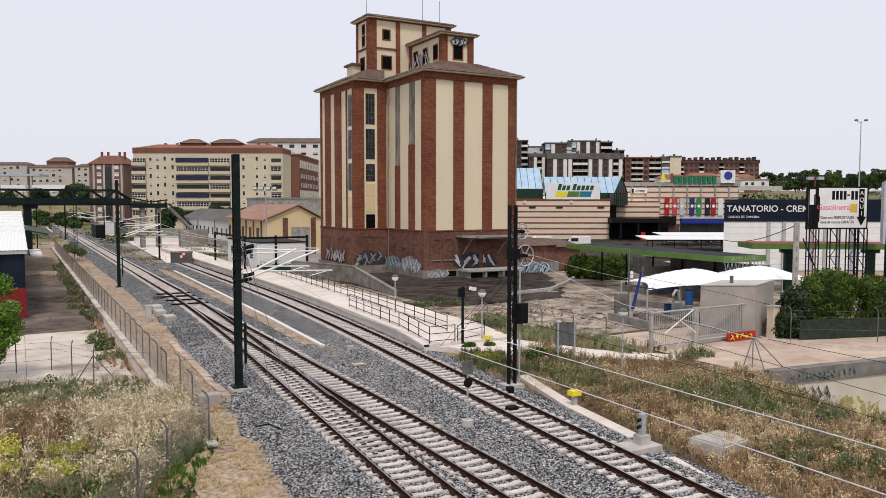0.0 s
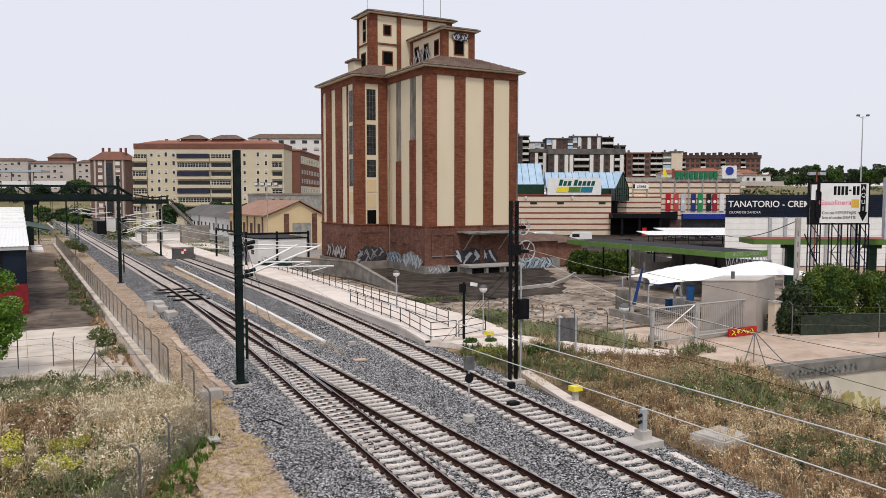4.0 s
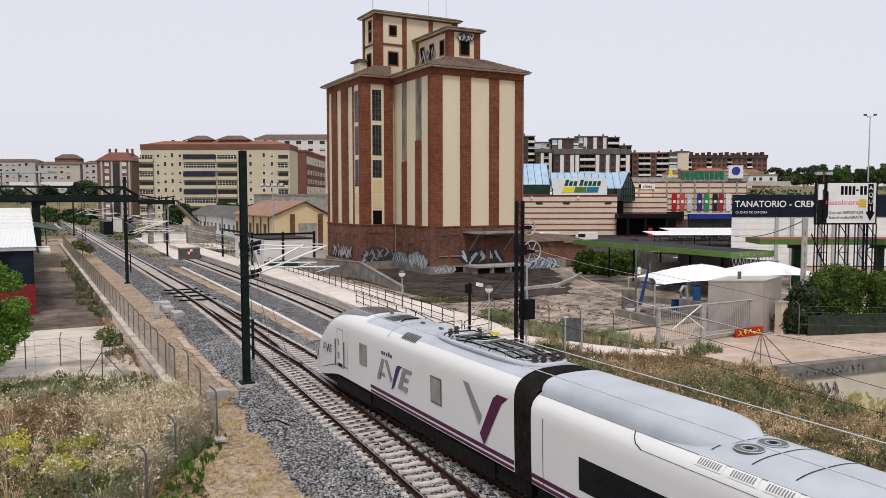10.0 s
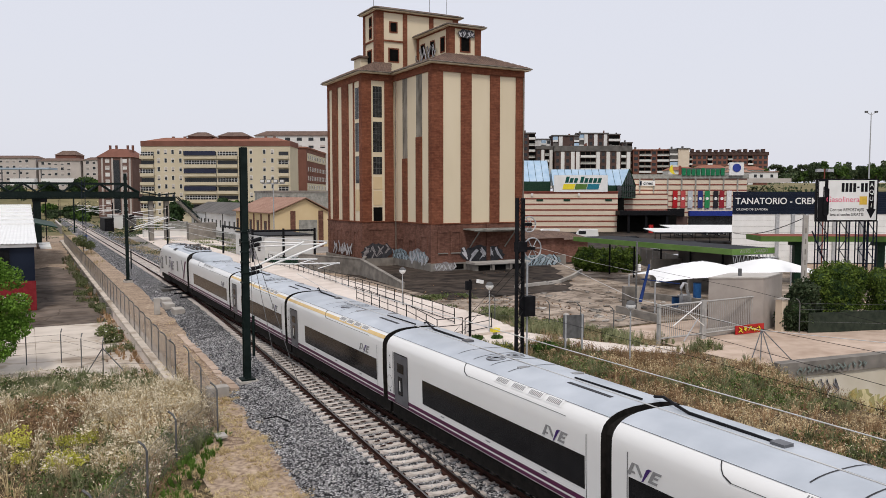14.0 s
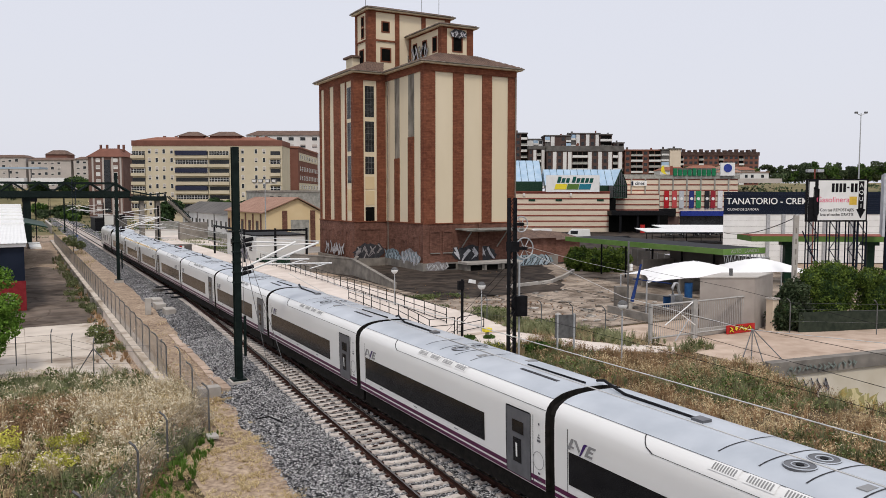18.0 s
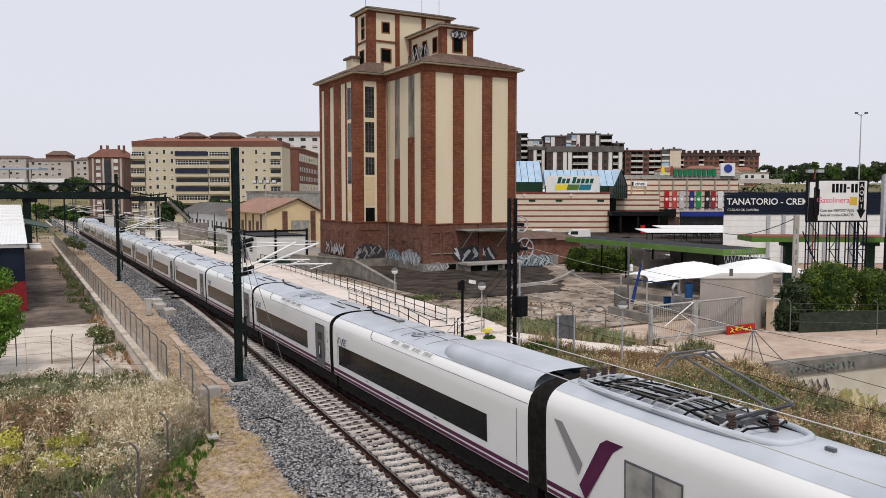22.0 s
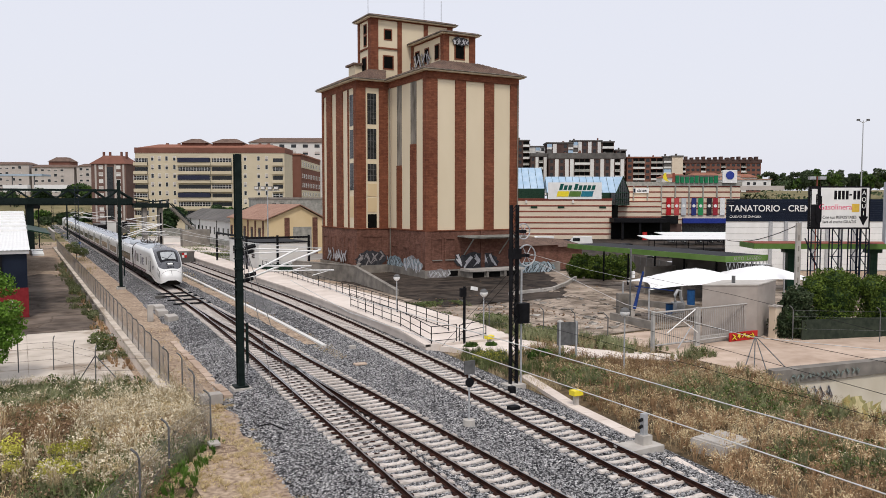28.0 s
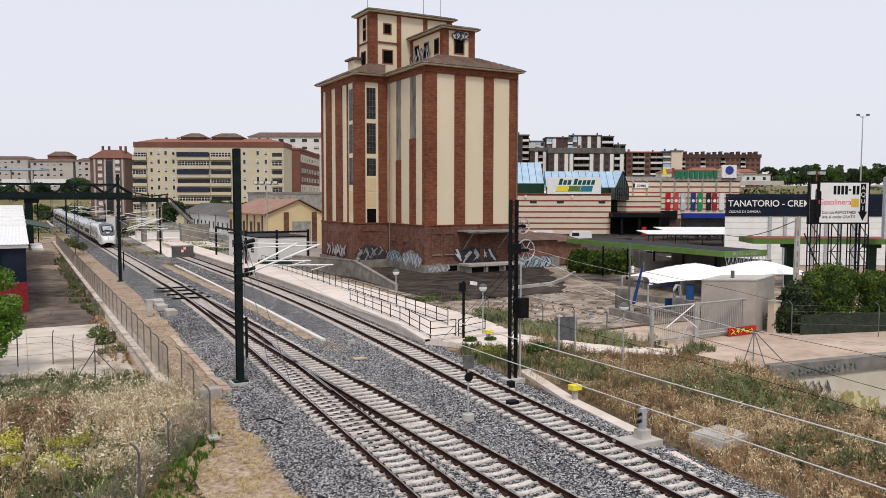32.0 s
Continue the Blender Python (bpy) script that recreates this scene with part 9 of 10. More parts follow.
M_SPRAYW = mat("silver_spray_paint", (0.4, 0.4, 0.42), (0.58, 0.58, 0.6), rough=0.6, bump=0)
M_SPRAYB = mat("pale_blue_spray", (0.3, 0.4, 0.46), (0.45, 0.52, 0.56), rough=0.6, bump=0)
M_SPRAYD = mat("dark_spray_paint", (0.03, 0.03, 0.035), (0.06, 0.06, 0.065), rough=0.6, bump=0)
M_FADED = mat("faded_spray_cloud", (0.17, 0.15, 0.15), (0.33, 0.31, 0.31), scale=2.5, rough=0.7, bump=0)
M_FADEB = mat("faded_blue_spray_cloud", (0.13, 0.2, 0.23), (0.3, 0.36, 0.38), scale=2.5, rough=0.7, bump=0)
M_OCHRE = mat("ochre_spray", (0.36, 0.28, 0.09), (0.52, 0.42, 0.17), bump=0)
graffiti("graffiti", pose(45.4, 79.1, 0.95), 5.7, 1.75, 5, M_SPRAYW, M_SPRAYD, 3, "silver graffiti letters with black outlines on brick", M_SPRAYD)
graffiti("graffiti", pose(41.5, 78.9, 0.0), 3.1, 0.95, 5, M_SPRAYW, M_CREAMG, 4, "faded pale graffiti on the plinth", M_FADED, 0.7)
graffiti("graffiti", pose(37.0, 89.5, 0.75), 3.8, 1.9, 4, M_FADED, M_SPRAYD, 5, "dark graffiti letters on the stair block", M_SPRAYD)
graffiti("graffiti", pose(41.16, 89.5, 0.35, 0, 0, -90), 4.4, 1.7, 5, M_SPRAYB, M_SPRAYD, 6, "pale blue graffiti along the silo's flank", M_FADEB)
graffiti("graffiti", pose(41.14, 84.8, 0.3, 0, 0, -90), 5.0, 1.9, 5, M_SPRAYW, M_FADEB, 17, "silver and blue graffiti along the silo's flank", M_FADED)
graffiti("graffiti", pose(36.82, 99.6, 0.95, 0, 0, -90), 7.0, 1.9, 7, M_SPRAYW, M_FADED, 7, "white graffiti on the stair block's flank", None, 0.8)
graffiti("graffiti", pose(44.92, 91.0, 25.3, 0, 0, -90), 6.3, 2.6, 5, M_SPRAYW, M_SPRAYD, 8, "silver graffiti on the roof gallery", None, 0.7)
graffiti("graffiti", pose(46.2, 81.4, 27.75), 2.2, 0.95, 4, M_SPRAYW, M_SPRAYD, 9, "small silver graffiti above a gallery window", M_SPRAYD)
graffiti("graffiti", pose(54.0, 79.5, -0.2), 6.0, 1.5, 6, M_SPRAYB, M_SPRAYD, 10, "blue graffiti on the annexe plinth", M_FADEB)
graffiti("graffiti", pose(-3.0, 73.95, -0.7), 3.0, 1.5, 3, mat("pink_spray", (0.5, 0.2, 0.25), bump=0), M_SPRAYW, 11, "pink tag on the red wall", None, 0.6)
graffiti("graffiti", UW @ pose(1.6, -0.05, -1.9), 2.6, 1.2, 5, M_SPRAYD, M_SPRAYW, 12, "black tags on the underpass wall", None, 0.5)
for k in range(9):
    graffiti("graffiti", UW @ pose(4.2 + 0.62 * k, -0.05, -3.3 - 0.18 * k), 0.9, 1.6 + 0.25 * (k % 3), 1, M_OCHRE if k % 2 else mat("pale_ochre_spray", (0.6, 0.53, 0.3), bump=0), mat("olive_spray", (0.34, 0.31, 0.13), (0.46, 0.42, 0.2), bump=0), 13 + k, "ochre leaf of the mural on the underpass wall", None, 1.6)
graffiti("graffiti", UW @ pose(7.6, -0.09, -4.3), 1.5, 0.8, 3, M_SPRAYD, M_OCHRE, 25, "black tag over the mural on the underpass wall", None, 0.5)
graffiti("graffiti", pose(26.5, 106, 0.2, 0, 0, -90), 5.0, 1.8, 5, mat("violet_grey_spray", (0.12, 0.1, 0.14), bump=0), M_SPRAYW, 14, "grey graffiti on the white cabin", None, 0.7)
graffiti("graffiti", UW @ pose(1.0, -0.18, -0.5), 5.0, 0.45, 14, mat("teal_spray", (0.2, 0.25, 0.23), bump=0), M_CONCD, 15, "small pale tags on the parapet", None, 0.6)
graffiti("graffiti", pose(39.85, 33.88, 0.0), 2.3, 0.45, 5, M_YEL, mat("dark_red_spray", (0.2, 0.01, 0.01), bump=0), 16, "yellow sprayed strokes on the red gate panel", None, 0.7)


# ---- plants ----
RNG = np.random.default_rng(7)


def cards(name, centres, sizes, material, up=0.0, aspect=1.6):
    """Many small leaves at given places, each turned its own way."""
    n = len(centres)
    d = RNG.normal(size=(n, 3))
    d[:, 2] = d[:, 2] * (1 - up) + up
    d /= np.linalg.norm(d, axis=1)[:, None]
    e = np.cross(d, RNG.normal(size=(n, 3)))
    e /= np.linalg.norm(e, axis=1)[:, None]
    f = np.cross(d, e)
    s = sizes[:, None]
    q = np.stack([centres - e * s * aspect / 2, centres - f * s / 2 + d * s * 0.12, centres + e * s * aspect / 2, centres + f * s / 2 + d * s * 0.12], 1).reshape(-1, 3)
    faces = np.arange(4 * n).reshape(-1, 4)
    me = bpy.data.meshes.new(name)
    me.from_pydata(q.tolist(), [], faces.tolist())
    me.materials.append(material)
    return me


def blobs(spec, n, size, shell=0.55):
    """Leaf places in several uneven lobes; spec: (x, y, z, rx, ry, rz)."""
    vol = np.array([s[3] * s[4] * s[5] for s in spec]) ** 0.67
    pick = RNG.choice(len(spec), n, p=vol / vol.sum())
    sp = np.array(spec)[pick]
    d = RNG.normal(size=(n, 3))
    d /= np.linalg.norm(d, axis=1)[:, None]
    r = shell + (1.08 - shell) * RNG.random(n) ** 0.6
    r *= 0.86 + 0.28 * np.array([noise.noise((a * 2.3, b * 2.3, c * 2.3 + 5)) for a, b, c in d + sp[:, :3]])
    return sp[:, :3] + d * sp[:, 3:] * r[:, None], size * (0.6 + 0.8 * RNG.random(n))


def plant(name, m, spec, n, size, material, label, category, trunk=None, group="", core=True):
    t = thing(name, label, category, m, group=group)
    c, s = blobs(spec, n, size)
    crown = new("crown", cards("crown", c, s, material))
    crown.parent = t
    # solid cores in darker green paint the shade deep among the leaves
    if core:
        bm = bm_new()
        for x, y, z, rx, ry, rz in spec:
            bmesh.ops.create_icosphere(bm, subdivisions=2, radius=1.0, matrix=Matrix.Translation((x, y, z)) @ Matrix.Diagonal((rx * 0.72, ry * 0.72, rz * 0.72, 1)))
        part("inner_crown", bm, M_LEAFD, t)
    if trunk:
        h, r = trunk
        bm = rod(bm_new(), (0, 0, -0.4), (0.05, 0.03, h), r, 8, r * 0.6)
        for x, y, z, rx, ry, rz in spec[:5]:
            rod(bm, (0.05, 0.03, h * 0.9), (x * 0.8, y * 0.8, z), r * 0.45, 5, r * 0.15)
        part("trunk", bm, M_BARK, t)
    return t


def lobes(rnd, k, w, d, z0, z1, r):
    return [(rnd.uniform(-w, w), rnd.uniform(-d, d), rnd.uniform(z0, z1), r * rnd.uniform(0.7, 1.2), r * rnd.uniform(0.7, 1.2), r * rnd.uniform(0.6, 1.0)) for _ in range(k)]


R5 = random.Random(5)
M_WEEDO = mat("olive_leaves", (0.06, 0.08, 0.03), (0.17, 0.19, 0.08), scale=1.2, per=0.45, bump=0, rough=0.7)
M_LEAFY = mat("yellow_green_foliage", (0.025, 0.055, 0.008), (0.13, 0.185, 0.03), scale=1.2, per=0.5, bump=0, rough=0.7)
M_GREYG = mat("grey_green_foliage", (0.02, 0.035, 0.016), (0.085, 0.115, 0.055), scale=1.2, per=0.45, bump=0, rough=0.7)
plant("tree", pose(-2.35, 47.6, -0.95), lobes(R5, 15, 1.3, 1.3, 1.6, 6.7, 1.1) + [(1.5, 0, 2.6, 0.9, 0.9, 0.7), (1.7, -0.3, 4.0, 0.8, 0.8, 0.6), (1.4, 0.3, 5.3, 0.8, 0.7, 0.7)], 22000, 0.1, M_LEAFB, "bright green young tree at the yard's edge", "tree", (2.6, 0.14), core=False)
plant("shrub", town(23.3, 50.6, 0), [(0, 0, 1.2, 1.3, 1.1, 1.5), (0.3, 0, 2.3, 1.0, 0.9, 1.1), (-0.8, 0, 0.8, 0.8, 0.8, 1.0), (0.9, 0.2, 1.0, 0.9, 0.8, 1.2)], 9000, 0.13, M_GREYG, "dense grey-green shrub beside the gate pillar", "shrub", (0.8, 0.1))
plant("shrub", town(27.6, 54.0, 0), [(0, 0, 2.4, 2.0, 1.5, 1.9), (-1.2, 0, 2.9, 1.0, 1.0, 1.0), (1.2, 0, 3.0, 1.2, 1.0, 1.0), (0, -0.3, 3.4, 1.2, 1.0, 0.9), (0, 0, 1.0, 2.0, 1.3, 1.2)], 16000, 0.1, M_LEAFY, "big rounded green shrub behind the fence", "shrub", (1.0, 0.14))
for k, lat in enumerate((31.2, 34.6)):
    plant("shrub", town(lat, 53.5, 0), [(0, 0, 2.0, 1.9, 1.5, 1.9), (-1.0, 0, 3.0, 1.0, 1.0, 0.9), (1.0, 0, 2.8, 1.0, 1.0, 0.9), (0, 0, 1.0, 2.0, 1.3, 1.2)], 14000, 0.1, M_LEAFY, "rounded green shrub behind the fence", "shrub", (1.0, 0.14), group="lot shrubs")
hl = []
_h0, _h1 = Vector((57.6, 72.0, 0.00)), Vector((61.4, 67.4, 0.00))
for k in range(12):
    q = _h0.lerp(_h1, k / 11) - _h0
    hl.append((q.x + R5.uniform(-0.4, 0.4), q.y + R5.uniform(-0.3, 0.3), 1.1 + R5.uniform(-0.2, 0.4), 1.2, 1.2, 1.15 + R5.uniform(0, 0.5)))
plant("hedge", Matrix.Translation(_h0), hl, 22000, 0.16, M_LEAFY, "overgrown ivy hedge along the yard", "hedge")
# town trees
for lat, dep, z, w, h, mt, n, lab in ((-70.5, 200, 0, 4.2, 7.5, M_LEAFD, 2600, "dark green round tree before the flats"), (-66, 230, 0, 4.5, 8, M_LEAFD, 2600, "dark green round tree before the flats"), (-61, 228, 0, 4.0, 8.5, M_LEAF, 2400, "green tree before the flats"), (-56, 226, 0, 4.0, 7, M_LEAFD, 2400, "green tree before the flats"), (-152, 330, 8, 6, 9, M_LEAF, 2600, "pale green tree before the far flats"), (-161, 335, 8, 5, 8, M_LEAFD, 2200, "dark tree before the far flats"), (-144, 325, 8, 5, 7, M_LEAF, 2200, "green tree before the far flats"), (-170, 330, 8, 5, 7, M_LEAFD, 2000, "dark tree before the far flats"), (-190, 340, 7, 6, 6, M_LEAFD, 2000, "dark tree before the far flats")):
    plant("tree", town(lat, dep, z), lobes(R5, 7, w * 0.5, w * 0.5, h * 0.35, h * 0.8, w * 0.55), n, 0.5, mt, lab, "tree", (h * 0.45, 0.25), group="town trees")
# foliage colour lightened and dulled to bring in distance haze
M_HILLT = mat("hazed_hill_foliage", (0.028, 0.042, 0.02), (0.1, 0.125, 0.058), scale=0.9, per=0.4, bump=0, rough=0.75)
for k in range(40):
    lat, dep = 137 + 1.5 * k + R5.uniform(-1.5, 1.5), 316 + R5.uniform(-10, 25)
    h = R5.uniform(4.5, 9.0) * (0.6 + 0.4 * min(1.0, k / 8)) * (1.25 if k % 7 == 3 else 1.0)
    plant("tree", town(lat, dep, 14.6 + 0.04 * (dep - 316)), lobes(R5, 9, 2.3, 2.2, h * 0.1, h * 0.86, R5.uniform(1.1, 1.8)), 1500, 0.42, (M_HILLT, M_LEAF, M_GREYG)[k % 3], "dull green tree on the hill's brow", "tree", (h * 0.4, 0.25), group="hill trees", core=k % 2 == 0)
for k in range(9):
    lat, h = 112 + 2.9 * k + R5.uniform(-1, 1), R5.uniform(4.0, 6.0)
    plant("tree", town(lat, 348 + R5.uniform(-5, 5), 16), lobes(R5, 6, 2.2, 2.0, h * 0.2, h * 0.85, 1.7), 1000, 0.5, M_LEAF if k % 2 else M_LEAFD, "small green tree behind the hill houses", "tree", (h * 0.4, 0.2), group="hill trees")
for k in range(26):
    lat, dep = -262 + 5.4 * k + R5.uniform(-2, 2), 292 + R5.uniform(-22, 30)
    h = R5.uniform(3.5, 6.5)
    plant("tree", town(lat, dep, ground_z(*town(lat, dep).translation[:2])), lobes(R5, 6, 2.6, 2.2, h * 0.2, h * 0.8, 1.7), 900, 0.6, (M_LEAF, M_LEAFD, M_GREYG)[k % 3], "scrubby green tree on the far slope", "tree", (h * 0.4, 0.2), group="slope trees")
plant("bush", pose(7.6, 133, -0.2), lobes(R5, 6, 1.1, 1.1, 0.9, 2.3, 0.8), 1800, 0.13, M_WEEDO, "green sapling beside the far wall", "bush", (1.0, 0.08), core=False)
for x, y, h, lab in ((25.6, 35.0, 0.95, "green weedy bush in the grass"), (24.3, 40.5, 0.55, "low green weeds at the ramp's foot"), (25.6, 40.2, 0.5, "low green weeds at the ramp's foot"), (4.6, 58, 0.8, "reddish weeds by the wall"), (4.8, 55, 0.7, "weeds by the wall"), (29.6, 117, 1.4, "green bush beside the cabin")):
    plant("bush", pose(x, y, -0.35 if x > 10 else -0.95), [(0, 0, h * 0.5, h * 0.8, h * 0.8, h * 0.6), (h * 0.5, 0.1, h * 0.4, h * 0.5, h * 0.5, h * 0.45), (-h * 0.5, -0.1, h * 0.4, h * 0.5, h * 0.5, h * 0.5)], 1300 if x > 10 else 450, 0.11, M_LEAF if x > 10 else M_GRASS, lab, "bush", core=False)


def field(name, n, inside, box_, material, h0, h1, width, label, lean=0.35, clump=0.0, zf=ground_z, heads=0.0, plume=None):
    """Tall stems over a patch of ground; each stem is a thin bent blade, some with a seed head."""
    x = RNG.uniform(box_[0], box_[1], n * 3)
    y = RNG.uniform(box_[2], box_[3], n * 3)
    keep = [k for k in range(n * 3) if RNG.random() < inside(x[k], y[k])][:n]
    x, y = x[keep], y[keep]
    m = len(x)
    tall = np.ones(m)
    if clump:
        own = RNG.integers(0, max(1, m // 24), m)
        loose = RNG.random(m) < 0.3
        cx, cy = x[own], y[own]
        spread = clump * (0.5 + RNG.random(m // 24 + 1))[own]
        ox, oy = RNG.normal(size=m) * spread, RNG.normal(size=m) * spread
        tall = np.where(loose, 1.0, (0.65 + 0.6 * RNG.random(m // 24 + 1))[own])
        x, y = np.where(loose, x, cx + ox), np.where(loose, y, cy + oy)
    z = np.array([zf(a, b) for a, b in zip(x, y)]) - 0.03
    h = (h0 + (h1 - h0) * RNG.random(m) ** 1.4) * tall
    a = RNG.uniform(0, 2 * np.pi, m)
    ln = lean * h * RNG.random(m)
    base = np.stack([x, y, z], 1)
    side = np.stack([np.cos(a), np.sin(a), 0 * a], 1) * (width * (0.6 + 0.8 * RNG.random(m)))[:, None]
    b = RNG.uniform(0, 2 * np.pi, m)
    off = np.stack([np.cos(b) * ln, np.sin(b) * ln, h], 1)
    mid = base + off * np.array([0.35, 0.35, 0.6])
    tip = base + off
    v = np.stack([base - side, base + side, mid + side * 0.8, mid - side * 0.8, tip], 1)
    verts = v.reshape(-1, 3)
    i = np.arange(m) * 5
    faces = [(k, k + 1, k + 2, k + 3) for k in i] + [(k + 3, k + 2, k + 4) for k in i]
    if heads:
        hk = np.repeat(np.where(RNG.random(m) < heads)[0], 5)
        nh = len(hk)
        up = 0.62 + 0.42 * RNG.random(nh)
        c = base[hk] + off[hk] * up[:, None] + RNG.normal(size=(nh, 3)) * 0.035
        d = RNG.normal(size=(nh, 3)) * (width * 1.3 + 0.006)
        e = RNG.normal(size=(nh, 3)) * (width * 0.8 + 0.004)
        q = np.stack([c - d, c - e, c + d, c + e], 1).reshape(-1, 3)
        k0 = len(verts)
        verts = np.concatenate([verts, q])
        faces += [(k0 + 4 * k, k0 + 4 * k + 1, k0 + 4 * k + 2, k0 + 4 * k + 3) for k in range(nh)]
    me = bpy.data.meshes.new(name)
    me.from_pydata(verts.tolist(), [], faces)
    me.materials.append(material)
    me.materials.append(plume or material)
    me.polygons.foreach_set("material_index", [0] * (2 * m) + [1] * (len(faces) - 2 * m))
    return tagged(new(name, me), label, "grass", kind="stuff")


def nz(x, y, s, o=0.0):
    return noise.noise((x * s + o, y * s - o, o * 0.7))


def left_bank(x, y):
    """1 inside the bank on the low side of the near fence."""
    fx = float(np.interp(y, [12, 16, 20.5, 23.9, 26.8, 30.2, 38], [-2.5, -0.7, 1.3, 3.0, 4.3, 6.4, 6.6]))
    return 1.0 if x < fx and y < 45.5 - 0.25 * max(0, x) else 0.0


def right_bank(x, y):
    lo = float(np.interp(y, [5, 13, 16, 22, 27, 33, 38], [19.5, 19.4, 20.0, 21.7, 22.6, 24.2, 26.0]))
    hi = 35 if y < 25.8 else float(np.interp(y, [26.2, 31, 34], [34.0, 31.6, 28.5]))
    return 1.0 if lo < x < hi else 0.0


def blot(x, y, cx, cy, r):
    """How far inside a soft-edged patch a spot lies."""
    return step(math.hypot(x - cx, (y - cy) * 0.75) + 1.1 * nz(x, y, 0.6, cx), r * 1.25, r * 0.6)


def straw_left(x, y):
    return left_bank(x, y) * max(blot(x, y, 5.0, 34.6, 3.0), 0.5 * blot(x, y, 2.9, 28.4, 1.7), 0.12)


def brown_left(x, y):
    return left_bank(x, y) * max(blot(x, y, 0.2, 36.2, 2.8), blot(x, y, 4.2, 31.5, 1.5), 0.3 * step(nz(x, y, 0.35, 9), 0.1, 0.4))


def green_left(x, y):
    return left_bank(x, y) * max(blot(x, y, 0.0, 43.0, 3.0), blot(x, y, 3.4, 40.5, 2.4), 0.4 * blot(x, y, 1.5, 25.5, 1.6), 0.6 * blot(x, y, 5.2, 28.5, 1.4), 0.15 * step(nz(x, y, 0.3, 5), 0.1, 0.4))


def tussocks(name, n, inside, box_, material, h0, h1, blades, label, spread=0.55, droop=0.35, width=0.008, plume=None, per=5, psize=0.03, zf=ground_z):
    """Tufts of arching stems that fan out from one root, some with feathery heads along their tips."""
    x, y = RNG.uniform(box_[0], box_[1], n * 6), RNG.uniform(box_[2], box_[3], n * 6)
    keep = [k for k in range(n * 6) if RNG.random() < inside(x[k], y[k])][:n]
    x, y = x[keep], y[keep]
    n = len(x)
    root = np.stack([x, y, np.array([zf(a, b) for a, b in zip(x, y)]) - 0.03], 1)
    tall = h0 + (h1 - h0) * RNG.random(n) ** 1.5
    wind = RNG.uniform(-0.25, 0.25, (n, 2))
    i = np.repeat(np.arange(n), blades)
    m = len(i)
    a, r = RNG.uniform(0, 2 * np.pi, m), RNG.random(m) ** 0.7
    h = tall[i] * (0.6 + 0.5 * RNG.random(m))
    out = np.stack([np.cos(a) * r * spread + wind[i, 0], np.sin(a) * r * spread + wind[i, 1]], 1) * h[:, None]
    base = root[i] + np.stack([np.cos(a), np.sin(a), 0 * a], 1) * (0.07 * tall[i] * r)[:, None]
    mid = base + np.stack([out[:, 0] * 0.42, out[:, 1] * 0.42, h * 0.66], 1)
    tip = base + np.stack([out[:, 0], out[:, 1], h * (1 - droop * r)], 1)
    b = RNG.uniform(0, 2 * np.pi, m)
    side = np.stack([np.cos(b), np.sin(b), 0 * b], 1) * (width * (0.6 + 0.8 * RNG.random(m)))[:, None]
    verts = np.stack([base - side, base + side, mid + side * 0.8, mid - side * 0.8, tip], 1).reshape(-1, 3)
    k5 = np.arange(m) * 5
    faces = [(k, k + 1, k + 2, k + 3) for k in k5] + [(k + 3, k + 2, k + 4) for k in k5]
    if plume:
        pick = np.repeat(np.where(RNG.random(m) < 0.7)[0], per)
        q = len(pick)
        f = 0.35 + 0.75 * RNG.random(q)
        c = mid[pick] + (tip - mid)[pick] * f[:, None] + RNG.normal(size=(q, 3)) * 0.02
        axis_ = (tip - mid)[pick]
        axis_ /= np.linalg.norm(axis_, axis=1)[:, None]
        d = axis_ * psize * 1.3 + RNG.normal(size=(q, 3)) * psize * 0.4
        e = np.cross(axis_, RNG.normal(size=(q, 3))) * psize * 0.42
        k0 = len(verts)
        verts = np.concatenate([verts, np.stack([c - d, c - e, c + d, c + e], 1).reshape(-1, 3)])
        faces += [(k0 + 4 * k, k0 + 4 * k + 1, k0 + 4 * k + 2, k0 + 4 * k + 3) for k in range(q)]
    me = bpy.data.meshes.new(name)
    me.from_pydata(verts.tolist(), [], faces)
    me.materials.append(material)
    me.materials.append(plume or material)
    me.polygons.foreach_set("material_index", [0] * (2 * m) + [1] * (len(faces) - 2 * m))
    return tagged(new(name, me), label, "grass", kind="stuff")


M_FRESH = mat("fresh_green_grass", (0.05, 0.12, 0.015), (0.15, 0.26, 0.045), scale=1, per=0.3, bump=0)
M_GREYW = mat("grey_green_tall_weeds", (0.085, 0.1, 0.045), (0.3, 0.31, 0.17), scale=0.9, big=0.6, per=0.4, bump=0, rough=0.8)
LB = (-3.2, 7, 20, 46)
tussocks("straw_grass", 400, straw_left, LB, M_STRAW, 0.55, 1.35, 26, "tall dry straw-coloured grass on the bank", plume=M_PLUME, psize=0.034, per=4)
tussocks("hay_grass", 420, straw_left, LB, M_HAY, 0.4, 1.0, 22, "golden dry grass on the bank", droop=0.5, plume=M_HAY, psize=0.024, per=3)
tussocks("brown_weeds", 760, brown_left, LB, M_RUSTG, 0.3, 0.85, 24, "brown dead weeds on the bank", spread=0.8, plume=M_RUSTG, psize=0.022, per=3)
tussocks("green_weeds", 760, green_left, LB, M_GREYW, 0.4, 1.05, 26, "tall grey-green weeds on the bank", spread=0.45, droop=0.2, width=0.011)
tussocks("green_weeds", 300, lambda x, y: left_bank(x, y) * 0.5, LB, M_GRASS, 0.25, 0.7, 22, "green weeds among the dry grass", spread=0.6, width=0.01)
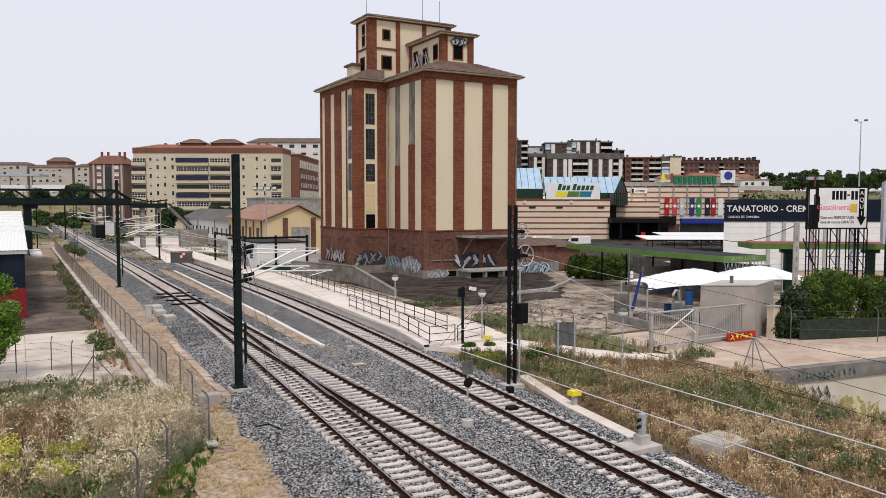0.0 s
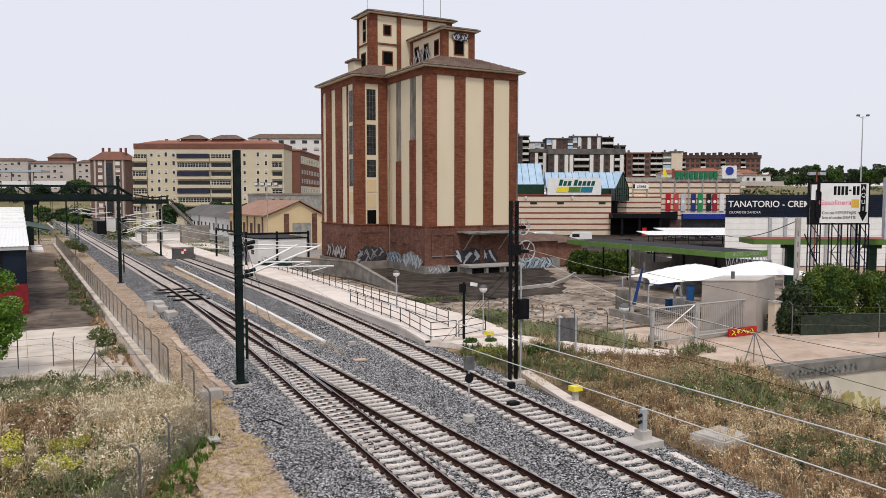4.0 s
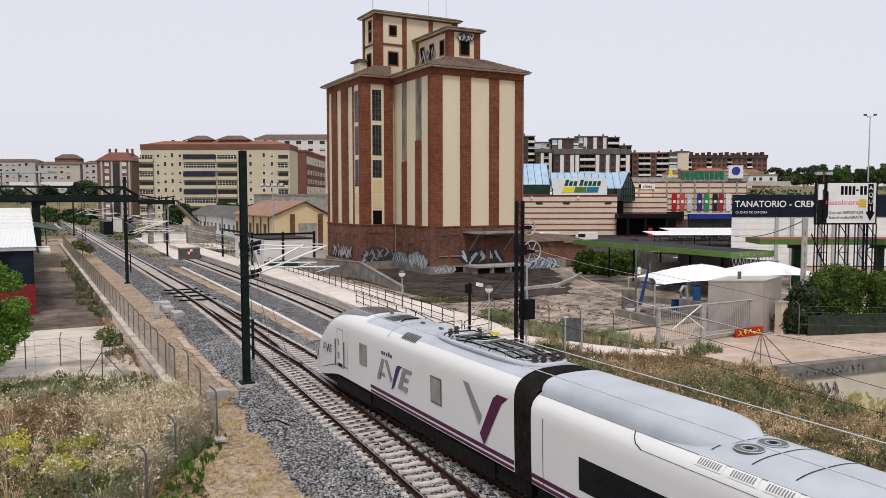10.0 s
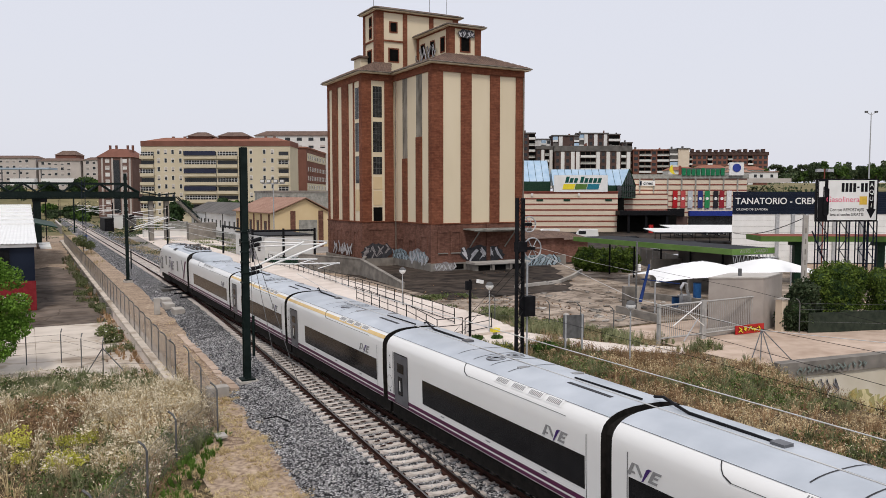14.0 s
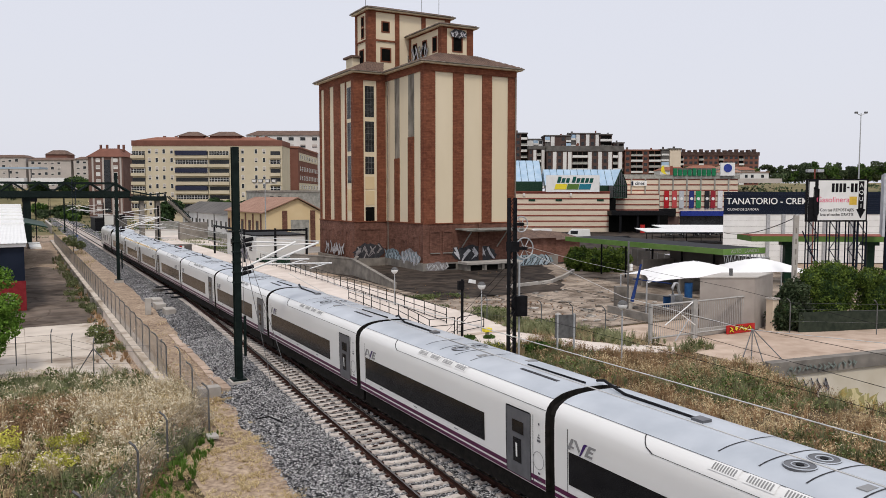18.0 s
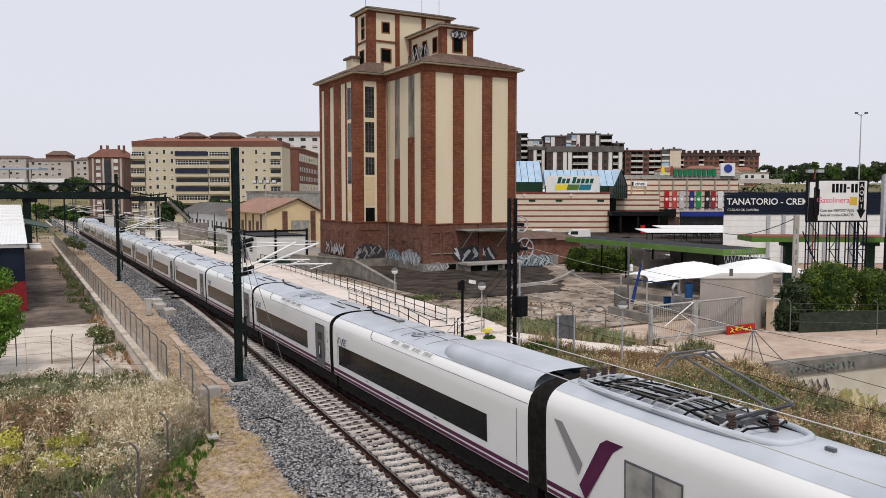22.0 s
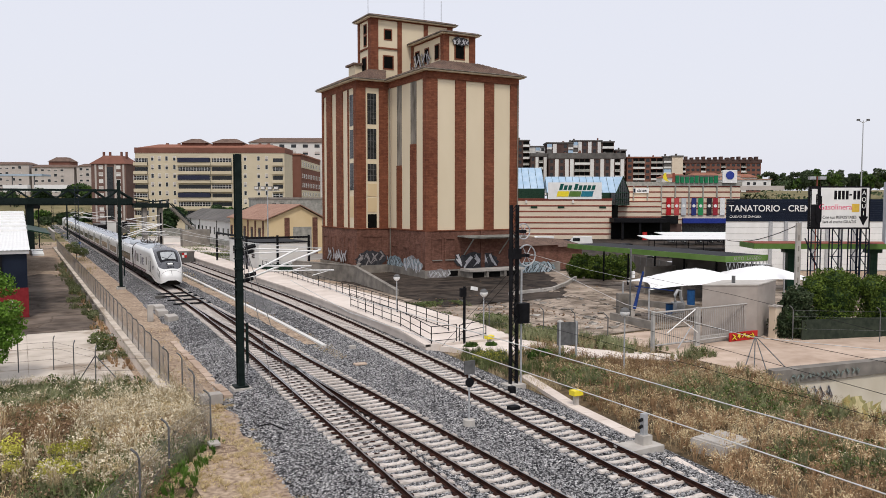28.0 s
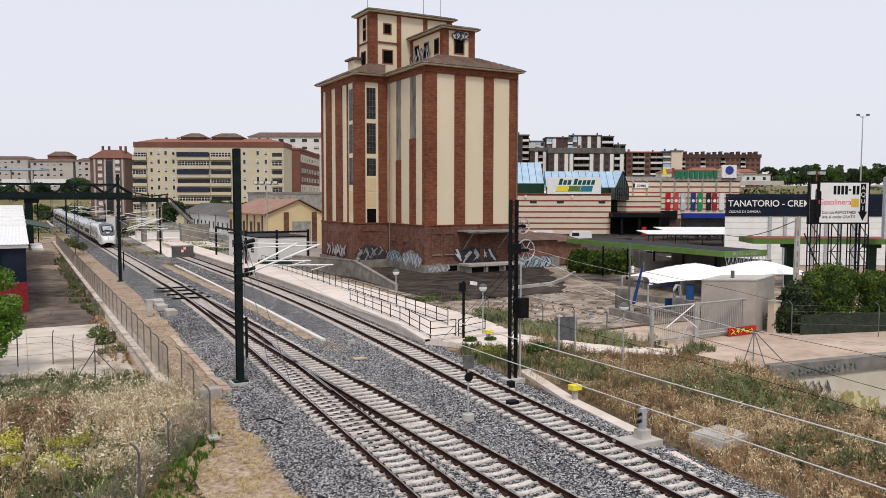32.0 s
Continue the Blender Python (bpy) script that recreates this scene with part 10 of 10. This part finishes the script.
field("short_straw", 14000, lambda x, y: left_bank(x, y), LB, M_HAY, 0.05, 0.3, 0.008, "short dry grass under the weeds", lean=1.3)
field("bright_grass", 9000, lambda x, y: left_bank(x, y) * step(x, 1.0, 2.6) * step(y, 30.5, 28), (0.5, 7, 17, 31), M_FRESH, 0.15, 0.5, 0.01, "fresh green grass under the fence")


M_WEED = mat("leafy_weed_green", (0.05, 0.075, 0.022), (0.18, 0.21, 0.08), scale=1.2, per=0.45, bump=0, rough=0.7)


def leafy(name, n, inside, box_, material, z0, z1, size, label, zf=ground_z):
    """Broad-leaved weeds: loose leaves in low heaps."""
    x, y = RNG.uniform(box_[0], box_[1], n * 4), RNG.uniform(box_[2], box_[3], n * 4)
    keep = [k for k in range(n * 4) if RNG.random() < inside(x[k], y[k])][:n]
    x, y = x[keep], y[keep]
    hump = np.array([0.4 + 1.2 * max(0.0, nz(a, b, 1.1, 6)) for a, b in zip(x, y)])
    z = np.array([zf(a, b) for a, b in zip(x, y)]) + z0 + (z1 - z0) * RNG.random(len(x)) * hump
    return tagged(new(name, cards(name, np.stack([x, y, z], 1), size * (0.5 + RNG.random(len(x))), material, up=0.3)), label, "weeds", kind="stuff")


leafy("leafy_weeds", 22000, lambda x, y: green_left(x, y) ** 1.5, LB, M_WEED, 0.02, 0.7, 0.075, "leafy grey-green weeds on the bank")
M_DEADW = mat("dark_dead_weeds", (0.085, 0.056, 0.036), (0.34, 0.225, 0.14), scale=1.2, per=0.45, bump=0, rough=0.85)
leafy("dead_weeds", 16000, lambda x, y: left_bank(x, y) * max(blot(x, y, 0.0, 36.2, 2.8), 0.5 * blot(x, y, 4.4, 31.5, 1.6), 0.1), LB, M_DEADW, 0.02, 0.6, 0.07, "dark dead weeds in heaps on the bank")
leafy("pale_plumes", 5000, lambda x, y: left_bank(x, y) * max(blot(x, y, 5.0, 35.0, 2.6), 0.4 * blot(x, y, 2.8, 28.6, 1.8), 0.02), LB, M_PLUME, 0.3, 1.05, 0.034, "pale feathery seed heads on the bank")
leafy("dark_weeds", 16000, lambda x, y: left_bank(x, y) * max(blot(x, y, 0.0, 42.6, 2.8), blot(x, y, 3.6, 40.4, 2.0), 0.4 * blot(x, y, 5.0, 28.6, 1.8), 0.06), LB, M_WEED, 0.02, 0.65, 0.08, "dark green leafy weeds on the bank")
for cx, cy, r, n in ((1.45, 30.4, 0.8, 1500), (0.7, 28.1, 0.8, 1500), (-0.6, 31.4, 0.7, 1000), (-0.4, 29.1, 0.5, 600)):
    leafy("yellow_weeds", n, lambda x, y, cx=cx, cy=cy, r=r: 1.0 if math.hypot(x - cx, (y - cy) * 0.8) < r * (0.7 + 0.7 * nz(x, y, 1.2)) else 0.0, (cx - 2 * r, cx + 2 * r, cy - 2 * r, cy + 2 * r), M_FLOWER, 0.35, 1.0, 0.05, "yellow flowering weeds among dry grass")


def verge(x, y):
    return 1.0 if a_x(y) - 3.7 - 0.8 * nz(x, y, 0.9, 2) > x > float(np.interp(y, [12, 20.5, 23.9, 26.8, 30.2, 40], [-0.7, 1.3, 3.0, 4.3, 6.4, 6.6])) else 0.0


field("verge_straw", 26000, lambda x, y: verge(x, y) * (0.12 + 0.88 * step(nz(x, y, 0.7, 3), -0.15, 0.25)) * (1 if y < 35 else 0.3), (1, 10, 12, 60), M_HAY, 0.03, 0.16, 0.009, "short dry grass on the track's verge", lean=1.8, clump=0.12)
field("verge_brown", 9000, lambda x, y: verge(x, y) * step(nz(x, y, 0.6, 8), 0.0, 0.3), (1, 10, 12, 60), M_RUSTG, 0.03, 0.14, 0.008, "dead brown grass on the track's verge", lean=1.8)
tussocks("verge_hay", 1500, lambda x, y: verge(x, y) * (0.15 + 0.85 * step(nz(x, y, 0.7, 3), -0.15, 0.25)), (1, 9, 12, 37), M_HAY, 0.06, 0.24, 22, "dry matted grass on the track's verge", spread=1.7, droop=0.7, width=0.008)
tussocks("verge_green", 260, lambda x, y: verge(x, y) * (1 if x < float(np.interp(y, [12, 20.5, 23.9, 26.8, 30.2], [0.6, 2.6, 4.2, 5.3, 6.9])) else 0), (0, 8, 14, 30), M_FRESH, 0.2, 0.55, 26, "fresh green grass at the fence's foot", width=0.011)


def green_right(x, y):
    return right_bank(x, y) * max(blot(x, y, 28.5, 24.0, 3.2), blot(x, y, 33.0, 23.5, 2.2), blot(x, y, 24.5, 31.0, 2.0), blot(x, y, 25.0, 17.0, 1.6), 0.45 * step(nz(x, y, 0.35, 8), 0.0, 0.35))


RB = (19, 46, 5, 38)
tussocks("straw_grass", 900, lambda x, y: right_bank(x, y) * (0.2 + 0.8 * step(nz(x, y, 0.35, 1), -0.2, 0.3)), RB, M_RUSTG, 0.4, 1.0, 22, "tall dry straw-coloured grass on the slope", plume=M_STRAW, psize=0.026, per=4)
tussocks("brown_weeds", 900, lambda x, y: right_bank(x, y) * (0.15 + 0.85 * step(nz(x, y, 0.3, 4), -0.15, 0.3)), RB, M_RUSTG, 0.3, 0.85, 22, "brown dead weeds on the slope", spread=0.75, plume=M_RUSTG, psize=0.022, per=3)
tussocks("green_weeds", 700, green_right, RB, M_GREYW, 0.35, 0.95, 24, "grey-green weeds on the slope", spread=0.5, droop=0.25, width=0.011)
field("straw_grass", 14000, lambda x, y: right_bank(x, y) * (0.25 + 0.75 * step(nz(x, y, 0.35, 1), -0.2, 0.3)), RB, M_STRAW, 0.15, 0.6, 0.006, "dry straw-coloured grass on the slope", lean=0.6, heads=0.6, clump=0.16, plume=M_HAY)
field("short_straw", 14000, lambda x, y: right_bank(x, y), RB, M_RUSTG, 0.05, 0.25, 0.008, "short dead grass under the weeds", lean=1.3)
leafy("leafy_weeds", 22000, lambda x, y: green_right(x, y) ** 1.5, RB, M_WEED, 0.02, 0.7, 0.075, "leafy grey-green weeds on the slope")
leafy("dead_weeds", 12000, lambda x, y: right_bank(x, y) * (0.1 + 0.9 * step(nz(x, y, 0.4, 31), 0.05, 0.35)), RB, M_DEADW, 0.02, 0.5, 0.05, "dark dead weeds in heaps on the slope")
leafy("pale_plumes", 7000, lambda x, y: right_bank(x, y) * (0.08 + 0.92 * step(nz(x, y, 0.45, 33), 0.1, 0.35)), RB, M_PLUME, 0.2, 0.65, 0.028, "pale feathery seed heads on the slope")
leafy("dark_weeds", 9000, lambda x, y: green_right(x, y) ** 2, RB, M_LEAF, 0.02, 0.6, 0.06, "dark green leafy weeds on the slope")
field("slope_straw", 9000, lambda x, y: 1.0 if 36 < x < 45 and y < 26.2 - 0.135 * (x - 34.2) else 0.0, (36, 45, 12, 26.4), M_RUSTG, 0.1, 0.5, 0.012, "dead grass down to the underpass", lean=0.7)
tussocks("path_weeds", 420, lambda x, y: step(nz(x, y, 0.5, 6), -0.35, 0.1) * (1 if abs(x - float(np.interp(y, [31, 35, 41, 47], [33.4, 31.6, 28.9, 28.6])) - 0.6) < 1.3 else 0), (26, 36, 31, 48), M_GREYW, 0.4, 1.15, 28, "tall green weeds between the path and the yard", spread=0.5, width=0.014)
leafy("path_leaves", 9000, lambda x, y: step(nz(x, y, 0.5, 6), -0.2, 0.2) * (1 if abs(x - float(np.interp(y, [31, 35, 41, 47], [33.4, 31.6, 28.9, 28.6])) - 0.6) < 1.2 else 0), (26, 36, 31, 48), M_WEED, 0.02, 0.7, 0.08, "leafy weeds between the path and the yard")
field("path_straw", 5000, lambda x, y: step(nz(x, y, 0.5, 7), -0.3, 0.2) * (1 if abs(x - float(np.interp(y, [31, 35, 41, 47], [33.4, 31.6, 28.9, 28.6])) - 0.6) < 1.5 else 0), (26, 36, 31, 48), M_STRAW, 0.2, 0.7, 0.008, "dry grass between the path and the yard", heads=0.5)
tussocks("wall_weeds", 420, lambda x, y: step(nz(x, y, 0.3, 3), -0.2, 0.3) * (1 if 5.7 - 1.6 * (0.6 + nz(x, y, 0.4)) < x < 5.7 else 0), (3, 5.8, 44, 130), M_GREYW, 0.25, 0.95, 22, "weeds along the retaining wall's foot", width=0.016)
leafy("wall_leaves", 6000, lambda x, y: step(nz(x, y, 0.3, 3), -0.2, 0.3) * (1 if 5.7 - 1.6 * (0.6 + nz(x, y, 0.4)) < x < 5.7 else 0), (3, 5.8, 44, 100), M_WEED, 0.02, 0.7, 0.09, "leafy weeds along the retaining wall's foot")
tussocks("wall_straw", 200, lambda x, y: step(nz(x, y, 0.3, 8), -0.1, 0.3) * (1 if 5.7 - 1.5 * (0.6 + nz(x, y, 0.4)) < x < 5.7 else 0), (3, 5.8, 44, 130), M_RUSTG, 0.2, 0.7, 20, "dead weeds along the retaining wall's foot", width=0.014)
field("joint_weeds", 2500, lambda x, y: 1.0 if min(abs(y - 47.53), abs(y - 53.23), abs(y - 57.63), abs(y - 64.2)) < 0.12 and nz(x, y, 0.8, 2) > 0 else 0.0, (-8, 5.5, 44, 66), M_GRASS, 0.05, 0.25, 0.015, "weeds in the joints of the concrete yard")
tussocks("yard_weeds", 160, lambda x, y: step(nz(x, y, 0.25, 11), 0.1, 0.4), (28.6, 58, 41, 80), M_RUSTG, 0.05, 0.2, 14, "dry weeds in the yard", width=0.014, zf=lambda x, y: -0.05)
tussocks("ramp_weeds", 320, lambda x, y: step(nz(x, y, 0.5, 21), -0.3, 0.2) if x > c_x(y) + 2.4 and y < 40.6 - 1.15 * (x - 22.6) else 0.0, (22.0, 27.4, 32, 41.3), M_GRASS, 0.25, 0.8, 26, "green weeds below the ramp", width=0.013)
leafy("ramp_flowers", 2200, lambda x, y: step(nz(x, y, 0.7, 14), 0.0, 0.3) if x > c_x(y) + 2.6 and y < 40.6 - 1.15 * (x - 22.6) else 0.0, (23.0, 27.4, 36, 41.2), M_FLOWER, 0.1, 0.6, 0.05, "yellow-green flowering weeds below the ramp")
field("ramp_straw", 7000, lambda x, y: 1.0 if x > c_x(y) + 2.6 and y < 40.6 - 1.15 * (x - 22.6) else 0.0, (22.0, 26.0, 30, 41.3), M_STRAW, 0.08, 0.45, 0.007, "dry grass below the ramp", lean=0.7, clump=0.15)
tussocks("apron_weeds", 260, lambda x, y: step(nz(x, y, 0.3, 17), -0.1, 0.3), (28.6, 38, 42, 62), M_DEADW, 0.08, 0.28, 22, "dead brown weeds below the silo's yard", spread=1.2, width=0.01, zf=lambda x, y: -0.05)
leafy("apron_leaves", 5000, lambda x, y: step(nz(x, y, 0.3, 19), 0.0, 0.3), (28.6, 34, 38, 60), M_WEED, 0.0, 0.4, 0.09, "low green weeds below the silo's yard", zf=lambda x, y: -0.05)
field("platform_weeds", 5000, lambda x, y: step(nz(x, y, 0.2, 13), -0.1, 0.3), (24, 36, 112, 165), M_GRASS, 0.1, 0.6, 0.025, "green weeds beyond the platform")
field("far_verge_weeds", 5000, lambda x, y: step(nz(x, y, 0.15, 15), -0.1, 0.3) * (1 if x < 9.4 or 15.4 < x < 19.0 else 0), (6.6, 19, 95, 190), M_STRAW, 0.1, 0.5, 0.04, "dry weeds along the far tracks")


# dry earth and grass between the tracks
strip("earth_band", M_EARTH, "dry orange-brown earth between the tracks", "earth", even(lambda y: [((B_X + c_x(y)) / 2 - 1.5 + 0.35 * noise.noise((y * 0.4, 1.0, 0.0)), -0.33), ((B_X + c_x(y)) / 2 - 0.9, -0.235), ((B_X + c_x(y)) / 2 - 0.45, -0.24), ((B_X + c_x(y)) / 2 + 0.1 + 0.3 * noise.noise((y * 0.5, 7.0, 0.0)), -0.34)], 12), list(np.arange(47, 108, 0.7)), lump=0.03, cell=1.5)
def gap_mid(y):
    return (B_X + c_x(y)) / 2


def between(x, y):
    return step(abs(x - gap_mid(y) + 0.3 - 0.012 * (y - 45)) + 0.6 * nz(x, y, 0.5, 3), 0.75, 0.2)


field("dry_tufts", 9000, between, (14.6, 19.5, 42, 112), M_STRAW, 0.02, 0.1, 0.018, "short dry grass between the tracks", lean=1.8, zf=lambda x, y: -0.28)
field("dead_tufts", 5000, between, (14.6, 19.5, 42, 112), M_RUSTG, 0.02, 0.1, 0.018, "dead brown grass between the tracks", lean=1.8, zf=lambda x, y: -0.28)

# scrub of the far grounds
for name, n, bx_, mt, size, lab in (("far_scrub", 9000, (-30, 6, 60, 330), M_GREYG, 0.2, "low grey-green scrub beyond the yard"), ("far_scrub", 8000, (-120, 60, 200, 420), M_GREYG, 0.45, "low grey-green scrub on the far ground"), ("far_scrub", 2500, (-120, 60, 200, 420), M_STRAW, 0.4, "dry straw scrub on the far ground"), ("hill_scrub", 5000, (180, 420, 100, 330), M_GREYG, 0.9, "low scrub on the hillside"), ("yard_scrub", 5000, (15.5, 36, 128, 210), M_GREYG, 0.18, "weeds in the station yard")):
    leafy(name, n, lambda x, y: step(nz(x, y, 0.06, 4), -0.1, 0.35) if not (-15 < x < 6 and 41 < y < 170) else 0.0, bx_, mt, 0.0, size * 1.2, size, lab)


# loose stones of the ballast, nearest the bridge
def bed_z(x, y):
    r = bed(y)
    return float(np.interp(x, [p[0] for p in r], [p[1] for p in r]))


ns = 42000
sx, sy = RNG.uniform(6.5, 22.0, ns), 12 + 38 * RNG.random(ns) ** 1.5
ok = [k for k in range(ns) if a_x(sy[k]) - 3.9 < sx[k] < c_x(sy[k]) + 2.4]
sx, sy = sx[ok], sy[ok]
OCT = np.array([(1, 0, 0), (-1, 0, 0), (0, 1, 0), (0, -1, 0), (0, 0, 1), (0, 0, -1)], float)
TRI = [(0, 2, 4), (2, 1, 4), (1, 3, 4), (3, 0, 4), (2, 0, 5), (1, 2, 5), (3, 1, 5), (0, 3, 5)]
sv, sf = [], []
for k, (x, y) in enumerate(zip(sx, sy)):
    r = 0.022 + 0.028 * RNG.random()
    o = OCT * r * (0.6 + 0.8 * RNG.random((6, 1)))
    t = RNG.uniform(0, 6.28)
    c, s = math.cos(t), math.sin(t)
    o = np.stack([o[:, 0] * c - o[:, 1] * s, o[:, 0] * s + o[:, 1] * c, o[:, 2]], 1)
    z = bed_z(x, y) if x < c_x(y) + 1.6 else -0.2 - 0.14 * (x - c_x(y) - 1.6)
    sv += (o + (x, y, z + 0.012)).tolist()
    sf += [(a + 6 * k, b + 6 * k, e + 6 * k) for a, b, e in TRI]
tagged(new("loose_ballast", mesh_of("loose_ballast", sv, sf, M_STONE)), "loose grey ballast stones over the bed", "gravel", kind="stuff")


motions()
